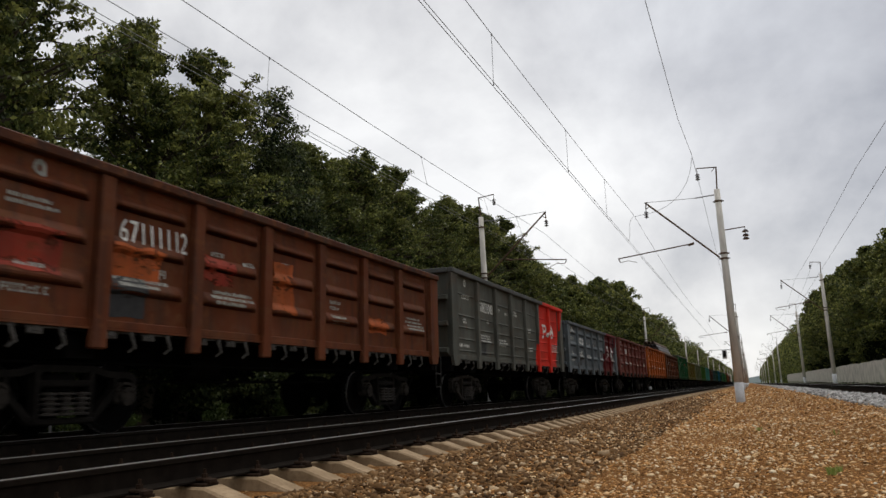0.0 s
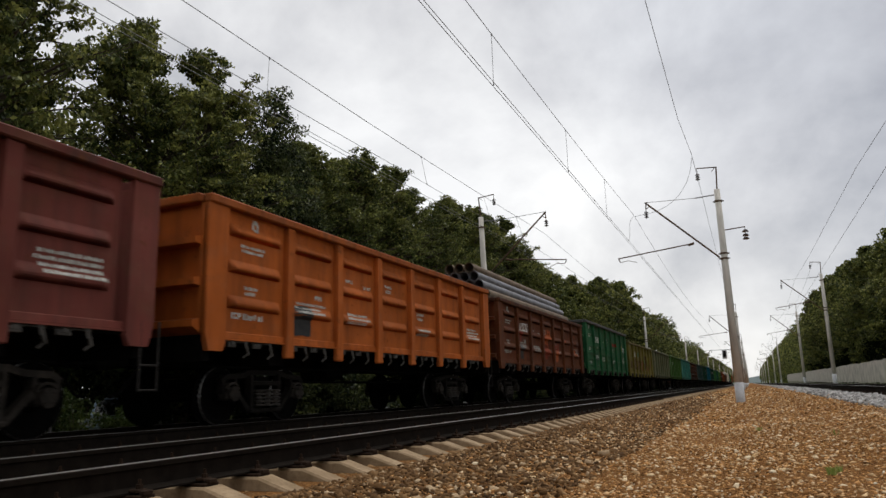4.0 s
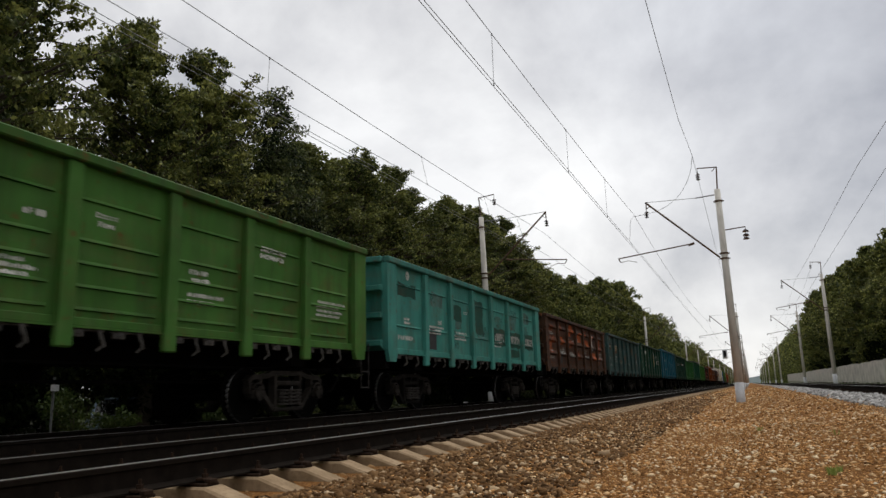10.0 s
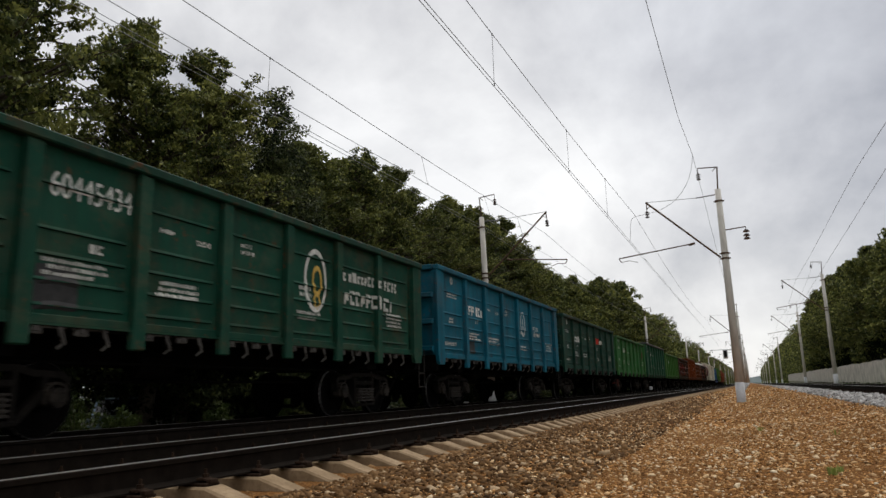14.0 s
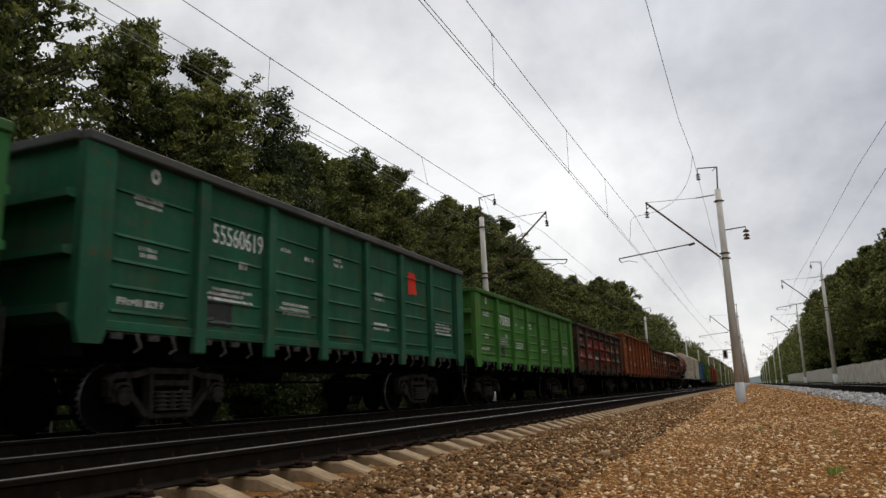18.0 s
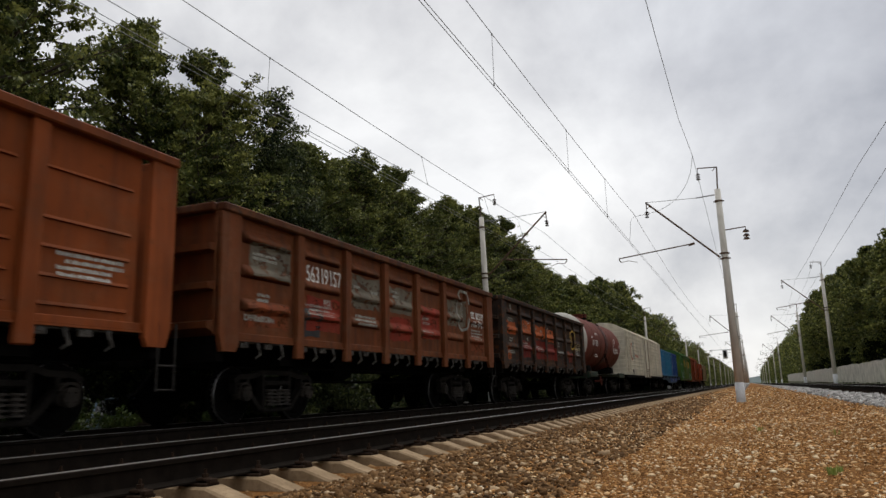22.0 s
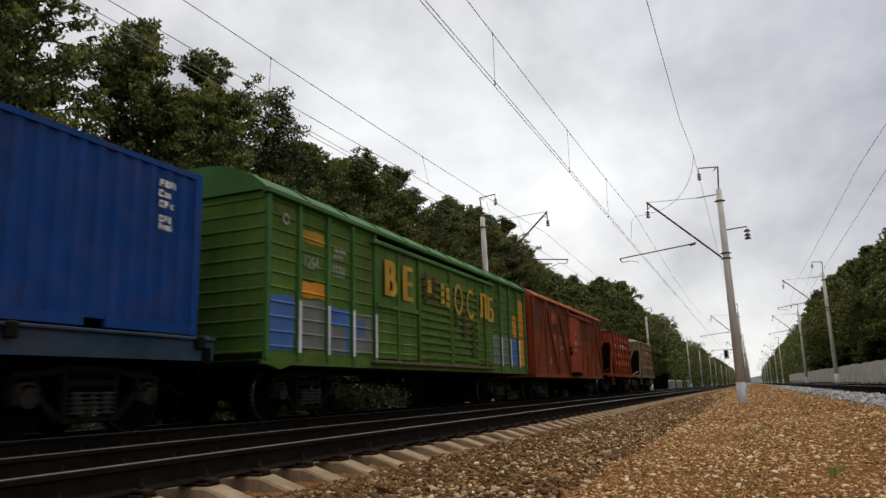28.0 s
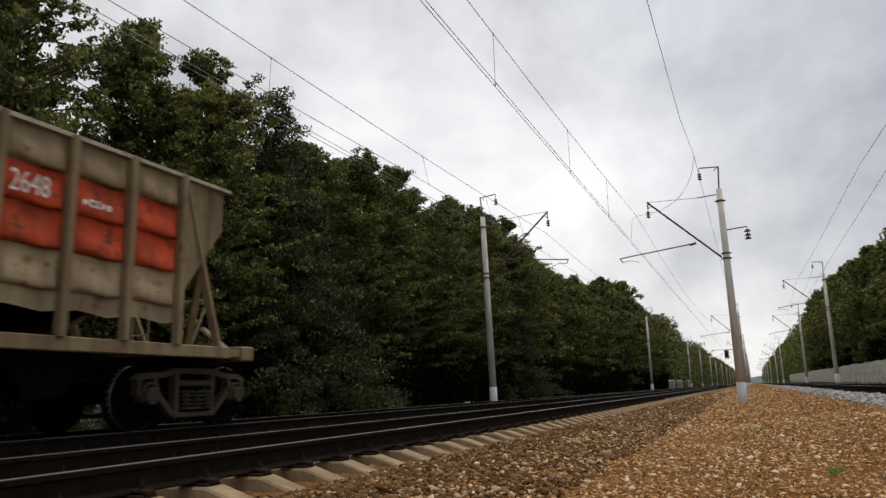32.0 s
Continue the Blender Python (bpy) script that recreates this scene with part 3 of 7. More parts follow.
wire("feeder_wire", span(lambda y: -12.0, 8.85, 0.28, 36, 66.5, 9), 0.009, "bare feeder wire on the mast tops")
wire("feeder_wire", span(lambda y: -12.25, 8.85, 0.25, 36, 66.5, 9), 0.009, "bare feeder wire on the mast tops")
wire("feeder_wire", span(lambda y: -1.47 if y < 30 else -1.32, 10.3, 0.17, 36, 66.5, 9), 0.009, "bare feeder wire on the middle masts")
wire("messenger_wire", [(4.75, -30, 8.4), (4.75, 10, 8.2), (4.75, 20, 8.22), (4.75, 25, 8.37), (4.75, 31, 8.7), (4.75, 38, 8.83), (4.75, 55, 9.1)] + span(lambda y: 4.7, 9.5, 0.7, 71.5 + 45, 45, 8), 0.009, "dark messenger wire over the raised track")
wire("contact_wire", span(lambda y: 4.75, 7.15, 0.0, 71.5 - 45, 45, 9, 2), 0.008, "dark contact wire over the raised track")
wire("feeder_wire", span(lambda y: 6.4, 11.2, 0.9, 71.5 + 45, 45, 8), 0.009, "bare feeder wire on the mast tops")
sagz = lambda zf, sag: (lambda y: zf - 4 * sag * (((y - 36) / 66.5) % 1) * (1 - ((y - 36) / 66.5) % 1))
droppers(w2, lambda y: -4.6, lambda y: 0.0, sagz(9.05, 0.74), 7.15, (14.1, 21.3, 28.0))
droppers(w4, w4_x, lambda y: -9.3 - w4_x(y), sagz(8.6, 0.65), 7.15, (12.2, 20.4, 26.5, 31.0))
loop = [(-1.32, 31.5, 10.25), (-1.55, 32.5, 9.6), (-2.2, 33.8, 9.05), (-3.2, 35, 8.8), (-4.2, 35.6, 8.85), (-4.62, 34.8, 8.6), (-4.6, 34.2, 7.6), (-4.58, 33.6, 7.2)]
for q in range(3):
    cut = [tuple(0.75 * a + 0.25 * b for a, b in zip(p, n)) if e == 0 else tuple(0.25 * a + 0.75 * b for a, b in zip(p, n)) for p, n in zip(loop, loop[1:]) for e in (0, 1)]
    loop = [loop[0]] + cut + [loop[-1]]
wire("jumper_wire", loop, 0.009, "slack jumper cable hanging from the feeder to the contact wire")

# ---- concrete fence behind the raised track ----
def fence_panel(bm):
    box(bm, -0.05, 0.05, 0.0, 3.0, 0.0, 1.75)
    for q in (0.25, 0.85, 1.45):
        box(bm, -0.068, -0.05, 0.0, 3.0, q - 0.02, q + 0.05)


def fence_post(bm):
    box(bm, -0.02, 0.12, -0.08, 0.08, -0.3, 1.72, 0.01)


M["fence"] = plain("fence_concrete", (0.50, 0.465, 0.41, 1), 0.9, 0, 0.28, 1.1)
fence = new("concrete_fence")
fence.location = (9.5, 30, 0.05)
tagged(fence, "grey weathered precast concrete panel fence", "fence")
rng_f = random.Random(3)
for i in range(62):
    dz = rng_f.uniform(-0.05, 0.07)
    piece("panel", "fence_panel", fence_panel, M["fence"], fence, (0, 3 * i, dz + i * 0.008))
    piece("post", "fence_post", fence_post, M["fence"], fence, (0, 3 * i, i * 0.008))

# ---- trees ----
def leaf_material(name, a, b, c, rough=0.5, spec=0.12):
    k = Mat(name, rough, 0, spec)
    g = k.n.new("ShaderNodeNewGeometry").outputs["Random Per Island"]
    oi = k.n.new("ShaderNodeObjectInfo").outputs["Random"]
    r = k.n.new("ShaderNodeValToRGB")
    el = r.color_ramp.elements
    el[0].position, el[0].color, el[1].position, el[1].color = 0.0, a, 1.0, c
    el.new(0.70).color = b
    k.l.new(g, r.inputs[0])
    big = k.ramp(k.noise(1.1, 4, 0.6), 0.45, 0.72)
    col = k.mix(k.scaled(big, 0.7), r.outputs[0], tuple(v * 0.9 for v in c[:3]) + (1,))
    col = k.mix(k.scaled(oi, 0.4), col, tuple(v * 0.8 for v in b[:3]) + (1,))
    k.color(col)
    tr = k.n.new("ShaderNodeBsdfTranslucent")
    k.l.new(col, tr.inputs[0])
    mx = k.n.new("ShaderNodeMixShader")
    mx.inputs[0].default_value = 0.3
    out = k.n["Material Output"]
    k.l.new(k.b.outputs[0], mx.inputs[1])
    k.l.new(tr.outputs[0], mx.inputs[2])
    k.l.new(mx.outputs[0], out.inputs[0])
    return k.m


M["leaf"] = leaf_material("leaf_green", (0.010, 0.018, 0.006, 1), (0.068, 0.090, 0.024, 1), (0.40, 0.40, 0.11, 1))
M["needle"] = leaf_material("spruce_green", (0.007, 0.013, 0.006, 1), (0.030, 0.044, 0.017, 1), (0.17, 0.19, 0.065, 1))
# forest-edge shade is painted into this near-black leaf colour
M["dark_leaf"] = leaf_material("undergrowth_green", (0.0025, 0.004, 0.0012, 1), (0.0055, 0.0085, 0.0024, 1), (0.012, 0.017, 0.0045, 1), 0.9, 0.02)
M["bark"] = plain("bark", (0.07, 0.055, 0.042, 1), 0.95, 0, 0.4, 6, 0.02)
M["bush"] = leaf_material("bush_green", (0.02, 0.036, 0.009, 1), (0.045, 0.068, 0.017, 1), (0.09, 0.115, 0.03, 1))


def leaves(rng, centres, radii, per, size, droop=0.3):
    """Leaf blades (folded quads) strewn through clumps."""
    n = len(centres) * per
    c = np.repeat(centres, per, 0)
    rr = np.repeat(radii, per, 0)
    d = rng.normal(size=(n, 3))
    d /= np.linalg.norm(d, axis=1)[:, None]
    c = c + d * (rng.uniform(0.15, 1, n) ** 0.5)[:, None] * rr
    s = rng.uniform(0.6, 1.3, n) * size
    t = rng.normal(size=(n, 3))
    t[:, 2] -= droop
    t /= np.linalg.norm(t, axis=1)[:, None]
    u = np.cross(t, rng.normal(size=(n, 3)))
    u /= np.linalg.norm(u, axis=1)[:, None] + 1e-9
    w = np.cross(t, u)
    a = c - t * s[:, None]
    b = c + u * (s * 0.55)[:, None] + w * (s * 0.12)[:, None]
    e = c + t * s[:, None]
    f = c - u * (s * 0.55)[:, None] + w * (s * 0.12)[:, None]
    V = np.stack([a, b, e, f], 1).reshape(-1, 3)
    F = np.arange(n * 4).reshape(-1, 4)
    return V, F


def limb(V, F, a, b, r0, r1, n=6):
    a, b = np.array(a, float), np.array(b, float)
    d = b - a
    d /= np.linalg.norm(d)
    u = np.cross(d, (0.3, 0.9, 0.2))
    u /= np.linalg.norm(u)
    w = np.cross(d, u)
    base = len(V)
    for p, r in ((a, r0), (b, r1)):
        for i in range(n):
            q = 6.2832 * i / n
            V.append(p + r * (math.cos(q) * u + math.sin(q) * w))
    for i in range(n):
        j = (i + 1) % n
        F.append((base + i, base + j, base + n + j, base + n + i))


def broadleaf(seed, h, wide, low=0.08, limbs=54, per=40, size=0.085, subs=6, airy=False, round_top=1.9):
    """Trunk, limbs that sweep out and up, twigs with tufts of leaves at their ends. airy: flat sprays with gaps between them."""
    rng = np.random.default_rng(seed)
    V, F = [], []
    pts = [np.array((0, 0, -0.6))]
    for i in range(1, 9):
        pts.append(np.array((rng.normal() * 0.14 * i ** 0.5, rng.normal() * 0.14 * i ** 0.5, h * 0.94 * i / 8)))
    for i in range(8):
        limb(V, F, pts[i], pts[i + 1], 0.22 * (1 - i / 8.5) + 0.015, 0.22 * (1 - (i + 1) / 8.5) + 0.012, 8)
    C, R = [], []
    for i in range(limbs):
        u = low + (0.97 - low) * (i + rng.uniform(0, 1)) / limbs
        ang = i * 2.39996 + rng.uniform(-0.5, 0.5)
        k = min(int(u * 8), 7)
        f = u * 8 - k
        a = pts[k] * (1 - f) + pts[k + 1] * f
        prof = min(1.0, 0.55 + 1.6 * (u - low)) * ((1.0 if u < 0.36 else max(0.1, 1 - ((u - 0.36) / 0.66) ** round_top)) if airy else (1.0 if u < 0.5 else max(0.07, 1 - ((u - 0.5) / 0.51) ** 1.35)))
        L = wide * prof * rng.choice((0.6, 0.75, 0.85, 0.95, 1.12) if airy else (0.55, 0.72, 0.85, 0.95, 1.04))
        el = (0.02 + 0.6 * u + rng.uniform(-0.25, 0.2)) if u < 0.9 else rng.uniform(0.9, 1.4)
        d = np.array((math.cos(ang) * math.cos(el), math.sin(ang) * math.cos(el), math.sin(el)))
        L = L / max(0.45, math.cos(el)) if u < 0.9 else min(L * 1.5, h * (1.0 - u) + 0.35)
        b = a + d * L
        b[2] = min(b[2], h)
        limb(V, F, a, (a + b) / 2 + (0, 0, 0.05 * L), 0.055 * (1.15 - u) + 0.012, 0.024, 5)
        limb(V, F, (a + b) / 2 + (0, 0, 0.05 * L), b, 0.024, 0.006, 4)
        for j in range(subs):
            g = (0.20 if airy else 0.22) + 0.78 * (j + rng.uniform(0, 1)) / subs
            p = a + (b - a) * g
            e = d + rng.normal(size=3) * (0.6, 0.6, 0.28) if airy else d + rng.normal(size=3) * 0.55
            e /= np.linalg.norm(e)
            q = p + e * rng.uniform(0.25, 0.75) * ((0.28 + 0.20 * wide * prof) if airy else (0.35 + 0.22 * wide * prof))
            q[2] = min(q[2], h + 0.1)
            if airy:
                limb(V, F, p, q, 0.008, 0.003, 3)
            for w in ((0.35, 0.7, 1.05) if airy else (0.45, 1.0)):
                C.append(p * (1 - w) + q * w)
                R.append(np.array((1, 1, 0.42)) * rng.uniform(0.12, 0.31) if airy else np.array((1, 1, 0.6)) * rng.uniform(0.20, 0.46))
    lv, lf = leaves(rng, np.array(C), np.array(R), per, size)
    return (V, F), (lv, lf)


def spruce(seed, h, wide, per=46, size=0.12):
    rng = np.random.default_rng(seed)
    V, F = [], []
    limb(V, F, (0, 0, -0.6), (0, 0, h), 0.22, 0.015, 8)
    C, R = [], []
    levels = int(h * 2.5)
    for i in range(levels):
        u = 0.12 + 0.88 * i / levels
        z = u * h
        L = wide * (1 - u) ** 0.85 * rng.uniform(0.75, 1.2) + 0.12
        nb = 8 if u < 0.8 else 6
        for j in range(nb):
            ang = 6.283 * j / nb + rng.uniform(-0.35, 0.35) + i
            Lj = L * rng.uniform(0.7, 1.15)
            b = np.array((math.cos(ang) * Lj, math.sin(ang) * Lj, z - 0.22 * Lj + rng.uniform(-0.1, 0.1)))
            limb(V, F, (0, 0, z), b, 0.025, 0.006, 4)
            m = max(1, int(Lj / 0.42))
            for q in range(m):
                f = (q + 0.8) / m
                C.append(np.array((0, 0, z)) * (1 - f) + b * f + rng.normal(size=3) * 0.1)
                R.append(np.array((0.42, 0.42, 0.24)) * rng.uniform(0.8, 1.3))
    lv, lf = leaves(rng, np.array(C), np.array(R), per // 2, size, 0.9)
    return (V, F), (lv, lf)


def tree_thing(wood, foliage, label, mat):
    root = new("tree")
    tagged(root, label, "tree", "trees along the railway")
    t = new("trunk", raw_mesh("trunk", np.array(wood[0]), np.array(wood[1]), M["bark"], True))
    t.parent = root
    c = new("crown", raw_mesh("crown", foliage[0], foliage[1], mat))
    c.parent = root
    return root


def build_trees():
    rng = random.Random(11)
    protos = [tree_thing(*broadleaf(21, 12.6, 3.3, 0.17, 190, 21, 0.060, 5, True), "tall leafy deciduous tree at the forest edge", M["leaf"]),
              tree_thing(*broadleaf(22, 12.0, 3.4, 0.17, 210, 20, 0.060, 5, True, 1.2), "leafy deciduous tree at the forest edge", M["leaf"]),
              tree_thing(*broadleaf(23, 13.2, 3.5, 0.17, 200, 21, 0.060, 5, True), "broad leafy deciduous tree at the forest edge", M["leaf"]),
              tree_thing(*spruce(24, 13.2, 4.6, 170, 0.062), "dark green spruce tree at the forest edge", M["needle"])]
    low = [tree_thing(*broadleaf(41, 12.6, 3.1, 0.15, 56, 24, 0.115), "leafy deciduous tree inside the forest", M["leaf"]),
           tree_thing(*broadleaf(42, 12.0, 2.9, 0.15, 56, 24, 0.115), "leafy deciduous tree inside the forest", M["leaf"]),
           tree_thing(*broadleaf(43, 13.0, 3.3, 0.15, 58, 24, 0.115), "leafy deciduous tree inside the forest", M["leaf"]),
           tree_thing(*spruce(44, 13.2, 2.8, 46, 0.11), "dark green spruce tree inside the forest", M["needle"])]
    protos = protos + low
    first = {id(p): True for p in protos}

    tall = {id(p): max(v.co.z for v in p.children[1].data.vertices) for p in protos}

    def edge_height(y):
        return float(np.interp(y, (5, 11, 14.5, 16.5, 22, 26, 30, 35, 43, 50, 56, 58.5, 64, 75, 84, 92, 106, 117, 120, 139, 160), (14.5, 14.5, 12.8, 13.2, 12.6, 12.4, 12.2, 12.4, 12.4, 13.8, 14.3, 13.0, 12.7, 13.5, 13.5, 14.3, 16.6, 17.2, 14.6, 15.0, 16.4)))

    def put(p, x, y, s, turn, sz=None, wide=1.0):
        m = pose(x, y, ground_z(x), 0, 0, turn)
        if sz:
            s = (sz + 0.4) / tall[id(p)]
            sz = None
        if first.pop(id(p), None):
            ob = p
            ob.matrix_basis = m
        else:
            ob = copy_thing(p, m)
        ob.scale = (s * wide, s * wide, s)

    # the edge beside the train: x, y, height, kind
    edge = [(-18.5, 2.0, 15.5, 1), (-17.4, 5.6, 16.5, 0), (-16.9, 10.2, 16.5, 2), (-16.8, 16.1, 13.6, 1), (-16.6, 17.9, 12.95, 0), (-17.4, 20.2, 11.6, 3), (-16.6, 22.2, 13.2, 3), (-17.3, 24.4, 11.7, 3), (-17.0, 26.3, 12.3, 1), (-18.4, 31.6, 12.9, 1), (-16.8, 29.9, 12.95, 0), (-17.0, 34.2, 13.4, 2), (-17.0, 38.4, 12.7, 1), (-17.4, 41.8, 12.6, 0), (-17.2, 45.5, 13.6, 2), (-17.6, 49.0, 14.0, 3), (-17.0, 52.9, 14.6, 0)]
    for x, y, h, kd in edge:
        put(protos[kd], x, y, 1.0, rng.uniform(0, 360), h, 0.90 if y < 12 else 0.96 if y < 19 else 1.1)
    # a second row that closes the edge behind its gaps
    for x, y, h, kd in ((-19.6, 27.6, 13.4, 2), (-19.8, 32.0, 13.8, 0), (-20.0, 37.0, 14.4, 1), (-19.8, 41.6, 14.4, 2), (-20.0, 46.4, 14.8, 1), (-20.2, 51.5, 15.8, 0), (-20.0, 57.0, 16.2, 2), (-20.2, 62.5, 15.4, 1)):
        put(protos[kd], x, y, 1.0, rng.uniform(0, 360), h, 1.1)
    y = 57.0
    while y < 150:
        put(protos[4 + rng.choice((0, 1, 2, 0, 1, 2, 3))], -17.5 + rng.uniform(-0.9, 0.6), y, 1.0, rng.uniform(0, 360), edge_height(y) * rng.uniform(0.93, 1.03))
        y += rng.uniform(2.9, 4.2)
    for row, (x0, y0, y1, st) in enumerate(((-21.5, -6, 130, 3.6), (-26, -6, 130, 4.2), (-31, -8, 110, 4.6), (-36, -8, 110, 5.0))):
        y = y0
        while y < y1:
            q = y / -x0
            gap = abs(q - 0.8375) < 0.15
            top = edge_height(q * 16.8) * -x0 / 16.8 * rng.uniform(0.66, 0.80)
            put(protos[4 + rng.choice((0, 1, 2, 3))], x0 + rng.uniform(-1.2, 1.2), y, 1.0, rng.uniform(0, 360), max(8.0, top * (0.55 if gap else 1.0)))
            y += rng.uniform(0.75, 1.25) * st
    # right edge behind the fence
    y = 34
    while y < 150:
        put(protos[4 + rng.choice((0, 1, 2, 2))], 13.2 + rng.uniform(-0.6, 0.9), y, 1.0, rng.uniform(0, 360), float(np.interp(y, (40, 77, 110, 150), (12.4, 13.9, 15.2, 16.6))) * rng.uniform(0.92, 1.04))
        y += rng.uniform(2.8, 4.0)
    y = 34
    while y < 150:
        put(protos[4 + rng.choice((0, 1, 2, 3))], 17.5 + rng.uniform(-1, 1), y, 1.0, rng.uniform(0, 360), float(np.interp(y, (40, 77, 110, 150), (12.6, 14.4, 15.8, 17.2))) * rng.uniform(0.92, 1.04))
        y += rng.uniform(3.5, 5.0)


build_trees()


def far_woods():
    """Distant forest on both sides: leaf clumps on many small crowns, one object each side."""
    for name, x0, ys, tops in (("far_woods", -18.5, (148, 900), ((148, 192, 213, 219, 288, 390, 550, 900), (15.6, 18.0, 17.4, 13.6, 15.6, 15.2, 16.0, 16.5))), ("far_woods", 14.5, (148, 900), ((148, 176, 250, 440, 900), (15.8, 16.9, 17.2, 17.6, 17.6)))):
        rng = np.random.default_rng(31 if x0 < 0 else 32)
        V, F, base = [], [], 0
        y = ys[0]
        while y < ys[1]:
            for row in range(3):
                x = x0 + (row * 4.5 + rng.uniform(-1.2, 1.2)) * (-1 if x0 < 0 else 1)
                h = float(np.interp(y, *tops)) * (1.0 + 0.06 * row) * rng.uniform(0.90, 1.04)
                n = 60 if y < 320 else 34
                u = rng.uniform(0.04, 1.0, n)
                prof = np.sin(np.pi * np.clip((u + 0.1) / 1.12, 0, 1) ** 0.8) ** 0.7
                a = rng.uniform(0, 6.283, n)
                r = 2.9 * prof * rng.uniform(0.3, 1.0, n) ** 0.5
                C = np.stack([x + r * np.cos(a), y + r * np.sin(a), u * h - 0.4], 1)
                R = np.repeat(rng.uniform(0.7, 1.2, n)[:, None], 3, 1)
                lv, lf = leaves(rng, C, R, 12 if y < 320 else 8, 0.30 if y < 320 else 0.5)
                V.append(lv)
                F.append(lf + base)
                base += len(lv)
            y += rng.uniform(3.0, 4.6) * (1 if y < 320 else 1.7)
        ob = new(name, raw_mesh(name, np.concatenate(V), np.concatenate(F), M["leaf"]))
        tagged(ob, "distant dark green forest along the line", "forest", kind="stuff")


far_woods()


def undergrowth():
    # near-black clumps that put the shade below the trees into leaf colour
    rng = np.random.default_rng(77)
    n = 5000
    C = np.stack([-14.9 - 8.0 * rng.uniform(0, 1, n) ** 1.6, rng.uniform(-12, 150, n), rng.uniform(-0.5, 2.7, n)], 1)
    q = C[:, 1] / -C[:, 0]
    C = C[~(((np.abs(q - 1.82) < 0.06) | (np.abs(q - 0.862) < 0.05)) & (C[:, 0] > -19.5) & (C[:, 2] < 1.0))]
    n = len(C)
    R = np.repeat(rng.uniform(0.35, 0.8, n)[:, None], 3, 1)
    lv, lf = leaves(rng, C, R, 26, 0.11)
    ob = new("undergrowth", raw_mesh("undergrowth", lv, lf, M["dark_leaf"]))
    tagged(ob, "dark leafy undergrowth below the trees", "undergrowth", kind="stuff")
    # the same leaves stand for the shade behind the fence
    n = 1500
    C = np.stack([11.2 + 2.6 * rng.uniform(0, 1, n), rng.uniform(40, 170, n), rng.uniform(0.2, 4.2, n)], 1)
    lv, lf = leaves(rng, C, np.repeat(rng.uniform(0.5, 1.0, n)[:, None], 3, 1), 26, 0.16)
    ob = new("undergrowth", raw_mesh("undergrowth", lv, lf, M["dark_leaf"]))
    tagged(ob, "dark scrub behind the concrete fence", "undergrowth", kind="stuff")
    # sunny grass strip beside the line further off
    n = 2600
    x = rng.uniform(-14.6, -12.6, n)
    C = np.stack([x, rng.uniform(85, 260, n), np.array([ground_z(a) for a in x]) + 0.12], 1)
    R = np.tile(np.array((0.22, 0.22, 0.16)), (n, 1))
    lv, lf = leaves(rng, C, R, 12, 0.09, -1.5)
    ob = new("grass", raw_mesh("grass", lv, lf, M["bush"]))
    tagged(ob, "rough green grass beside the track bed", "grass", kind="stuff")


undergrowth()

# ---- the train ----
# metres along the train from the reference coupling, time by time
RUN = [(0, 31.65), (1, 18.9), (2, 6.0), (3, -7.0), (4.5, -26.45), (6, -45.95), (7, -58.87), (8, -71.9), (9, -84.85), (10, -97.55), (11, -111.05), (12, -124.1), (13, -137.25), (14, -150.4), (15.5, -170.1), (17, -189.87), (18, -203.2), (19, -216.3), (20, -229.7), (21, -243.05), (22, -256.3), (23, -269.62), (24, -283.0), (25, -296.3), (26.5, -316.25), (28, -336.2), (29, -349.5), (30, -362.8), (31, -376.15), (32, -389.6)]
PITCH = 13.92
WAGONS = []


def side_frame(bm):
    """Cast side frame: arched top chord, two raking legs, spring seat and open windows between them."""
    half = [(0.0, 0.86), (0.42, 0.86), (0.62, 0.80), (1.02, 0.78), (1.13, 0.70)]
    for sy in (-1, 1):
        for (a, za), (b, zb) in zip(half, half[1:]):
            bar(bm, (0, sy * a, za), (0, sy * (b + 0.01), zb), 0.13, 0.085)
        bar(bm, (0, sy * 1.10, 0.72), (0, sy * 1.10, 0.50), 0.13, 0.06)
        bar(bm, (0, sy * 0.79, 0.77), (0, sy * 0.79, 0.55), 0.13, 0.06)
        bar(bm, (0, sy * 0.80, 0.58), (0, sy * 0.44, 0.22), 0.13, 0.085)
        bar(bm, (0.01, sy * 0.39, 0.84), (0.01, sy * 0.38, 0.22), 0.14, 0.075)
        box(bm, -0.05, 0.075, min(sy * 0.42, sy * 0.5), max(sy * 0.42, sy * 0.5), 0.20, 0.30, 0.02)
    box(bm, -0.07, 0.11, -0.44, 0.44, 0.17, 0.25, 0.02)
    box(bm, -0.05, 0.09, -0.36, 0.36, 0.63, 0.72, 0.02)


def turned(bm, prof, n=12, axis="z"):
    """A turned body from (height, radius) pairs."""
    rows = []
    for h, r in prof:
        rows.append([])
        for i in range(n):
            c_, s_ = r * math.cos(6.2832 * i / n), r * math.sin(6.2832 * i / n)
            rows[-1].append(bm.verts.new((c_, s_, h) if axis == "z" else (h, c_, s_)))
    for a, b in zip(rows, rows[1:]):
        for i in range(n):
            bm.faces.new((a[i], a[(i + 1) % n], b[(i + 1) % n], b[i]))
    bm.faces.new(rows[0][::-1])
    bm.faces.new(rows[-1])


def spring(bm):
    prof = []
    for i in range(5):
        z = 0.28 + i * 0.062
        prof += [(z, 0.06), (z + 0.008, 0.108), (z + 0.03, 0.108), (z + 0.038, 0.06)]
    turned(bm, prof, 10)


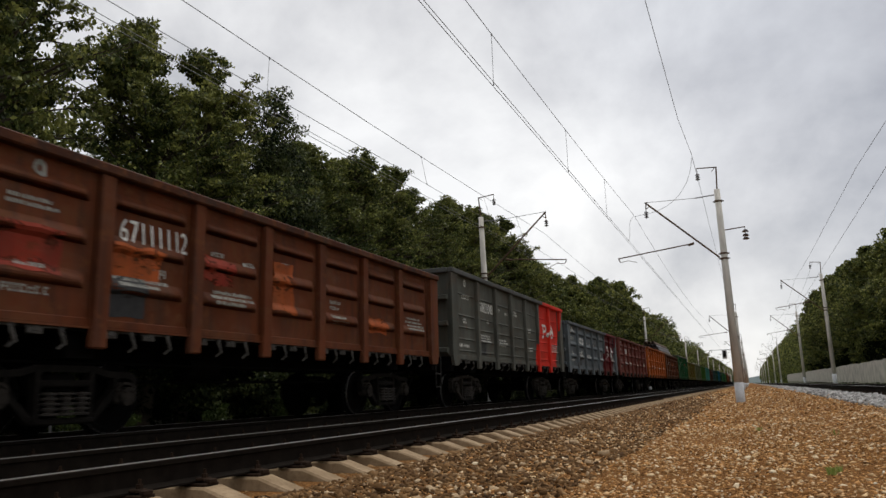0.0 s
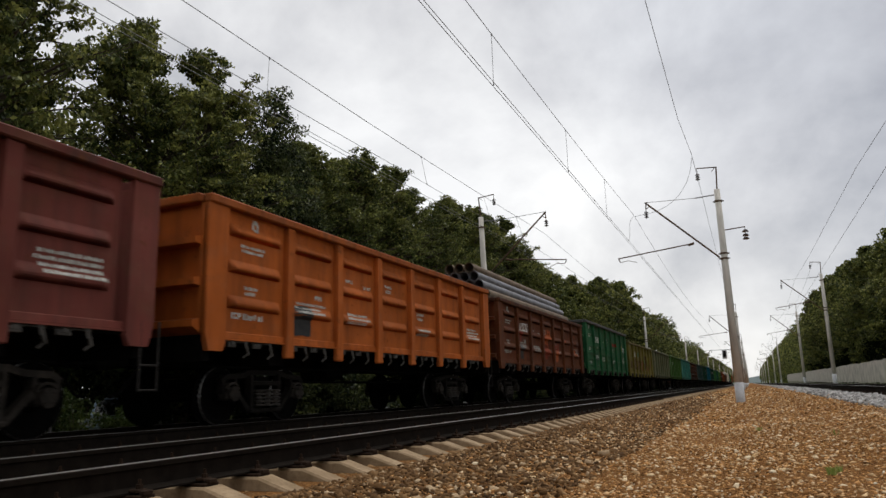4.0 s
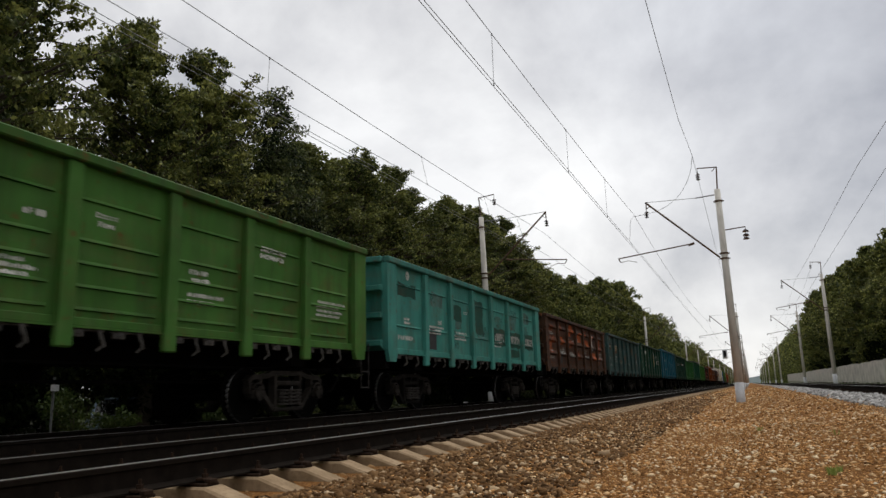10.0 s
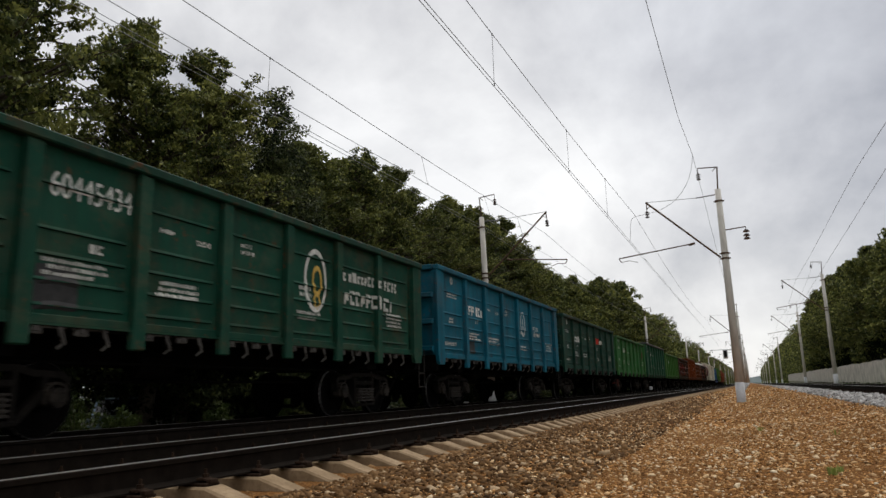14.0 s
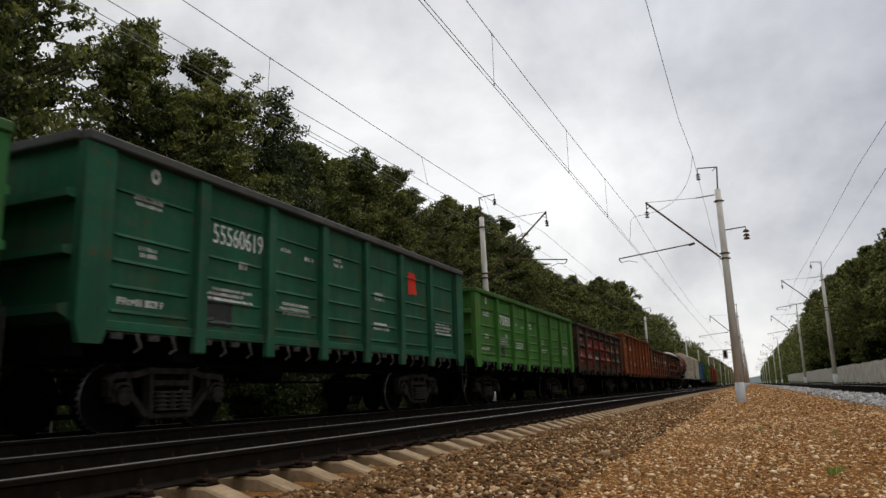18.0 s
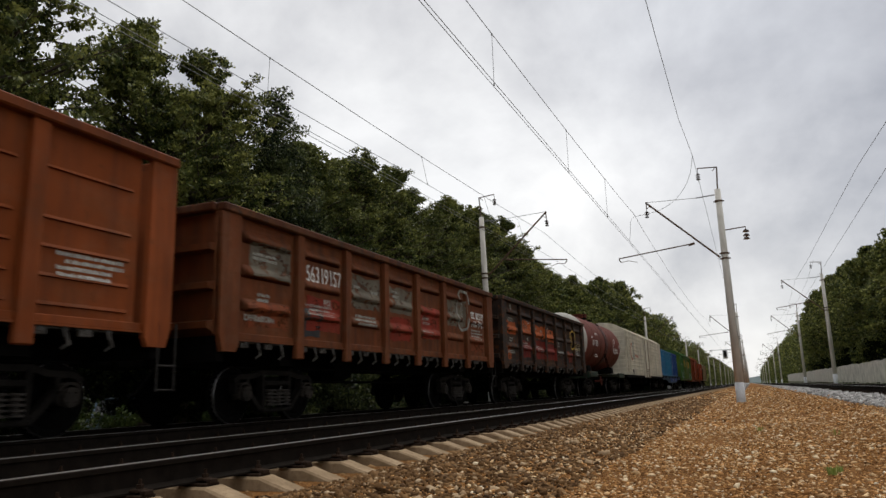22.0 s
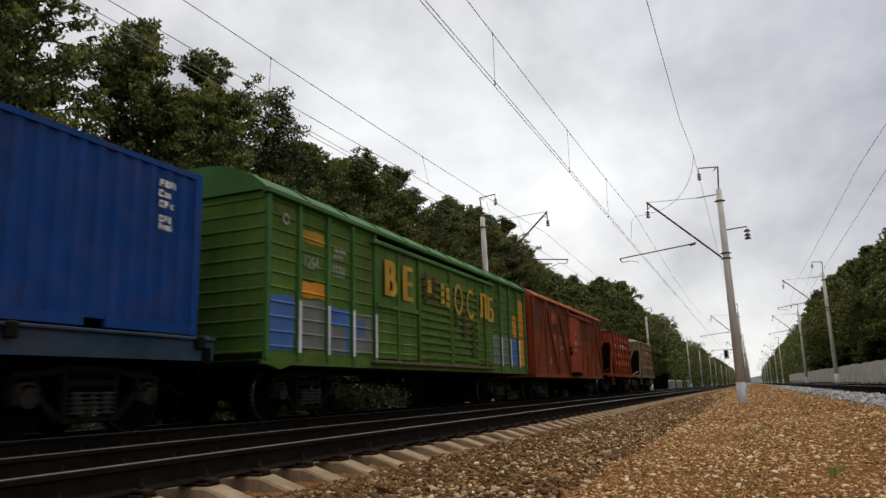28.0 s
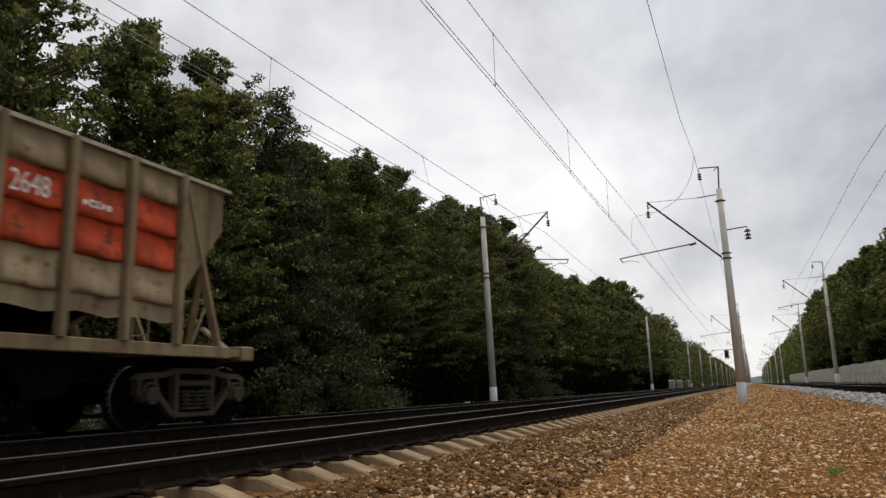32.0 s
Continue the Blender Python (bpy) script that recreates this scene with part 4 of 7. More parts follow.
def axle_box(bm):
    box(bm, -0.1, 0.10, -0.14, 0.14, 0.40, 0.60, 0.03)
    for i in range(5):
        q, w = math.pi * (0.1 + 0.16 * i), math.pi * (0.1 + 0.16 * (i + 1))
        bar(bm, (0.06, 0.16 * math.cos(q), 0.53 + 0.15 * math.sin(q)), (0.06, 0.16 * math.cos(w), 0.53 + 0.15 * math.sin(w)), 0.10, 0.035)
    tube(bm, (0.08, 0, 0.50), (0.15, 0, 0.50), 0.125, n=14)
    for i in range(4):
        q = 0.785 + i * 1.57
        tube(bm, (0.14, 0.085 * math.cos(q), 0.5 + 0.085 * math.sin(q)), (0.17, 0.085 * math.cos(q), 0.5 + 0.085 * math.sin(q)), 0.016, n=6)


def wheelset(bm):
    half = [(0.0, 0.08), (0.70, 0.09), (0.71, 0.14), (0.735, 0.36), (0.718, 0.40), (0.718, 0.503), (0.745, 0.503), (0.755, 0.478), (0.845, 0.468), (0.845, 0.40), (0.80, 0.36), (0.82, 0.15), (0.86, 0.13), (0.86, 0.07), (1.0, 0.065)]
    turned(bm, [(-a, b) for a, b in half[:0:-1]] + half, 32, "x")


def tread_ring(bm):
    rows = [[bm.verts.new((h, r * math.cos(6.2832 * i / 32), r * math.sin(6.2832 * i / 32))) for i in range(32)] for h, r in ((-0.042, 0.474), (0.0, 0.472), (0.044, 0.470), (0.046, 0.466))]
    for a, b in zip(rows, rows[1:]):
        for i in range(32):
            bm.faces.new((a[i], a[(i + 1) % 32], b[(i + 1) % 32], b[i]))


def bolster(bm):
    box(bm, -1.0, 1.0, -0.22, 0.22, 0.55, 0.80, 0.03)
    tube(bm, (0, 0, 0.8), (0, 0, 1.05), 0.25, n=14)


def bogie(parent, y, steel):
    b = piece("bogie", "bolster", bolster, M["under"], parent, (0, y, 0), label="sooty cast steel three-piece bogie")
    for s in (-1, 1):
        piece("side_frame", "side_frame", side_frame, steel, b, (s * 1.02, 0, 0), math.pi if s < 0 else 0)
        for q in ((-0.22, 0.0, 0.22) if s > 0 else ()):
            piece("spring", "spring", spring, M["spring"], b, (s * 1.11, q, 0))
        for q in (-0.925, 0.925):
            piece("axle_box", "axle_box", axle_box, M["bogie_dusty"] if steel is M["bogie"] else steel, b, (s * 1.03, q, 0), math.pi if s < 0 else 0)
    for q in (-0.925, 0.925):
        w = piece("wheelset", "wheelset", wheelset, M["wheel"], b, (0, q, 0.478))
        WHEELS[0 if q < 0 else 1].append(w)
        piece("wheel_tread", "wheel_tread", tread_ring, M["tread"], b, (0.80, q, 0.478), label="polished steel wheel rim")


WHEELS = ([], [])


def coupler_mesh(bm):
    box(bm, -0.11, 0.11, 0.0, 0.75, 0.95, 1.15, 0.03)
    box(bm, -0.2, 0.2, -0.12, 0.12, 0.90, 1.2, 0.05)
    tube(bm, (0.35, 0.4, 0.95), (0.33, 0.05, 0.55), 0.025, n=6)
    tube(bm, (0.33, 0.05, 0.55), (0.3, -0.1, 0.5), 0.025, n=6)


def common_frame(root, length, steel, pivot=2.635, sill=(0.95, 1.3)):
    """Underframe, couplers, brake gear and the two bogies."""
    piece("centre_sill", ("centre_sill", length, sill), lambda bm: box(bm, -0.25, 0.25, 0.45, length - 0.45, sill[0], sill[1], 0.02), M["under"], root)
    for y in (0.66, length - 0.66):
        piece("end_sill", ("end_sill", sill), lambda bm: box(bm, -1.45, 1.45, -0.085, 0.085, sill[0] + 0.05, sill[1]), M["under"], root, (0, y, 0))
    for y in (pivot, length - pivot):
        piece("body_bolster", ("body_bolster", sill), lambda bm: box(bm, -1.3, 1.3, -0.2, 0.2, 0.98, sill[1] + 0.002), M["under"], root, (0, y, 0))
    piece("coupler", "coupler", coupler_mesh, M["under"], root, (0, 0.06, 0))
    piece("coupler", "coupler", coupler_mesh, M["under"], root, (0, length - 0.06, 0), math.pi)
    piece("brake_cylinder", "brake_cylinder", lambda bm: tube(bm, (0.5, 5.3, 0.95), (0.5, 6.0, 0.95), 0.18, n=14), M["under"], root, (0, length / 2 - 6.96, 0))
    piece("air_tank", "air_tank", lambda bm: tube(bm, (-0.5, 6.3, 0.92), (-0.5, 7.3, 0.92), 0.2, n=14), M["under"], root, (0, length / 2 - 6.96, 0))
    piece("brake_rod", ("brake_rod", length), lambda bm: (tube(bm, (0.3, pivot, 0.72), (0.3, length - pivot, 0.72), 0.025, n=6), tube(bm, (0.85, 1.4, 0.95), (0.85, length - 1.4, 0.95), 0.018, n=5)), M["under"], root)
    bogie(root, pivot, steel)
    bogie(root, length - pivot, steel)


# painted marks ------------------------------------------------------------
def digits(root, text, x, y, z, size, mat, name="fleet_number", squeeze=0.70):
    """Stencilled figures on the side that faces +x."""
    key = ("text", text, size)
    if key not in CACHE:
        cu = bpy.data.curves.new("figures", "FONT")
        cu.body, cu.size, cu.extrude = text, size * 1.37, 0.002
        tmp = bpy.data.objects.new("figures", cu)
        scene.collection.objects.link(tmp)
        me = bpy.data.meshes.new_from_object(tmp.evaluated_get(bpy.context.evaluated_depsgraph_get()))
        bpy.data.objects.remove(tmp)
        me.transform(Matrix(((0, 0, 1, 0), (squeeze, 0, 0, 0), (0, 1, 0, 0), (0, 0, 0, 1))))
        me.materials.clear()
        me.materials.append(None)
        CACHE[key] = me
    ob = new(name, CACHE[key])
    ob.material_slots[0].link = "OBJECT"
    ob.material_slots[0].material = mat
    ob.parent, ob.location = root, (x, y, z)
    return ob


def flat(bm, y0, y1, z0, z1):
    """One stroke of paint."""
    bm.faces.new([bm.verts.new((0.003, y, z)) for y, z in ((y0, z0), (y1, z0), (y1, z1), (y0, z1))])


def bars(root, x, y, z, w, rows, mat, seed=1, h=0.075, gap=0.045, name="lettering"):
    """Lines of small unreadable writing as plain strokes; y, z: upper left corner."""
    def make(bm):
        rng = random.Random(seed)
        for i in range(rows):
            top = -i * (h + gap)
            a = rng.uniform(0, 0.12) * w if rows > 1 else 0
            end = w * (1 - (rng.uniform(0, 0.3) if rows > 1 else 0))
            while a < end:
                L = min(rng.uniform(0.38, 0.8) * h, end - a)
                low, high = top - h, top - rng.choice((0.0, 0.0, 0.22)) * h
                form = rng.randrange(3) if h > 0.06 else 0
                if form == 0:
                    flat(bm, a, a + L, low, high)
                else:
                    # an open glyph: one stem and two strokes
                    t = 0.26 * h
                    flat(bm, a, a + t, low, high)
                    flat(bm, a + t, a + L, high - t, high)
                    flat(bm, a + t, a + L, *((low, low + t) if form == 1 else ((low + high - t) / 2, (low + high + t) / 2)))
                a += L + (0.55 if rng.random() < 0.14 else 0.20) * h
    return tagged(piece(name, ("bars", w, rows, seed, h), make, mat, root, (x, y, z)), kind="stuff")


def patch(root, x, y0, y1, z0, z1, mat, name="paint_patch", label="", cut=0.0):
    """A repainted or rusty rectangle on the sheet, with uneven corners."""
    def make(bm):
        w, h = y1 - y0, z1 - z0
        e = min(0.07, 0.22 * min(w, h))
        nz = lambda q, r: e * noise.noise((q * 3.1 + y0 * 7, r * 5.3, z0 * 3))
        nu, nv = max(3, int(w / 0.07)), max(3, int(h / 0.045))

        def f(u, v):
            l, r = nz(v * h, 1) + cut * (1 - v), w + nz(v * h, 2) - cut * v
            lo, hi = nz(u * w, 3), h + nz(u * w, 4)
            return (0.002, l + (r - l) * u, lo + (hi - lo) * v)
        grid_sheet(bm, [i / nu for i in range(nu + 1)], [i / nv for i in range(nv + 1)], f)
    return piece(name, ("patch", round(y0, 2), round(y1, 2), round(z0, 2), round(z1, 2), cut), make, mat, root, (x, y0, z0), label=label)


def ring(root, x, y, z, r, mat, thick=0.16, sy=0.75, name="emblem", gap=0.0, label=""):
    """A round painted emblem."""
    def make(bm):
        n = 28
        a0, a1 = gap, 6.2832 - gap
        prev = None
        for i in range(n + 1):
            q = a0 + (a1 - a0) * i / n
            d = (math.cos(q), math.sin(q))
            cur = [bm.verts.new((xx, d[0] * rr * sy, d[1] * rr)) for xx, rr in ((0, r), (0.004, r), (0.004, r * (1 - thick)), (0, r * (1 - thick)))]
            if prev:
                for p in range(4):
                    bm.faces.new((prev[p], prev[(p + 1) % 4], cur[(p + 1) % 4], cur[p]))
            prev = cur
    return piece(name, ("ring", r, thick, sy, gap), make, mat, root, (x, y, z), label=label)


# gondola ------------------------------------------------------------------
BAY = 1.64
RIBS = {"rib": (0.20, 0.49, 0.79), "flat": (0.055, 0.20, 0.35, 0.50, 0.77), "plank": tuple((i + 0.55) / 7 for i in range(7)), "smooth": (0.275, 0.775)}


def relief(style, ht, y, z):
    """How far the pressed sheet of one bay stands out at y, z."""
    for q in RIBS[style]:
        d = z - ht * q
        if style == "rib":
            # a lip that swells downward and ends sharply, so that it shades the sheet below
            if 0 < d < 0.21:
                return 0.085 * min(1.0, max(0.0, (min(y, BAY - y) - 0.12) / 0.13)) ** 0.6 * math.sin(math.pi * (d / 0.21) ** 0.62)
        elif 0 < d < 0.045:
            return (0.034 if d < 0.01 else 0.024) * (1.0 if 0.12 < y < BAY - 0.12 else 0.0)
    return 0.0


def panel_mesh(style, ht):
    """One bay of side sheet between posts; z from 0 to ht."""
    def make(bm):
        ys = [0, 0.12, 0.15, 0.19, 0.25, BAY - 0.25, BAY - 0.19, BAY - 0.15, BAY - 0.12, BAY]
        steps = (-0.01, 0.0, 0.012, 0.03, 0.055, 0.085, 0.12, 0.155, 0.185, 0.215) if style == "rib" else (-0.006, 0.004, 0.022, 0.05)
        zs = [0.0] + [ht * q + st for q in RIBS[style] for st in steps] + [ht]
        grid_sheet(bm, ys, zs, lambda y, z: (relief(style, ht, y, z), y, z))
        bmesh.ops.solidify(bm, geom=bm.faces[:], thickness=0.012)
    return make


def latch(bm):
    """Floor hatch hook and the hinge plate beside it."""
    bar(bm, (0, 0, 0.20), (0.02, 0.02, 0.06), 0.035, 0.045)
    bar(bm, (0.02, 0.02, 0.08), (0.0, 0.08, -0.04), 0.03, 0.04)
    bar(bm, (0.0, 0.07, -0.02), (-0.05, 0.02, -0.09), 0.028, 0.03)
    box(bm, -0.05, 0.0, -0.42, -0.22, 0.07, 0.15, 0.01)
    box(bm, -0.04, 0.012, -0.36, -0.27, 0.10, 0.17, 0.008)
    tube(bm, (-0.03, -0.45, 0.16), (-0.03, 0.10, 0.16), 0.014, n=5)


def end_wall(ht, style):
    def make(bm):
        o = [(0.20, 0.0), (0.20, ht + 0.052), (0.15, ht + 0.052)]
        for q in (0.64, 0.32, 0.0):
            z = ht * (q + 0.03)
            o += [(0.15, z + 0.20), (-0.08, z + 0.15), (-0.08, z + 0.05), (0.15, z + 0.03 if q else 0.0)]
        prism(bm, o, -1.43, 1.43)
    return make


SHEET = {}
PAINTED = ("fleet_number", "lettering", "paint_patch", "chalk_board", "emblem", "company", "green_board", "red_emblem", "end_colour")


def drape(root):
    """Lay the painted marks on the pressed sheet and over the posts."""
    style, ht, z0, xp = SHEET[root.name]
    for ob in list(root.children):
        if not ob.name.startswith(PAINTED):
            continue
        me = ob.data.copy()
        lay = max(0.0, ob.location.x - 1.492) * 0.35
        for v in me.vertices:
            y, z = ob.location.y + v.co.y, ob.location.z + v.co.z
            bay = int((y - 0.96) // 1.705)
            face = xp + relief(style, ht, y - 0.96 - 1.705 * bay, z - z0)
            for i in range(6):
                if abs(y - 2.70 - 1.705 * i) < 0.13:
                    face = 1.562
            v.co.x = face + 0.004 + lay + v.co.x
        ob.data = me
        ob.location.x = 0.0


def two_tone(root, left, right, mat, name, label):
    """Panels, posts and chord between two slanting lines ((y, z), (y, z)) take another colour."""
    def cut(bm, ob, line, keep_right):
        (ya, za), (yb, zb) = line
        n = Vector((0, zb - za, -(yb - ya)))
        bmesh.ops.bisect_plane(bm, geom=bm.verts[:] + bm.edges[:] + bm.faces[:], plane_co=Vector((0, ya, za)) - ob.location, plane_no=n, clear_inner=keep_right, clear_outer=not keep_right)
    for ob in list(root.children):
        if not ob.name.startswith(("side_panel", "post", "corner_post", "top_chord", "bottom_rail")):
            continue
        if not ob.name.startswith(("top_chord", "bottom_rail")) and ob.location.y + 1.7 < min(left[0][0], left[1][0]):
            continue
        made = []
        for lines in (((left, False),), ((left, True), (right, False)), ((right, True),)):
            bm = bmesh.new()
            bm.from_mesh(ob.data)
            for ln, kr in lines:
                if bm.faces:
                    cut(bm, ob, ln, kr)
            me = bpy.data.meshes.new(ob.data.name)
            bm.to_mesh(me)
            bm.free()
            me.materials.clear()
            me.materials.append(None)
            made.append(me)
        base = ob.material_slots[0].material
        used = False
        for me, m in ((made[1], mat), (made[0], base), (made[2], base)):
            if not len(me.polygons):
                continue
            if not used:
                ob.data = me
                tgt, used = ob, True
            else:
                tgt = new(ob.name.split(".")[0], me)
                tgt.parent, tgt.location = root, ob.location
            tgt.material_slots[0].link = "OBJECT"
            tgt.material_slots[0].material = m
            if m is mat:
                tgt["label"] = label


def gondola(k, col, top=3.5, style="rib", number="", num_z=None, rust=0.35, dirt=0.5, label="", chord=None, post=None, frame=None):
    root = new("gondola_wagon")
    tagged(root, label, "freight wagon", "wagons of the freight train")
    WAGONS.append((root, (k - 3) * PITCH))
    paint = worn_paint("wagon_paint", col, rust, dirt)
    pm = post or paint
    chord = chord or worn_paint("chord_paint", tuple(v * (0.5 if rust > 0.6 else 0.72) for v in col[:3]) + (1,), min(0.8, rust + 0.15), min(0.9, dirt + 0.2))
    z0, z1 = 1.45, top - 0.14
    ht = z1 - z0
    X = 1.50
    XP = 1.462
    for i in range(7):
        y = 0.96 + 1.705 * i
        piece("side_panel", ("side_panel", style, round(ht, 2)), panel_mesh(style, ht), paint, root, (XP, y, z0))
        for q in (0.58, 1.22):
            piece("hatch_latch", "hatch_latch", latch, frame or M["latch"], root, (X - 0.01, y + q, 1.16))
    for i in range(6):
        piece("post", ("post", round(top, 2)), lambda bm: (box(bm, -0.05, 0.06, -0.12, 0.12, 1.09, z1, 0.02), bar(bm, (0.062, -0.11, 1.45), (0.062, -0.11, z1), 0.02, 0.02)), pm, root, (X, 2.70 + 1.705 * i, 0))
    for y, t in ((0.72, 1), (PITCH - 0.72, -1)):
        def corner(bm, t=t):
            o = [(-0.21 * t, z1), (0.25 * t, z1), (0.25 * t, 1.45), (0.25 * t, 1.28), (0.19 * t, 1.15), (-0.13 * t, 1.15), (-0.21 * t, 1.42)]
            prism(bm, o, -0.03, 0.062)
            box(bm, -0.10, 0.0, min(-0.21 * t, -0.10 * t), max(-0.21 * t, -0.10 * t), 1.42, z1)
        piece("corner_post", ("corner_post", round(top, 2), t), corner, pm, root, (X, y, 0))
    piece("top_chord", ("top_chord", round(top, 2)), lambda bm: box(bm, -0.06, 0.11, 0.50, PITCH - 0.50, z1, top, 0.02), chord or paint, root, (X, 0, 0))
    piece("bottom_rail", "bottom_rail", lambda bm: (box(bm, -0.06, -0.01, 0.96, PITCH - 0.96, 1.36, 1.47, 0.012), box(bm, -0.03, 0.02, 0.96, PITCH - 0.96, 1.335, 1.365)), paint, root, (X, 0, 0))
    piece("side_wall", ("side_wall", round(top, 2)), lambda bm: (box(bm, -X - 0.02, -X + 0.02, 0.52, PITCH - 0.52, 1.38, z1), box(bm, -X - 0.08, -X + 0.06, 0.50, PITCH - 0.50, z1 + 0.001, top, 0.02)), paint, root)
    for y, a in ((0.45, 0.0), (PITCH - 0.45, math.pi)):
        e = piece("end_wall", ("end_wall", round(ht, 2), style), end_wall(ht, style), paint, root, (0, y, z0 - 0.05), a)
        piece("end_chord", "end_chord", lambda bm: box(bm, -1.44, 1.44, -0.04, 0.16, 0, 0.14, 0.02), chord or paint, e, (0, 0, ht + 0.05))
    piece("floor", "gondola_floor", lambda bm: box(bm, -1.46, 1.46, 0.58, PITCH - 0.58, 1.30, 1.40), M["under"], root)
    piece("step_ladder", "step_ladder", lambda bm: (tube(bm, (0, -0.16, 0.55), (0, -0.16, 1.5), 0.015, n=5), tube(bm, (0, 0.16, 0.55), (0, 0.16, 1.5), 0.015, n=5), tube(bm, (0, -0.16, 0.57), (0, 0.16, 0.57), 0.015, n=5), tube(bm, (0, -0.16, 0.9), (0, 0.16, 0.9), 0.015, n=5)), M["step_steel"], root, (X + 0.05, PITCH - 0.55, 0))
    common_frame(root, PITCH, M["bogie_dusty"] if k in (2, 3, 4, 7, 8, 9, 10, 18, 20) else M["bogie"])
    SHEET[root.name] = (style, ht, z0, XP)
    if number:
        digits(root, number, XP + (0.012 if style == 'rib' else 0.028), 2.97, (num_z or (top - 0.95 if style == "rib" else z0 + ht * 0.77 - 0.36)), 0.33, M["white"])
    return root, X, paint

def hand_wheel(root, y, z):
    """Spoked brake hand wheel on a short stub of shaft."""
    def make(bm):
        for i in range(16):
            q = i * 0.3927
            bar(bm, (0, 0.22 * math.cos(q), 0.22 * math.sin(q)), (0, 0.22 * math.cos(q + 0.41), 0.22 * math.sin(q + 0.41)), 0.03, 0.03)
        for q in (0.5, 2.6, 4.7):
            bar(bm, (-0.01, 0, 0), (0, 0.22 * math.cos(q), 0.22 * math.sin(q)), 0.03, 0.045)
        tube(bm, (-0.35, 0, 0), (0.02, 0, 0), 0.045, n=8)
    return piece("hand_wheel", "hand_wheel", make, HAND_RED, root, (1.46, y, z), label="worn red painted brake hand wheel")


def debris(root, y, z, seed):
    """A torn scrap of pale packing caught on the top edge."""
    def make(bm):
        rng = random.Random(seed)
        geo = bmesh.ops.create_icosphere(bm, subdivisions=2, radius=1.0)
        for v in geo["verts"]:
            k_ = rng.uniform(0.75, 1.2)
            v.co = Vector((v.co.x * 0.09 * k_, v.co.y * 0.14 * k_, v.co.z * 0.06 * k_ + 0.04))
    return piece("packing_scrap", ("scrap", seed), make, M["white"], root, (1.52, y, z), label="torn scrap of white packing")


# ---- wagon by wagon ----
G = 1.0
ORANGE = worn_paint("primer_orange", lin(165, 82, 38, G), 0.6, 0.45, ragged=True)
REDP = worn_paint("red_oxide_patch", lin(132, 46, 30, G), 0.5, 0.5, ragged=True)
GREYP = worn_paint("grey_patch", lin(112, 105, 92, G), 0.6, 0.5, ragged=True)
BAY_RED = worn_paint("dark_red_bay", lin(112, 32, 24, G), 0.35, 0.6)
RUSTY = worn_paint("rusty_patch", lin(122, 58, 28, G), 0.8, 0.6, ragged=True)
MAROON = worn_paint("maroon_paint", lin(95, 28, 32, G), 0.2, 0.3)
SIGNAL = worn_paint("signal_red_paint", lin(205, 50, 36, G), 0.05, 0.15)
XS = 1.492
HAND_RED = worn_paint("hand_wheel_red", lin(86, 36, 28, G), 0.5, 0.6)


def stencil(root, seed, mat=None, emblem=True, low=True, x=XS, top=3.5):
    """The usual small stencils of an open wagon."""
    mat = mat or M["white"]
    rng = random.Random(seed)
    if emblem:
        ring(root, x, 1.75, top - 0.30, 0.115, mat, 0.6)
    bars(root, x, 1.35, top - 0.66, 0.75, 2, mat, seed, 0.05, 0.03)
    bars(root, x, 1.5, top - 1.35, 0.4, 2, mat, seed + 1, 0.06, 0.03)
    bars(root, x, 1.2, 1.79, 0.8, 1, mat, seed + 2, 0.10)
    bars(root, x, 3.6, top - 1.25, 0.22, 1, mat, seed + 3, 0.12)
    bars(root, x, 2.9, 2.15, 1.1, 3, mat, seed + 4, 0.05, 0.03)
    bars(root, x, 4.75, top - 0.8, 0.28, 1, mat, seed + 5, 0.07)
    bars(root, x, 5.5, top - 0.85, 0.3, 1, mat, seed + 6, 0.08)
    bars(root, x, 6.5, top - 0.7, 0.4, 2, mat, seed + 7, 0.07)
    bars(root, x, 8.2, top - 1.2, 0.5, 2, mat, seed + 8, 0.07)
    if low:
        bars(root, x, 4.7, 2.1, 1.1, 3, mat, seed + 9, 0.055, 0.03)
        bars(root, x, 8.1, 2.0, 0.9, 2, mat, seed + 10, 0.06)
    bars(root, x, 11.6, 2.25, 1.1, 4, mat, seed + 11, 0.05, 0.035)
    patch(root, x - 0.002, 2.88, 3.45, 1.55, 2.05, M["dark"], "chalk_board")


def blotches(root, seed, mats, n=14, x=XS, zr=(1.55, 3.0)):
    rng = random.Random(seed)
    for i in range(n):
        bay = rng.randrange(7)
        a = 1.12 + 1.705 * bay + rng.uniform(0, 0.45)
        z = rng.uniform(*zr)
        patch(root, x + 0.0 + 0.0012 * (i % 3), a, min(a + rng.uniform(0.35, 0.85), 1.0 + 1.705 * bay + 1.42), z, z + rng.uniform(0.2, 0.5), rng.choice(mats))


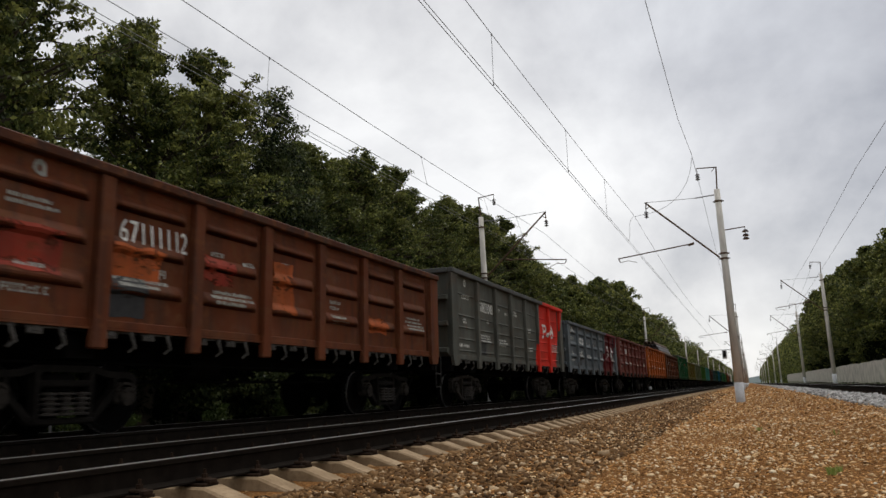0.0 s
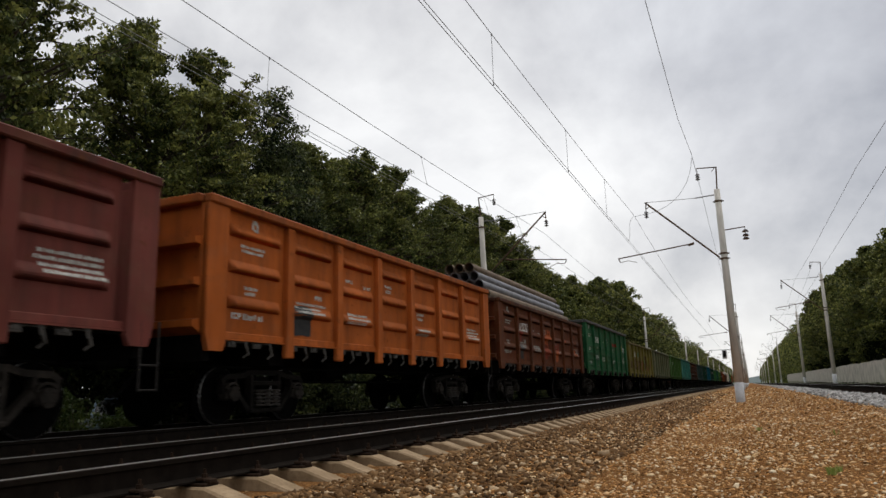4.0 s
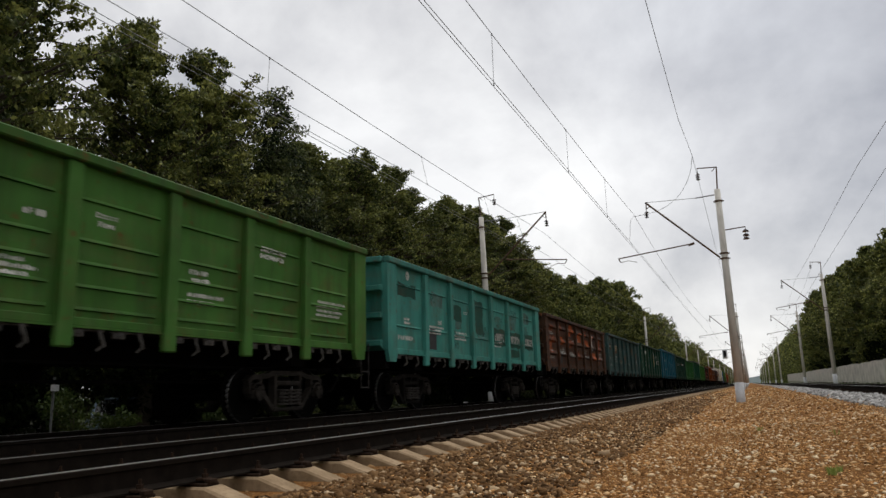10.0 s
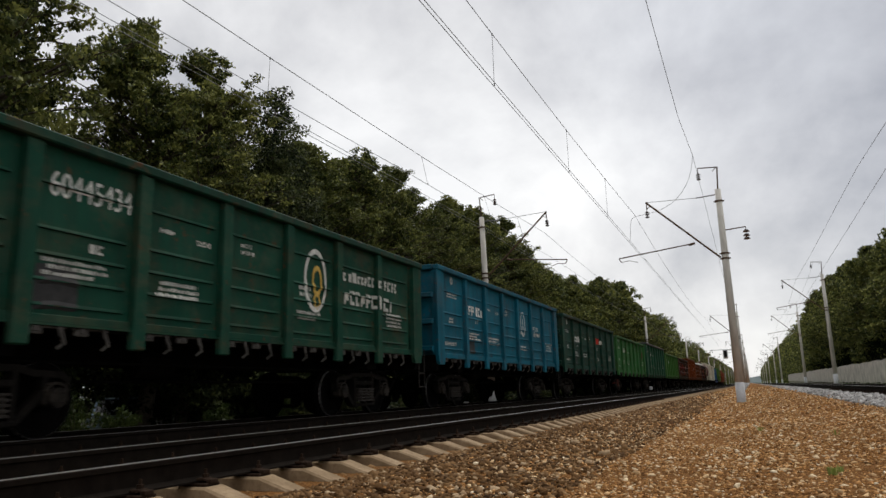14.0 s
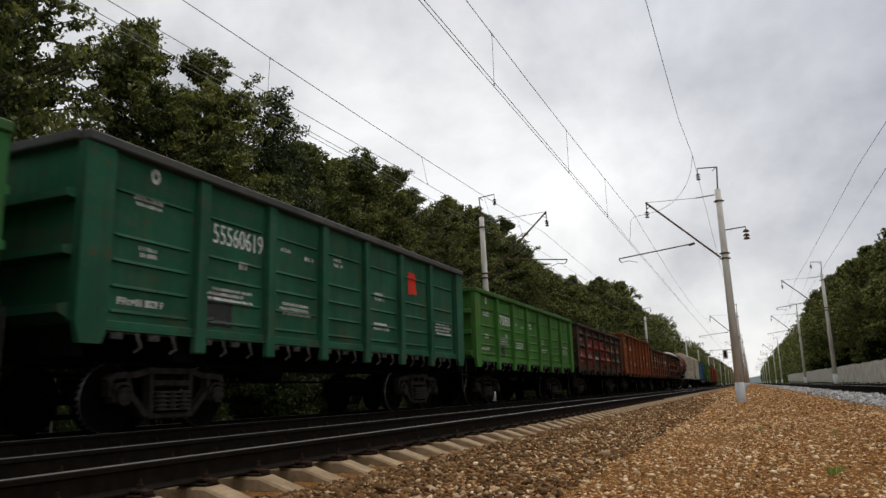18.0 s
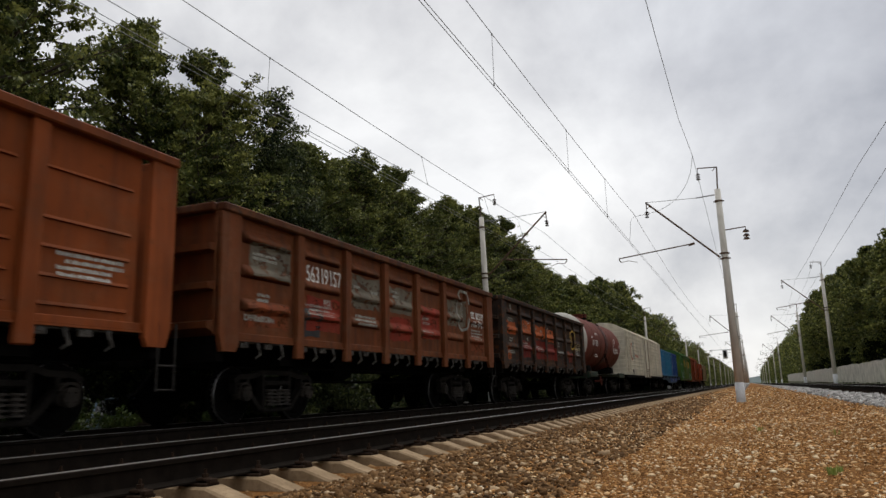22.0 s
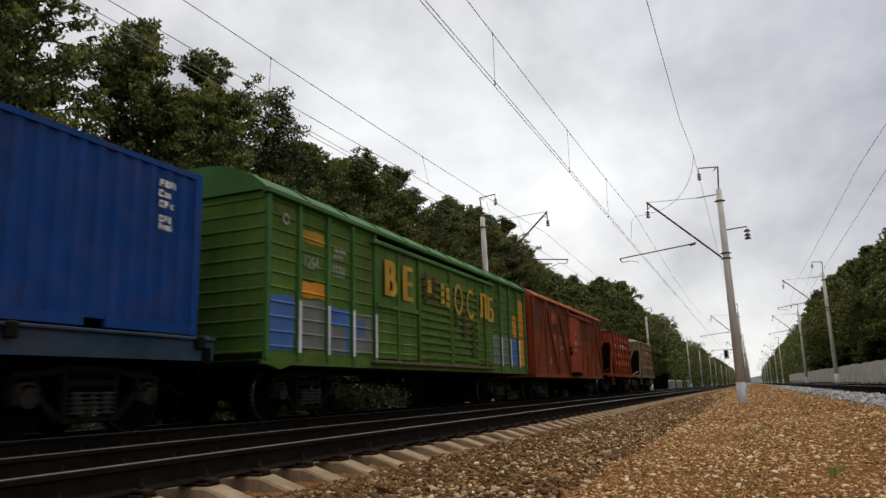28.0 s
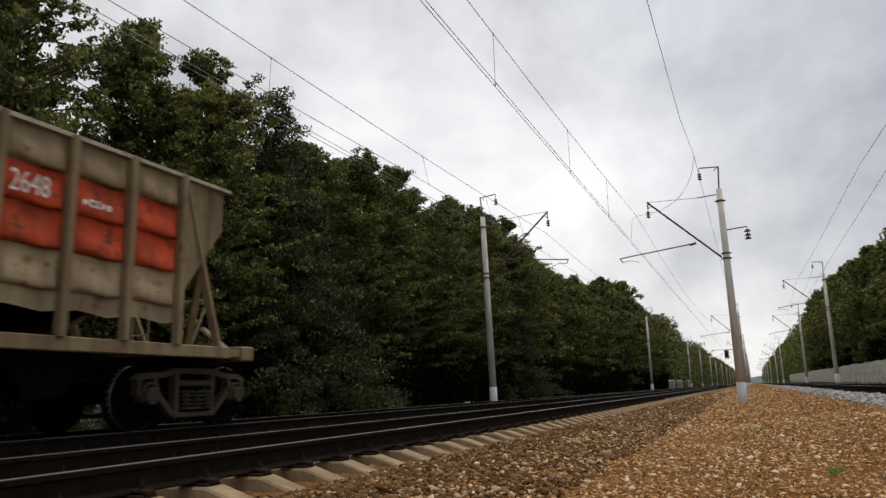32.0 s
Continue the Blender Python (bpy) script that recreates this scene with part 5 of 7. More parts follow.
def open_wagon_list():
    blue_grey = lin(102, 110, 114, G)
    spec = [
        (1, lin(98, 50, 26, G), 3.5, "rib", "67111112", "rust-brown ribbed steel gondola wagon with orange primer patches"),
        (2, lin(88, 89, 82, G), 3.9, "flat", "60821048", "dark grey steel gondola wagon with a signal red end panel"),
        (3, blue_grey, 3.5, "rib", "67742320", "blue-grey ribbed gondola wagon with a maroon end panel"),
        (4, lin(112, 58, 50, G), 3.55, "rib", "65200578", "maroon ribbed steel gondola wagon"),
        (5, lin(176, 92, 36, G), 3.6, "rib", "", "bright rusty orange ribbed gondola wagon"),
        (6, lin(92, 46, 22, G), 3.5, "rib", "56103201", "brown ribbed gondola wagon loaded with steel pipes"),
        (7, lin(28, 88, 52, G), 3.88, "flat", "65337966", "bright green steel gondola wagon with white stencils"),
        (8, lin(112, 104, 44, G), 3.48, "flat", "53775748", "weathered olive yellow gondola wagon"),
        (9, lin(106, 112, 82, G), 3.5, "plank", "", "faded grey-green plank-sided gondola wagon with green patches"),
        (10, lin(64, 106, 44, G), 3.55, "flat", "58685751", "mid-green steel gondola wagon"),
        (11, lin(66, 136, 124, G), 3.58, "smooth", "", "pale turquoise smooth-sided gondola wagon with dark green bands"),
        (12, lin(66, 45, 34, G), 3.5, "rib", "", "dark brown gondola wagon with bright rust patches"),
        (13, lin(50, 80, 78, G), 3.57, "smooth", "", "dull teal smooth-sided gondola wagon with brown stains"),
        (14, lin(18, 68, 52, G), 3.66, "flat", "60445434", "dark green gondola wagon with a large white round emblem"),
        (15, lin(14, 98, 118, G), 3.82, "flat", "", "bright blue gondola wagon with a white oval emblem"),
        (16, lin(24, 66, 54, G), 3.75, "flat", "", "dark green gondola wagon with a red round emblem"),
        (17, lin(52, 112, 58, G), 3.6, "flat", "64786254", "green gondola wagon with rust marks and white stencils"),
        (18, lin(34, 88, 64, G), 3.88, "flat", "55560619", "dark green gondola wagon with a small red square mark"),
        (19, lin(66, 118, 50, G), 3.56, "flat", "57588006", "light green gondola wagon with white stencils"),
        (20, lin(58, 45, 37, G), 3.53, "rib", "56440837", "dark brown gondola wagon with red repainted bays"),
        (21, lin(132, 66, 28, G), 3.92, "flat", "53824629", "orange-brown gondola wagon with a white round emblem"),
        (22, lin(110, 60, 32, G), 3.53, "rib", "56319157", "brown and grey patched gondola wagon"),
        (23, lin(46, 37, 32, G), 3.6, "rib", "55405294", "very dark brown gondola wagon with rusty orange patches"),
    ]
    made = {}
    for k_, col, top, style, num, lab in spec:
        heavy = k_ in (1, 6, 12, 20, 22, 23)
        ch = None
        if k_ in (2, 7, 18):
            ch = worn_paint("chord_grey", (0.075, 0.078, 0.074, 1), 0.2, 0.3)
        root, X, paint = gondola(k_, col, top, style, num, 2.92 if k_ == 14 else None, 0.7 if heavy else 0.3, 0.65 if heavy else 0.42, lab, ch)
        made[k_] = (root, X, paint, top)
        stencil(root, k_ * 13, M["grey_letter"] if k_ in (1, 6, 8, 9, 12, 13, 20, 22, 23) else M["stencil"], emblem=k_ not in (12, 22), top=top)
    r = made[1][0]
    for a, z, b, w, m in ((2.85, 2.05, 0.9, 0.45, ORANGE), (6.2, 1.9, 0.75, 0.9, ORANGE), (1.2, 1.95, 0.9, 0.55, REDP), (4.6, 2.2, 0.7, 0.4, REDP), (9.7, 1.75, 0.9, 0.35, ORANGE)):
        patch(r, XS + 0.004, a, a + b, z, z + w, m)
    r = made[2][0]
    two_tone(r, ((9.13, 1.49), (10.05, 3.8)), ((12.24, 1.44), (13.4, 3.85)), SIGNAL, "", "signal red painted end of the side")
    logo(r, XS + 0.012, 10.25, 2.49, 1.73, 0.52, M["white"])
    r = made[3][0]
    two_tone(r, ((9.05, 1.5), (9.85, 3.36)), ((12.15, 1.5), (13.38, 3.48)), MAROON, "", "maroon painted end of the side")
    logo(r, XS + 0.012, 10.41, 2.15, 1.76, 0.62, M["white"])
    logo(r, XS + 0.012, 1.15, 3.02, 0.75, 0.26, M["white"])
    r = made[6][0]
    ring(r, XS + 0.006, 11.9, 2.45, 0.42, ORANGE, 0.12)
    ring(r, XS + 0.006, 11.9, 2.45, 0.18, ORANGE, 0.2, 0.25)
    blotches(r, 61, [ORANGE, REDP], 10, XS + 0.01)
    r = made[7][0]
    patch(r, XS + 0.006, 8.3, 9.4, 2.85, 3.05, REDP)
    ring(r, XS + 0.006, 11.55, 2.87, 0.36, M["yellow"], 0.3, 0.7, gap=0.6)
    ring(r, XS + 0.006, 11.6, 2.84, 0.2, M["white"], 0.35, 0.6)
    bars(r, XS + 0.006, 12.15, 2.95, 0.85, 2, M["white"], 5, 0.13, 0.06)
    r = made[8][0]
    stain, bright = worn_paint("olive_dark", lin(88, 68, 32, G), 0.35, 0.4, ragged=True), worn_paint("olive_bright", lin(126, 116, 40, G), 0.2, 0.3, ragged=True)
    teal = worn_paint("green_square", lin(58, 118, 82, G), 0.1, 0.15, ragged=True)
    ochre = worn_paint("ochre_patch", lin(122, 78, 32, G), 0.4, 0.4, ragged=True)
    for a, b, za, zb, m in ((1.15, 2.4, 1.7, 2.2, stain), (2.9, 4.35, 1.62, 2.45, stain), (4.62, 6.0, 1.62, 2.3, stain), (6.32, 7.75, 1.6, 2.35, ochre), (8.0, 9.4, 1.62, 2.75, stain), (9.75, 10.9, 2.05, 2.7, bright), (9.8, 11.0, 1.6, 2.0, ochre), (11.5, 12.6, 1.8, 2.5, ochre), (4.9, 5.7, 2.62, 2.9, teal), (3.0, 3.4, 2.3, 2.6, teal), (8.25, 8.85, 2.1, 2.65, teal), (4.62, 5.1, 1.6, 1.8, teal)):
        patch(r, XS + (0.007 if m is teal else 0.003), a, b, za, zb, m)
    debris(r, 12.2, 3.48, 3)
    debris(made[9][0], 3.2, 3.5, 5)
    hand_wheel(made[10][0], 0.32, 0.77)
    hand_wheel(made[17][0], 0.55, 0.66)
    r = made[9][0]
    GREEN_SQ = worn_paint("green_square", lin(18, 98, 66, G), 0.05, 0.15)
    blotches(r, 91, [worn_paint("pale_patch", lin(138, 134, 100, G), 0.5, 0.5, ragged=True), worn_paint("olive_patch", lin(112, 104, 50, G), 0.6, 0.6, ragged=True), worn_paint("sage_patch", lin(92, 100, 66, G), 0.5, 0.6, ragged=True), worn_paint("rust_patch", lin(104, 78, 50, G), 0.8, 0.6, ragged=True)], 34)
    patch(r, XS + 0.008, 1.2, 1.75, 2.05, 2.55, GREEN_SQ)
    patch(r, XS + 0.008, 6.2, 7.1, 1.5, 2.75, GREEN_SQ, "green_board")
    bars(r, XS + 0.014, 6.3, 2.2, 0.7, 4, M["white"], 92, 0.07)
    patch(r, XS + 0.012, 11.6, 12.4, 2.0, 2.75, GREYP)
    patch(r, XS + 0.018, 11.75, 12.25, 2.2, 2.65, worn_paint("pale_blue", lin(90, 130, 150, G), 0.1, 0.2))
    r = made[10][0]
    bars(r, XS, 9.8, 3.0, 0.9, 2, M["white"], 105, 0.08)
    r = made[11][0]
    BAND = worn_paint("dark_green_band", lin(34, 74, 62, G), 0.3, 0.4)
    blotches(r, 111, [worn_paint("teal_patch", lin(62, 122, 112, G), 0.4, 0.5, ragged=True), worn_paint("dull_patch", lin(74, 112, 104, G), 0.5, 0.5, ragged=True)], 14)
    patch(r, XS + 0.004, 6.3, 7.15, 2.15, 3.15, BAND, "company_board")
    for a, b in ((7.95, 9.35), (9.65, 11.05), (11.36, 12.7)):
        patch(r, XS + 0.004, a, b, 1.88, 2.42, BAND, "company_band")
        bars(r, XS + 0.010, a + 0.1, 2.28, b - a - 0.2, 1, M["grey_letter"], int(a * 10), 0.25)
    patch(r, XS + 0.004, 1.2, 2.2, 2.75, 3.05, BAND, "company_board")
    patch(r, XS + 0.004, 4.6, 5.3, 2.4, 2.85, BAND, "company_board")
    patch(r, XS + 0.004, 9.7, 10.9, 1.55, 1.8, BAND)
    r = made[12][0]
    blotches(r, 121, [ORANGE, RUSTY, RUSTY, ORANGE], 24, XS + 0.002)
    ring(r, XS + 0.018, 9.85, 2.65, 0.42, M["white"], 0.13, 0.7)
    ring(r, XS + 0.018, 9.85, 2.65, 0.2, M["white"], 0.25, 0.25)
    r = made[13][0]
    blotches(r, 131, [worn_paint("brown_stain", lin(92, 72, 46, G), 0.9, 0.8, ragged=True), worn_paint("dark_stain", lin(56, 66, 58, G), 0.7, 0.8, ragged=True)], 16, XS, (1.8, 2.9))
    digits(r, "905831", XS + 0.004, 3.2, 2.66, 0.33, M["cream_letter"])
    r = made[14][0]
    ring(r, XS + 0.006, 8.75, 2.62, 0.62, M["white"], 0.16, 0.62)
    ring(r, XS + 0.006, 8.8, 2.62, 0.30, M["yellow"], 0.3, 0.55)
    ring(r, XS + 0.006, 8.8, 2.22, 0.16, M["yellow"], 0.4, 0.7)
    bars(r, XS + 0.006, 9.6, 2.98, 2.6, 1, M["stencil"], 141, 0.22)
    bars(r, XS + 0.006, 9.8, 2.58, 2.1, 1, M["stencil"], 142, 0.30)
    r = made[15][0]
    ring(r, XS + 0.006, 8.6, 2.8, 0.46, M["white"], 0.14, 0.6)
    ring(r, XS + 0.006, 8.6, 2.8, 0.2, M["white"], 0.3, 0.3)
    bars(r, XS + 0.006, 9.7, 2.8, 1.2, 2, M["white"], 151, 0.16)
    bars(r, XS + 0.006, 3.0, 2.95, 1.2, 1, M["white"], 152, 0.28)
    r = made[16][0]
    patch(r, XS + 0.006, 8.2, 9.1, 2.75, 3.05, SIGNAL, "red_emblem")
    bars(r, XS + 0.006, 9.25, 3.02, 0.7, 1, M["white"], 161, 0.26)
    bars(r, XS + 0.006, 3.0, 2.9, 1.2, 1, M["white"], 162, 0.28)
    r = made[17][0]
    blotches(r, 171, [worn_paint("rust_mark", lin(84, 44, 30, G), 0.9, 0.4, ragged=True)], 3, XS, (2.0, 2.6))
    r = made[18][0]
    patch(r, XS + 0.006, 10.0, 10.4, 2.85, 3.35, SIGNAL, "red_emblem")
    r = made[20][0]
    for a, b, za, zb, m in ((1.1, 2.5, 1.6, 2.3, BAY_RED), (2.88, 4.35, 1.56, 2.98, BAY_RED), (4.6, 6.0, 2.36, 2.92, BAY_RED), (6.3, 7.7, 1.62, 2.9, BAY_RED), (8.2, 8.9, 2.3, 2.75, BAY_RED), (8.9, 9.35, 2.35, 2.7, ORANGE), (8.3, 9.2, 1.75, 2.1, ORANGE), (11.5, 12.4, 2.5, 2.75, ORANGE), (11.4, 12.8, 1.5, 1.8, BAY_RED)):
        patch(r, XS + 0.002, a, b, za, zb, m)
    ring(r, XS + 0.018, 9.85, 2.55, 0.4, M["white"], 0.12, 0.7)
    ring(r, XS + 0.018, 9.85, 2.55, 0.18, M["white"], 0.25, 0.25)
    r = made[21][0]
    ring(r, XS + 0.006, 9.75, 2.8, 0.42, M["white"], 0.16, 0.65, gap=0.5)
    ring(r, XS + 0.006, 9.75, 2.75, 0.16, M["white"], 0.3, 0.3)
    bars(r, XS + 0.006, 10.0, 2.65, 0.75, 2, M["white"], 211, 0.12)
    bars(r, XS + 0.006, 1.3, 3.3, 0.8, 2, M["yellow"], 212, 0.12)
    r = made[22][0]
    for a, b, za, zb, m in ((1.3, 2.45, 2.45, 3.05, GREYP), (3.0, 4.2, 1.65, 2.3, REDP), (4.65, 5.9, 2.25, 2.95, GREYP), (6.4, 7.6, 2.3, 2.9, GREYP), (6.4, 7.5, 1.65, 2.2, REDP), (8.1, 9.3, 1.8, 2.6, REDP), (9.9, 11.2, 2.25, 3.0, GREYP), (1.2, 2.4, 1.6, 2.0, RUSTY), (11.6, 12.7, 1.6, 2.1, RUSTY)):
        patch(r, XS + 0.002, a, b, za, zb, m)
    ring(r, XS + 0.018, 10.95, 2.75, 0.62, M["grey_letter"], 0.13, 0.66, gap=0.35)
    ring(r, XS + 0.018, 10.95, 2.72, 0.3, M["grey_letter"], 0.22, 0.22)
    bars(r, XS + 0.018, 11.55, 2.78, 1.3, 2, M["white"], 222, 0.2)
    r = made[23][0]
    for a, b, za, zb, m in ((1.15, 2.2, 2.35, 2.8, ORANGE), (1.1, 1.6, 1.5, 1.9, ORANGE), (2.9, 4.2, 2.45, 2.95, ORANGE), (2.9, 4.0, 1.6, 2.2, BAY_RED), (4.65, 6.0, 2.4, 2.9, ORANGE), (4.6, 6.0, 1.6, 2.3, BAY_RED), (6.3, 7.6, 2.35, 2.85, ORANGE), (6.3, 7.7, 1.6, 2.25, BAY_RED), (9.8, 10.3, 1.75, 2.1, RUSTY), (10.3, 10.9, 1.6, 2.0, BAY_RED)):
        patch(r, XS + 0.002, a, b, za, zb, m)
    ring(r, XS + 0.018, 11.0, 2.65, 0.47, M["yellow"], 0.17, 0.7)
    ring(r, XS + 0.018, 11.0, 2.65, 0.24, M["yellow"], 0.3, 0.3)
    bars(r, XS + 0.018, 11.7, 2.5, 1.1, 2, M["cream_letter"], 232, 0.13)
    return made


def logo(root, x, y, z, w, h, mat):
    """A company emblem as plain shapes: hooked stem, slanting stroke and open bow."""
    def stroke(bm, pts, t):
        for (a, b), (c_, d) in zip(pts, pts[1:]):
            n = max(1, int(math.hypot((c_ - a) * w, (d - b) * h) / 0.08))
            for i in range(n):
                p = (a + (c_ - a) * i / n, b + (d - b) * i / n)
                q = (a + (c_ - a) * (i + 1.04) / n, b + (d - b) * (i + 1.04) / n)
                bar(bm, (0.001, p[0] * w, p[1] * h), (0.001, q[0] * w, q[1] * h), 0.003, t)

    def make(bm):
        t = h * 0.19
        stroke(bm, [(0.02, 0.93), (0.26, 0.93), (0.35, 0.84), (0.35, 0.60), (0.28, 0.50), (0.17, 0.48)], t)
        stroke(bm, [(0.13, 0.90), (0.11, 0.02), (0.02, 0.02)], t)
        stroke(bm, [(0.32, 0.20), (0.44, 0.22), (0.60, 0.62)], t)
        stroke(bm, [(0.46, 0.14), (0.63, 0.56)], t * 1.3)
        stroke(bm, [(0.97, 0.46), (0.90, 0.60), (0.78, 0.60), (0.70, 0.42), (0.71, 0.22), (0.79, 0.10), (0.90, 0.12), (0.97, 0.28), (0.97, 0.60), (0.92, 0.84), (0.80, 0.96), (0.64, 0.97)], t)
    return piece("emblem", ("logo", w, h), make, mat, root, (x, y, z))


OPEN = open_wagon_list()
for entry in OPEN.values():
    drape(entry[0])


# ---- pipes lying in the brown wagon ----
def pipe_mesh(bm):
    n, r, q = 16, 0.18, 0.165
    ends = []
    for y in (0.0, 11.6):
        ends.append(([bm.verts.new((r * math.cos(6.2832 * i / n), y, r * math.sin(6.2832 * i / n))) for i in range(n)], [bm.verts.new((q * math.cos(6.2832 * i / n), y, q * math.sin(6.2832 * i / n))) for i in range(n)]))
    for i in range(n):
        j = (i + 1) % n
        bm.faces.new((ends[0][0][i], ends[1][0][i], ends[1][0][j], ends[0][0][j]))
        bm.faces.new((ends[0][1][i], ends[0][1][j], ends[1][1][j], ends[1][1][i]))
        for e in ends:
            bm.faces.new((e[0][i], e[0][j], e[1][j], e[1][i]))


M["pipe_grey"] = plain("pipe_grey", (0.17, 0.17, 0.18, 1), 0.5, 0.5, 0.3, 3)
M["pipe_brown"] = plain("pipe_brown", (0.15, 0.11, 0.075, 1), 0.7, 0.3, 0.35, 3)
rng_p = random.Random(8)
for row, (n_row, z) in enumerate(((7, 1.58), (7, 1.95), (7, 2.32), (7, 2.69), (7, 3.06), (7, 3.40), (6, 3.72), (5, 4.04), (4, 4.36), (3, 4.68))):
    if row in (1, 2, 3, 4):
        continue
    for i in range(n_row):
        ob = piece("steel_pipe", "steel_pipe", pipe_mesh, M["pipe_brown"] if row in (6, 9) else M["pipe_grey"], None, smooth=False)
        tagged(ob, "long steel pipe stacked in the open wagon", "pipe", "stacked steel pipes")
        WAGONS.append((ob, 3 * PITCH + 0.95 + rng_p.uniform(-0.05, 0.1), (i - (n_row - 1) / 2) * 0.372, z))
piece("timber_bearer", "timber_bearer", lambda bm: [box(bm, -1.3, 1.3, y, y + 0.15, 1.40, 3.22) for y in (2.0, 6.8, 11.6)], M["under"], OPEN[6][0])


# ---- tank wagon ----
def tank_wagon(off):
    root = new("tank_wagon")
    tagged(root, "red-brown tank wagon with a green white-rimmed end", "freight wagon", "wagons of the freight train")
    WAGONS.append((root, off))
    L, r, zc = 12.02, 1.48, 2.9
    red = worn_paint("tank_red", lin(104, 48, 36, 1.0), 0.15, 0.55)
    green = worn_paint("tank_green", lin(40, 96, 64, G), 0.2, 0.35)
    plat = worn_paint("platform_green", lin(40, 56, 44, G), 0.4, 0.7)
    wht = worn_paint("tank_white", lin(205, 202, 192, 0.85), 0.05, 0.15)

    def lathe(bm, prof, n=40):
        rows = [[bm.verts.new((rr * math.cos(6.2832 * i / n), y, zc + rr * math.sin(6.2832 * i / n))) for i in range(n)] for y, rr in prof]
        for a, b in zip(rows, rows[1:]):
            for i in range(n):
                bm.faces.new((a[i], a[(i + 1) % n], b[(i + 1) % n], b[i]))
        return rows
    cap = [(0.0, 0.02), (0.02, 0.45), (0.09, 0.9), (0.2, 1.2), (0.33, 1.38), (0.5, r)]
    piece("barrel", "tank_barrel", lambda bm: lathe(bm, [(0.70, r), (1.3, r)] + [(1.3 + 0.9 * i, r) for i in range(1, 10)] + [(10.76, r)]), red, root, smooth=True)
    piece("end_dish", "tank_dish_near", lambda bm: lathe(bm, [(0.22 + a, b) for a, b in cap[:4]]), green, root, smooth=True, label="green painted end dish")
    piece("rim", "tank_rim", lambda bm: lathe(bm, [(0.42, 1.2), (0.49, 1.30), (0.57, 1.39), (0.66, 1.45), (0.71, r + 0.004), (0.72, r + 0.004), (0.72, r - 0.01)]), wht, root, smooth=True, label="white painted rim")
    piece("end_dish", "tank_dish_far", lambda bm: lathe(bm, [(11.25 - a, b) for a, b in cap][::-1]), red, root, smooth=True)
    for i, y in enumerate((2.6, 4.4, 7.6, 9.4)):
        piece("weld_seam", ("weld_seam", y), lambda bm: lathe(bm, [(y - 0.02, r), (y - 0.01, r + 0.008), (y + 0.01, r + 0.008), (y + 0.02, r)]), red, root, smooth=True)
    stain = worn_paint("tank_spill", lin(62, 34, 30, 1.2), 0.1, 0.6, ragged=True)
    piece("spill_stain", "tank_spill", lambda bm: lathe(bm, [(5.55, r), (5.56, r + 0.004), (6.5, r + 0.004), (6.51, r)]), stain, root, smooth=True, label="dark band of spilt oil")
    piece("dome", "tank_dome", lambda bm: (tube(bm, (0, 6.0, zc + r - 0.1), (0, 6.0, zc + r + 0.28), 0.42, n=20), tube(bm, (0, 6.0, zc + r + 0.28), (0, 6.0, zc + r + 0.34), 0.46, n=20)), red, root)
    for y in (5.0, 5.2, 5.4, 6.6, 6.8, 7.0):
        piece("walkway_board", "tank_walkway", lambda bm: box(bm, -0.55, 0.55, 0, 0.12, zc + r - 0.01, zc + r + 0.05), M["under"], root, (0, y, 0))
    for sx in (-0.5, 0.5):
        piece("walkway_post", "tank_walk_post", lambda bm: tube(bm, (0, 0, zc + r - 0.15), (0, 0, zc + r + 0.5), 0.018, n=5), M["under"], root, (sx, 4.95, 0))
    piece("ladder", "tank_ladder", lambda bm: [tube(bm, (1.56, y, 1.25), (1.0, y, zc + 1.25), 0.02, n=5) for y in (5.75, 6.15)] + [tube(bm, (1.56 - 0.1 * i / 2 * 0.8, 5.75, 1.4 + 0.3 * i), (1.56 - 0.1 * i / 2 * 0.8, 6.15, 1.4 + 0.3 * i), 0.014, n=5) for i in range(9)], M["under"], root)
    for y in (2.6, 9.4):
        piece("saddle", "tank_saddle", lambda bm: prism(bm, [(-0.5, 1.25), (0.5, 1.25), (0.35, 1.62), (-0.35, 1.62)], -1.1, 1.1), M["under"], root, (0, y, 0))
    for y, t in ((0.6, 1), (L - 0.6, -1)):
        piece("end_platform", ("tank_platform", t), lambda bm: (box(bm, -1.5, 1.5, min(0, t * 2.0), max(0, t * 2.0), 1.05, 1.22, 0.02), box(bm, 1.42, 1.54, min(0, t * 2.0), max(0, t * 2.0), 0.98, 1.26, 0.02)), plat, root, (0, y, 0), label="sooty dark green end platform")
        piece("buffer_beam", "tank_beam", lambda bm: box(bm, -1.5, 1.5, -0.08, 0.08, 0.9, 1.24, 0.02), plat, root, (0, y, 0))
    hand_wheel(root, 3.8, 0.78)
    common_frame(root, L, M["bogie"], 2.1, (0.95, 1.2))
    # marks curve with the barrel closely enough near its middle height
    xs = math.sqrt(r * r - 0.25 ** 2) + 0.03
    digits(root, "7837", xs, 2.8, 2.66, 0.33, M["white"])
    digits(root, "5011", xs, 1.98, 2.66, 0.33, M["white"])
    bars(root, xs, 2.6, 3.35, 0.7, 1, M["white"], 242, 0.1)
    bars(root, xs, 1.75, 3.15, 0.3, 1, M["white"], 243, 0.12)
    bars(root, xs - 0.02, 2.2, 2.2, 1.2, 2, M["white"], 244, 0.05)
    ring(root, xs + 0.04, 8.25, 2.86, 0.45, M["white"], 0.15, 0.75, gap=0.45)
    ring(root, xs + 0.03, 8.27, 2.80, 0.22, M["white"], 0.3, 0.28)
    bars(root, xs + 0.02, 8.5, 2.74, 1.3, 2, M["white"], 245, 0.13)
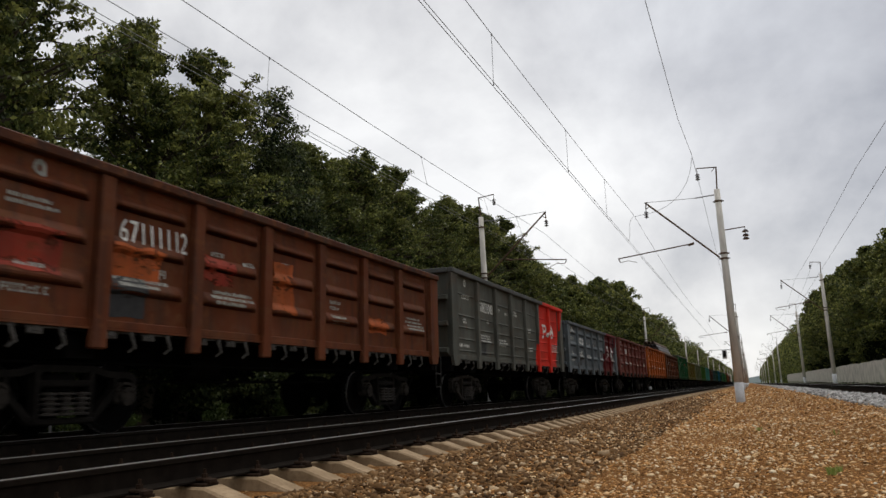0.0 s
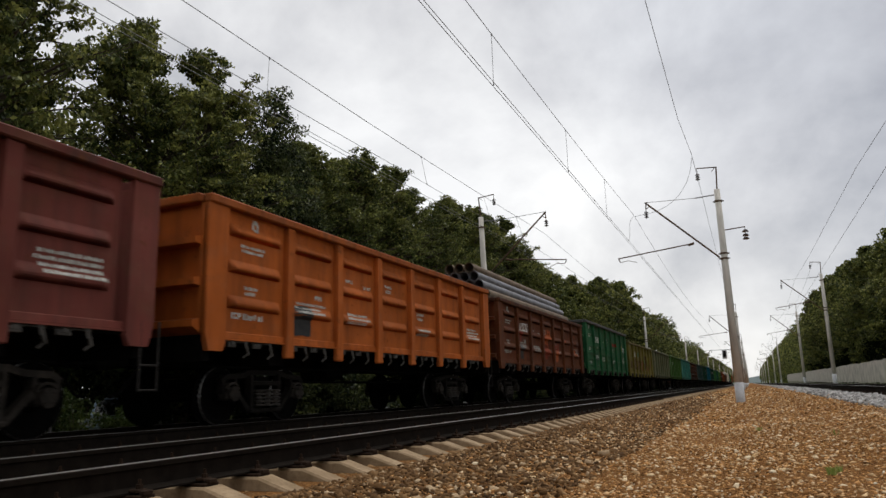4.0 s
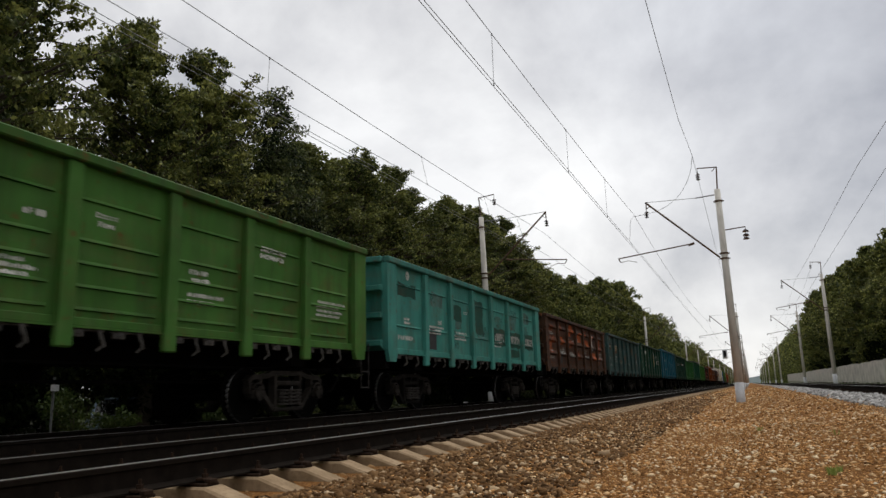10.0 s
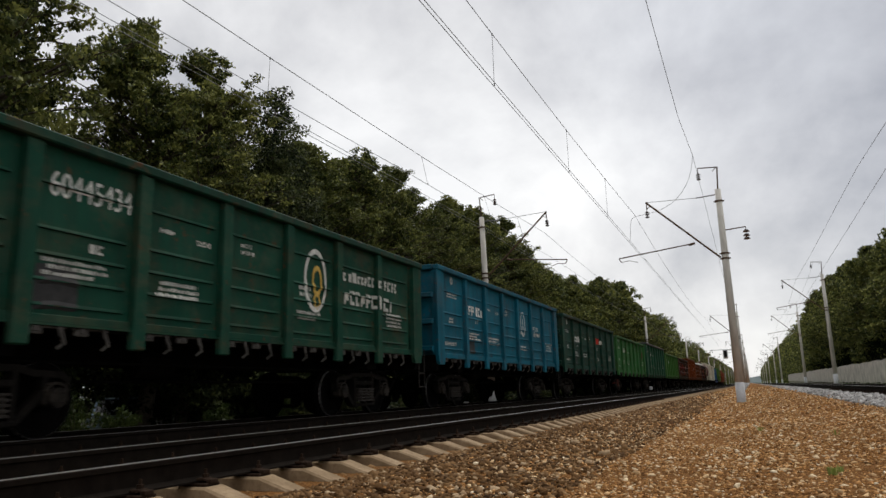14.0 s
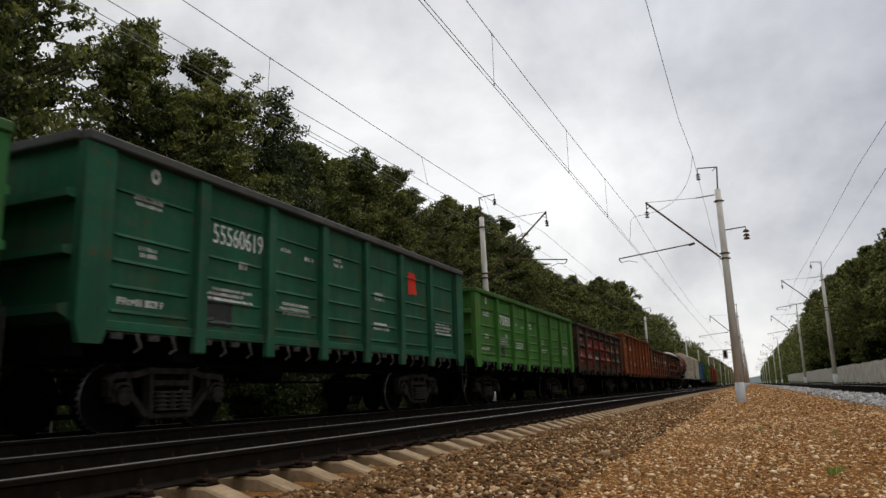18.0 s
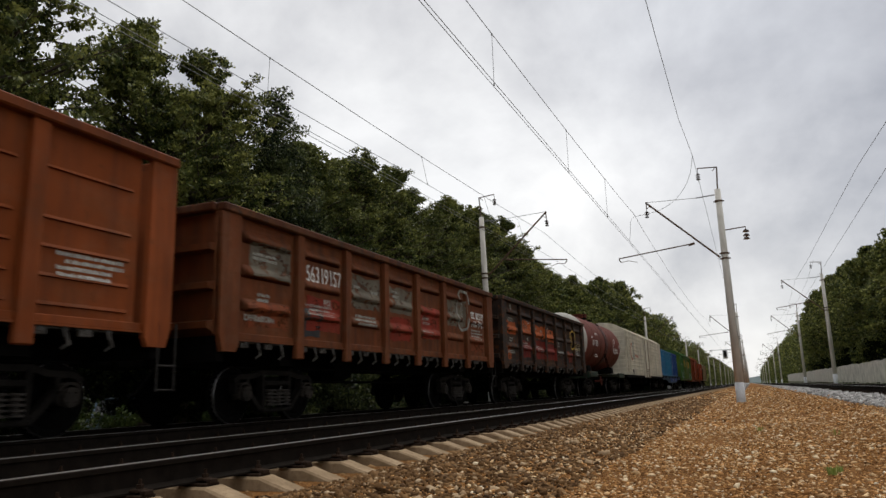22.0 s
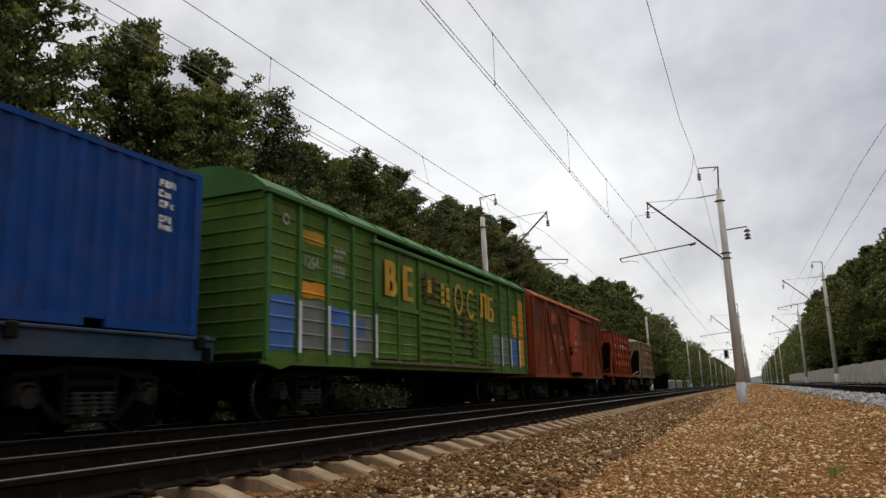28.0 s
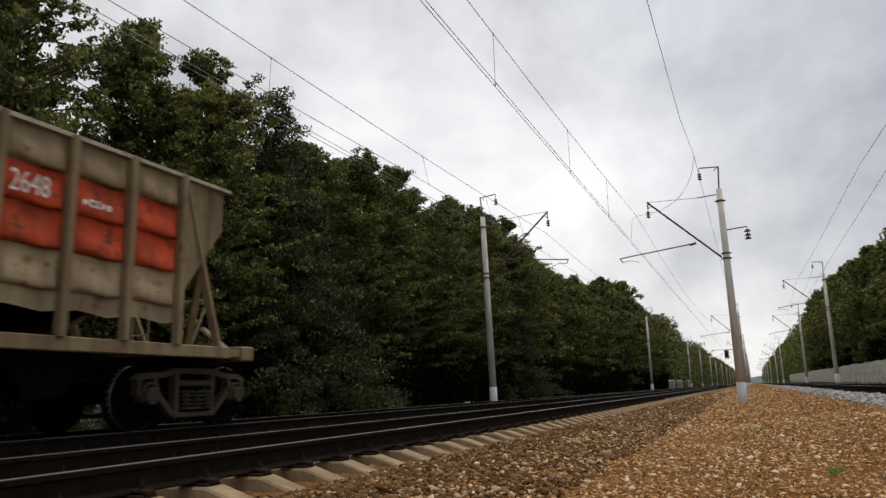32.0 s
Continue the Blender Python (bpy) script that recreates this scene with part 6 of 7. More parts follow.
    bars(root, xs + 0.02, 10.0, 3.0, 0.4, 1, M["white"], 246, 0.15)


tank_wagon(292.32)


# ---- refrigerator wagon ----
def arch_roof(bm, half, z_eave, z_top, y0, y1, lip=0.04, n=18, seams=0):
    """A curved roof sheet with end gables."""
    def pt(i):
        u = -1 + 2 * i / n
        return half * u, z_eave + (z_top - z_eave) * (1 - abs(u) ** 2.6)
    rows = []
    ys = [y0 + (y1 - y0) * j / max(1, seams) for j in range(max(1, seams) + 1)]
    full = []
    for j, y in enumerate(ys):
        if 0 < j < len(ys) - 1:
            full += [(y - 0.04, 0.0), (y - 0.03, 0.03), (y + 0.03, 0.03), (y + 0.04, 0.0)]
        else:
            full += [(y, 0.0)]
    for y, up in full:
        rows.append([bm.verts.new((pt(i)[0], y, pt(i)[1] + up)) for i in range(n + 1)])
    for a, b in zip(rows, rows[1:]):
        for i in range(n):
            bm.faces.new((a[i], a[i + 1], b[i + 1], b[i]))
    for row in (rows[0], rows[-1]):
        bm.faces.new(row)


def ribbed_side(bm, x, y0, y1, z0, z1, n, depth=0.02):
    """Sheet with narrow raised horizontal beads, facing +x for x > 0."""
    s = 1 if x > 0 else -1
    zs = [(z0, 0)]
    for i in range(n):
        z = z0 + (z1 - z0) * (i + 0.5) / n
        zs += [(z - 0.012, 0), (z - 0.006, depth), (z + 0.012, depth), (z + 0.035, 0)]
    zs += [(z1, 0)]
    prev = None
    for z, d in zs:
        cur = (bm.verts.new((x + s * d, y0, z)), bm.verts.new((x + s * d, y1, z)))
        if prev:
            bm.faces.new((prev[0], prev[1], cur[1], cur[0]))
        prev = cur


def ribbed_end(bm, y, half, z0, z1, n, t):
    zs = [(z0, 0)]
    for i in range(n):
        z = z0 + (z1 - z0) * (i + 0.5) / n
        zs += [(z - 0.012, 0), (z - 0.006, 0.03), (z + 0.012, 0.03), (z + 0.035, 0)]
    zs += [(z1, 0)]
    prev = None
    for z, d in zs:
        cur = (bm.verts.new((-half, y - t * d, z)), bm.verts.new((half, y - t * d, z)))
        if prev:
            bm.faces.new((prev[0], prev[1], cur[1], cur[0]))
        prev = cur


def reefer(off):
    root = new("refrigerator_wagon")
    tagged(root, "long cream-white ribbed refrigerator wagon with faded emblems", "freight wagon", "wagons of the freight train")
    WAGONS.append((root, off))
    L, y0, y1, z0, z1, hw = 21.81, 0.5, 21.28, 1.22, 4.2, 1.53
    wall = worn_paint("reefer_white", lin(220, 214, 194, 1.0), 0.26, 0.34)
    roofm = worn_paint("reefer_cream", lin(206, 198, 172, 1.0), 0.22, 0.3)
    piece("side_sheet", "reefer_side", lambda bm: ribbed_side(bm, hw, y0, y1, z0, z1, 11, 0.045), wall, root)
    piece("far_side_sheet", "reefer_far_side", lambda bm: ribbed_side(bm, -hw, y0, y1, z0, z1, 11), wall, root)
    piece("end_sheet", "reefer_end", lambda bm: ribbed_end(bm, y0, hw, z0, z1, 11, 1), wall, root)
    piece("end_sheet", "reefer_end_far", lambda bm: ribbed_end(bm, y1, hw, z0, z1, 11, -1), wall, root)
    piece("roof", "reefer_roof", lambda bm: arch_roof(bm, hw + 0.02, z1, 4.72, y0 - 0.02, y1 + 0.02), roofm, root, smooth=True, label="cream coloured arched roof")
    def gable(bm):
        """Upper part of the end under the arch, with two raised beads."""
        hs = [(hw * (-1 + i / 9), z1 + 0.515 * (1 - abs(-1 + i / 9) ** 2.6)) for i in range(19)]
        front = [bm.verts.new((x, y0 - 0.026, z)) for x, z in hs]
        bm.faces.new(front)
        for z in (z1 + 0.13, z1 + 0.37):
            w = hw * (1 - (z - z1) / 0.515) ** (1 / 2.6) - 0.04
            box(bm, -w, w, y0 - 0.055, y0 - 0.024, z - 0.01, z + 0.02)
    piece("gable", "reefer_gable", gable, wall, root)
    piece("floor_frame", "reefer_floor", lambda bm: (box(bm, -hw + 0.02, hw - 0.01, y0 + 0.02, y1 - 0.02, 1.06, 1.22), [box(bm, -1.2, 1.2, y, y + 1.5, 0.65, 1.06) for y in (8.6, 11.05)]), M["under"], root)
    piece("end_vent", "reefer_vent", lambda bm: prism(bm, [(-0.18, 3.62), (0.0, 3.9), (0.0, 3.62)], -0.3, 0.35), GREYP, root, (0, y0 - 0.02, 0))
    # louvred machine room door
    d = piece("louvre_door", "reefer_louvre", lambda bm: (box(bm, 0, 0.04, 1.25, 1.32, 1.4, 3.72), box(bm, 0, 0.04, 2.28, 2.35, 1.4, 3.72), box(bm, 0, 0.04, 1.25, 2.35, 3.66, 3.74), box(bm, 0, 0.04, 1.25, 2.35, 2.5, 2.58), box(bm, 0, 0.04, 1.25, 2.35, 1.36, 1.44)), wall, root, (hw + 0.01, 0, 0))
    for i in range(16):
        z = 1.5 + 0.132 * i + (0.1 if i > 7 else 0)
        piece("louvre", "reefer_slat", lambda bm: bar(bm, (0.03, 0, 0.03), (0.03, 0.96, 0.03), 0.02, 0.06), wall, d, (0, 1.32, z))
    # sliding cargo door with rails and bars
    dd = piece("cargo_door", "reefer_door", lambda bm: ribbed_side(bm, 0.03, 9.75, 12.0, 1.3, 4.05, 8, 0.012), wall, root, (hw + 0.01, 0, 0))
    piece("door_frame", "reefer_door_frame", lambda bm: (box(bm, 0, 0.06, 9.6, 9.75, 1.2, 4.12), box(bm, 0, 0.06, 12.0, 12.2, 1.2, 4.12), box(bm, 0, 0.07, 9.5, 12.3, 4.05, 4.14), box(bm, -0.02, 0.06, 9.4, 12.4, 1.1, 1.24)), wall, root, (hw + 0.005, 0, 0))
    for y in (10.05, 11.75):
        piece("lock_bar", "reefer_bar", lambda bm: tube(bm, (0.07, 0, 1.05), (0.07, 0, 4.0), 0.022, n=6), M["rust_steel"], dd, (0, y, 0))
    piece("lock_handle", "reefer_handle", lambda bm: (bar(bm, (0.08, 10.2, 1.55), (0.08, 11.0, 1.62), 0.03, 0.06), bar(bm, (0.08, 11.0, 1.62), (0.08, 11.3, 1.05), 0.03, 0.05), bar(bm, (0.08, 10.1, 1.7), (0.08, 11.5, 1.72), 0.03, 0.04)), M["rust_steel"], dd)
    piece("box_plate", "reefer_plate", lambda bm: box(bm, 0.02, 0.03, 3.3, 3.75, 1.27, 1.6), M["dark"], root, (hw, 0, 0))
    # faded company colours
    pale_red = worn_paint("faded_red", lin(190, 122, 104, 1.0), 0.3, 0.3, ragged=True)
    pale_blue = worn_paint("faded_blue", lin(152, 168, 160, 1.0), 0.3, 0.3, ragged=True)
    ring(root, hw + 0.012, 3.35, 2.85, 0.62, pale_red, 0.35, 0.85, gap=0.9)
    ring(root, hw + 0.012, 4.3, 3.1, 0.5, pale_blue, 0.4, 0.9, gap=1.0)
    patch(root, hw + 0.012, 3.8, 4.5, 2.35, 2.6, pale_blue, "faded_mark")
    bars(root, hw + 0.012, 4.75, 2.75, 1.75, 1, pale_red, 251, 0.32)
    bars(root, hw + 0.012, 7.75, 2.78, 1.15, 1, M["grey_letter"], 252, 0.17)
    scr = M["dark"]
    piece("scrawl", "reefer_scrawl", lambda bm: (bar(bm, (0.2, 0, 3.05), (0.9, 0, 3.12), 0.02, 0.03), bar(bm, (0.55, 0, 3.1), (0.5, 0, 2.75), 0.02, 0.03), bar(bm, (0.75, 0, 2.8), (0.8, 0, 3.1), 0.02, 0.03), bar(bm, (1.0, 0, 2.75), (1.05, 0, 3.15), 0.02, 0.03), bar(bm, (1.05, 0, 3.15), (1.25, 0, 2.95), 0.02, 0.03)), scr, root, (0, y0 - 0.03, 0), label="black sprayed scrawl")
    common_frame(root, L, M["bogie"], 2.75, (0.9, 1.06))


reefer(304.34)


# ---- container flat wagon and three containers ----
def flat_wagon(off):
    root = new("container_flat_wagon")
    tagged(root, "blue-grey steel flat wagon carrying containers", "freight wagon", "wagons of the freight train")
    WAGONS.append((root, off))
    L = 19.25
    m = worn_paint("flat_blue_grey", lin(44, 66, 84, 1.0), 0.25, 0.5)
    bl = worn_paint("flat_blue", lin(30, 60, 130, 1.05), 0.1, 0.3)
    for s, nm in ((1, "side_sill"), (-1, "side_sill")):
        piece("side_sill", ("flat_sill", s), lambda bm: (prism(bm, [(0.5, 1.0), (0.5, 1.32), (18.75, 1.32), (18.75, 1.0), (14.7, 0.98), (12.9, 0.68), (6.35, 0.68), (4.55, 0.98)], s * 1.36, s * 1.42), box(bm, min(s * 1.34, s * 1.48), max(s * 1.34, s * 1.48), 0.5, 18.75, 1.30, 1.345, 0.01), box(bm, min(s * 1.34, s * 1.46), max(s * 1.34, s * 1.46), 6.35, 12.9, 0.66, 0.70)), m, root)
    piece("deck", "flat_deck", lambda bm: (box(bm, -1.36, 1.36, 0.52, 18.73, 1.2, 1.31), [box(bm, -1.38, 1.38, y, y + 0.2, 1.31, 1.385) for y in (0.45, 6.3, 12.4, 18.5)]), m, root)
    for y in (0.6, 3.3, 6.4, 9.5, 12.5, 15.4, 18.4):
        piece("stake_pocket", "stake_pocket", lambda bm: box(bm, 1.42, 1.52, -0.08, 0.08, 1.16, 1.36, 0.02), M["bogie"], root, (0, y, 0))
    for a, b in ((8.2, 10.0), (12.6, 14.4), (10.6, 11.3)):
        patch(root, 1.424, a, b, 0.80, 1.22, bl, "blue_panel")
    digits(root, "20", 1.43, 9.1, 0.86, 0.26, M["white"], "lettering")
    digits(root, "65", 1.43, 10.75, 0.9, 0.18, M["white"], "lettering")
    bars(root, 1.43, 13.0, 1.08, 0.8, 2, M["grey_letter"], 261, 0.08)
    common_frame(root, L, M["bogie"], 2.4, (0.9, 1.2))


def container_side(bm):
    """Vertical trapezoid corrugations between corner posts."""
    n, y0, y1 = 19, 0.14, 5.92
    p = (y1 - y0) / n
    pts = []
    for i in range(n):
        a = y0 + i * p
        pts += [(a, 0.0), (a + 0.32 * p, 0.0), (a + 0.48 * p, -0.036), (a + 0.82 * p, -0.036)]
    pts.append((y1, 0.0))
    lo = [bm.verts.new((1.20 + d, y, 0.16)) for y, d in pts]
    hi = [bm.verts.new((1.20 + d, y, 2.49)) for y, d in pts]
    for i in range(len(pts) - 1):
        bm.faces.new((lo[i], lo[i + 1], hi[i + 1], hi[i]))


def container(off, col, marks):
    root = new("shipping_container")
    tagged(root, "blue corrugated steel shipping container standing on the flat wagon", "container", "containers on the flat wagon")
    WAGONS.append((root, off, 0.0, 1.385))
    m = worn_paint("container_blue", col, 0.12, 0.22, 0.45)
    piece("side_wall", "container_side", container_side, m, root)
    piece("far_wall", "container_far", lambda bm: box(bm, -1.2, -1.17, 0.1, 5.96, 0.1, 2.5), m, root)
    for y in (0.02, 5.98):
        piece("end_wall", "container_end", lambda bm: (box(bm, -1.16, 1.16, 0.0, 0.05, 0.12, 2.49), [box(bm, -0.95 + 0.28 * i, -0.83 + 0.28 * i, -0.015, 0.0, 0.2, 2.4) for i in range(7)]), m, root, (0, y, 0))
    for x, y in ((1.13, 0), (1.13, 5.9), (-1.22, 0), (-1.22, 5.9)):
        piece("corner_post", "container_post", lambda bm: (box(bm, 0, 0.09, 0, 0.158, 0.0, 2.59, 0.01)), m, root, (x, y, 0))
    piece("bottom_rail", "container_rail", lambda bm: [box(bm, 1.14, 1.215, a, b, 0.02, 0.17) for a, b in ((0.15, 1.7), (2.05, 4.0), (4.35, 5.9))] + [box(bm, 1.14, 1.19, 1.7, 2.05, 0.13, 0.17), box(bm, 1.14, 1.19, 4.0, 4.35, 0.13, 0.17)], m, root)
    piece("top_rail", "container_top", lambda bm: (box(bm, 1.14, 1.215, 0.15, 5.9, 2.48, 2.56), box(bm, -1.2, 1.2, 0.05, 6.0, 2.53, 2.57)), m, root)
    if marks:
        bars(root, 1.206, 5.15, 2.3, 0.34, 3, M["white"], 271, 0.11, 0.05)
        bars(root, 1.206, 5.15, 1.75, 0.3, 2, M["white"], 272, 0.1, 0.02)
        # the company name down the side, as plain bars
        for i in range(14):
            piece("name_bar", "name_bar", lambda bm: box(bm, 0, 0.003, 0, 0.15, 0, 0.11), M["white"], root, (1.206, 0.62, 2.22 - 0.155 * i))
    else:
        bars(root, 1.206, 4.9, 2.3, 0.35, 3, M["grey_letter"], 273, 0.08, 0.05)
        bars(root, 1.206, 4.9, 1.4, 0.4, 1, M["grey_letter"], 274, 0.08)


flat_wagon(326.15)
container(326.15 + 0.33, lin(32, 108, 152, 1.05), False)
container(326.15 + 6.44, lin(34, 108, 144, 1.05), False)
container(326.15 + 12.55, lin(6, 58, 122, 1.0), True)


# ---- green covered wagon ----
def graffiti(root, hw, a, b, za, zb, mat, lift):
    """Spray paint that follows the beads of the sheet, with an uneven edge."""
    def make(bm):
        lo, hi, prof = 1.16, 4.02, [(za, 0.0)]
        for i in range(11):
            z = lo + (hi - lo) * (i + 0.5) / 11
            prof += [(z + dz, d) for dz, d in ((-0.012, 0), (-0.006, 0.024), (0.012, 0.024), (0.035, 0), (0.1, 0), (0.17, 0)) if za < z + dz < zb]
        prof.append((zb, 0.0))
        prev = None
        for z, d in prof:
            j = [0.05 * noise.noise((z * 4 + q, a, 2.0)) for q in (0, 9)]
            cur = [bm.verts.new((d, (b - a) * u + j[0] * (u < 0.5) + j[1] * (u > 0.5), z + (0.06 * noise.noise((u * 3, a, z)) if z in (za, zb) else 0.0))) for u in (0, 0.2, 0.4, 0.6, 0.8, 1)]
            if prev:
                for i in range(5):
                    bm.faces.new((prev[i], prev[i + 1], cur[i + 1], cur[i]))
            prev = cur
    return piece("graffiti_patch", ("graffiti", a, b, za, zb), make, mat, root, (hw + lift, a, 0))



def covered_green(off):
    root = new("covered_wagon")
    tagged(root, "green ribbed covered wagon with blue and orange graffiti", "freight wagon", "wagons of the freight train")
    WAGONS.append((root, off))
    L, y0, y1, z0, z1, hw = 16.6, 0.6, 15.98, 1.06, 4.02, 1.5
    g = worn_paint("covered_green", lin(80, 108, 42, 1.0), 0.25, 0.45)
    g2 = worn_paint("covered_green_trim", lin(66, 108, 56, 1.05), 0.15, 0.3)
    org = worn_paint("graffiti_orange", lin(196, 132, 40, 1.05), 0.1, 0.2)
    blu = worn_paint("graffiti_blue", lin(70, 104, 160, 1.05), 0.05, 0.2)
    gry = worn_paint("graffiti_grey", lin(112, 116, 110, 1.05), 0.05, 0.2)
    yel = worn_paint("graffiti_yellow", lin(178, 140, 48, 1.05), 0.1, 0.25)
    posts = [0.66, 1.6, 2.58, 3.54, 4.5, 12.2, 13.15, 14.1, 15.05, 15.92]
    for a, b in zip(posts, posts[1:]):
        if a == 4.5:
            continue
        piece("side_panel", ("gp", round(b - a, 2)), lambda bm: ribbed_side(bm, 0.0001, 0, b - a, 0.1, z1 - z0, 11, 0.024), g, root, (hw, a, z0))
    for y in posts:
        piece("post", "cover_post", lambda bm: box(bm, -0.02, 0.075, -0.05, 0.05, z0, z1, 0.01), g2, root, (hw, y, 0))
    piece("far_side", "cover_far", lambda bm: box(bm, -hw - 0.03, -hw, y0, y1, z0, z1), g, root)
    for y, t in ((y0, 1), (y1, -1)):
        piece("end_sheet", ("cover_end", t), lambda bm: ribbed_end(bm, 0, hw, z0, z1, 11, t), g, root, (0, y, 0))
    piece("roof", "cover_roof", lambda bm: arch_roof(bm, hw + 0.12, z1, 4.62, y0 - 0.08, y1 + 0.08, seams=11), g2, root, label="arched green roof with raised seams")
    piece("eave", "cover_eave", lambda bm: box(bm, hw - 0.02, hw + 0.14, y0 - 0.08, y1 + 0.08, z1 - 0.06, z1 + 0.03, 0.01), g2, root)
    piece("sole_bar", "cover_sole", lambda bm: (box(bm, -hw, hw + 0.03, y0, y1, 0.98, z0 + 0.11), prism(bm, [(y0 - 0.0, 1.0), (y0 + 0.9, 1.0), (y0 + 0.5, 0.9)], hw - 0.05, hw + 0.02)), g, root)
    # doors: plain leaf, two slatted leaves, plain leaf
    d1 = piece("door_leaf", "cover_leaf", lambda bm: (ribbed_side(bm, 0.06, 0.0, 2.1, 1.2, 2.35, 5, 0.02), ribbed_side(bm, 0.06, 0, 2.1, 2.4, 3.75, 1, 0.0), box(bm, 0.02, 0.11, 1.0, 1.1, 1.15, 3.8), box(bm, 0.02, 0.12, 0.0, 2.1, 2.33, 2.42)), g, root, (hw, 4.5, 0))
    for y in (6.65, 8.75):
        d = piece("door_leaf", "cover_slat_leaf", lambda bm: (box(bm, 0.02, 0.07, 0, 2.05, 1.15, 3.75), box(bm, 0.06, 0.12, 0, 0.08, 1.15, 3.75), box(bm, 0.06, 0.12, 1.97, 2.05, 1.15, 3.75)), g, root, (hw, y, 0))
        for i in range(11):
            piece("slat", "cover_slat", lambda bm: bar(bm, (0.09, 0.1, 0), (0.09, 1.95, 0), 0.06, 0.09), g, d, (0, 0, 1.3 + 0.2 * i))
    d3 = piece("door_leaf", "cover_leaf_far", lambda bm: (ribbed_side(bm, 0.06, 0.0, 1.35, 1.2, 3.75, 9, 0.02), box(bm, 0.02, 0.11, 0.6, 0.7, 1.15, 3.8)), g, root, (hw, 10.85, 0))
    piece("door_rail", "cover_rail", lambda bm: box(bm, 0.05, 0.16, 4.3, 12.3, 3.72, 3.82, 0.015), g2, root, (hw, 0, 0))
    piece("lower_door_rail", "cover_rail_low", lambda bm: box(bm, 0.03, 0.14, 4.3, 12.3, 1.08, 1.15, 0.01), M["rust_steel"], root, (hw, 0, 0))
    x = hw + 0.027
    for a, b, za, zb, m in ((0.78, 1.5, 1.25, 2.2, blu), (1.68, 2.5, 1.3, 2.2, gry), (1.8, 2.3, 1.45, 1.9, blu), (2.68, 3.45, 1.28, 2.15, blu), (2.75, 3.3, 1.25, 1.8, gry), (3.62, 4.4, 1.28, 2.1, gry), (3.7, 4.1, 1.6, 2.0, blu), (12.3, 13.05, 1.25, 2.2, gry), (13.25, 14.0, 1.25, 2.2, gry), (13.3, 13.8, 1.7, 2.2, blu), (14.2, 14.95, 1.25, 2.2, blu), (15.12, 15.85, 1.25, 2.2, org), (1.68, 2.5, 2.25, 2.55, org), (1.7, 2.45, 3.3, 3.55, yel), (15.12, 15.85, 2.25, 3.6, org), (14.55, 14.97, 2.25, 3.0, org)):
        graffiti(root, hw, a, b, za, zb, m, 0.004 + 0.0015 * (int(a * 7) % 3))
    for y in (1.6, 2.58, 3.54, 4.5, 13.15, 14.1, 15.05):
        piece("graffiti_stroke", "gr_stroke", lambda bm: box(bm, 0.076, 0.079, -0.045, 0.045, 1.2, 2.15), wht_paint, root, (hw, y, 0), label="white sprayed stripe")
    for letter, y, z, size in (("B", 4.74, 2.62, 0.88), ("E", 5.66, 2.6, 0.9), ("\u041b", 10.9, 2.62, 0.78), ("\u0411", 11.6, 2.56, 0.78)):
        for q in range(4):
            digits(root, letter, hw + 0.125 + 0.0012 * q, y + 0.04 * q, z, size, yel, "sprayed_letters", 0.85)
    ring(root, hw + 0.151, 9.2, 2.98, 0.44, yel, 0.26, 0.7, "sprayed_ring")
    ring(root, hw + 0.151, 10.15, 2.94, 0.44, yel, 0.26, 0.7, "sprayed_ring", gap=0.8)
    brn = worn_paint("flaked_brown", lin(70, 46, 30, 1.0), 0.6, 0.4)
    for y, z, h, m in ((6.85, 3.35, 0.75, brn), (7.1, 3.2, 0.35, yel), (7.35, 3.3, 0.6, brn), (7.95, 3.2, 0.55, yel), (8.3, 3.15, 0.4, yel), (9.5, 2.6, 0.7, brn), (10.2, 2.3, 0.9, brn), (8.9, 2.7, 0.4, brn)):
        for q in range(int(h / 0.2) + 1):
            patch(root, hw + 0.151, y, y + 0.24, z - 0.2 * q - 0.07, z - 0.2 * q + 0.08, m, "flaked_letter")
    digits(root, "1264", hw + 0.05, 1.72, 2.8, 0.26, M["grey_letter"])
    digits(root, "1559", hw + 0.05, 2.7, 2.75, 0.26, M["grey_letter"])
    ring(root, hw + 0.05, 1.15, 3.6, 0.11, M["grey_letter"], 0.4, 0.9)
    bars(root, hw + 0.05, 2.75, 3.35, 0.5, 2, M["grey_letter"], 283, 0.08)
    common_frame(root, L, M["bogie"], 2.6, (0.9, 1.05))


wht_paint = worn_paint("sprayed_white", lin(190, 190, 195, 1.2), 0.05, 0.2)
covered_green(345.4)


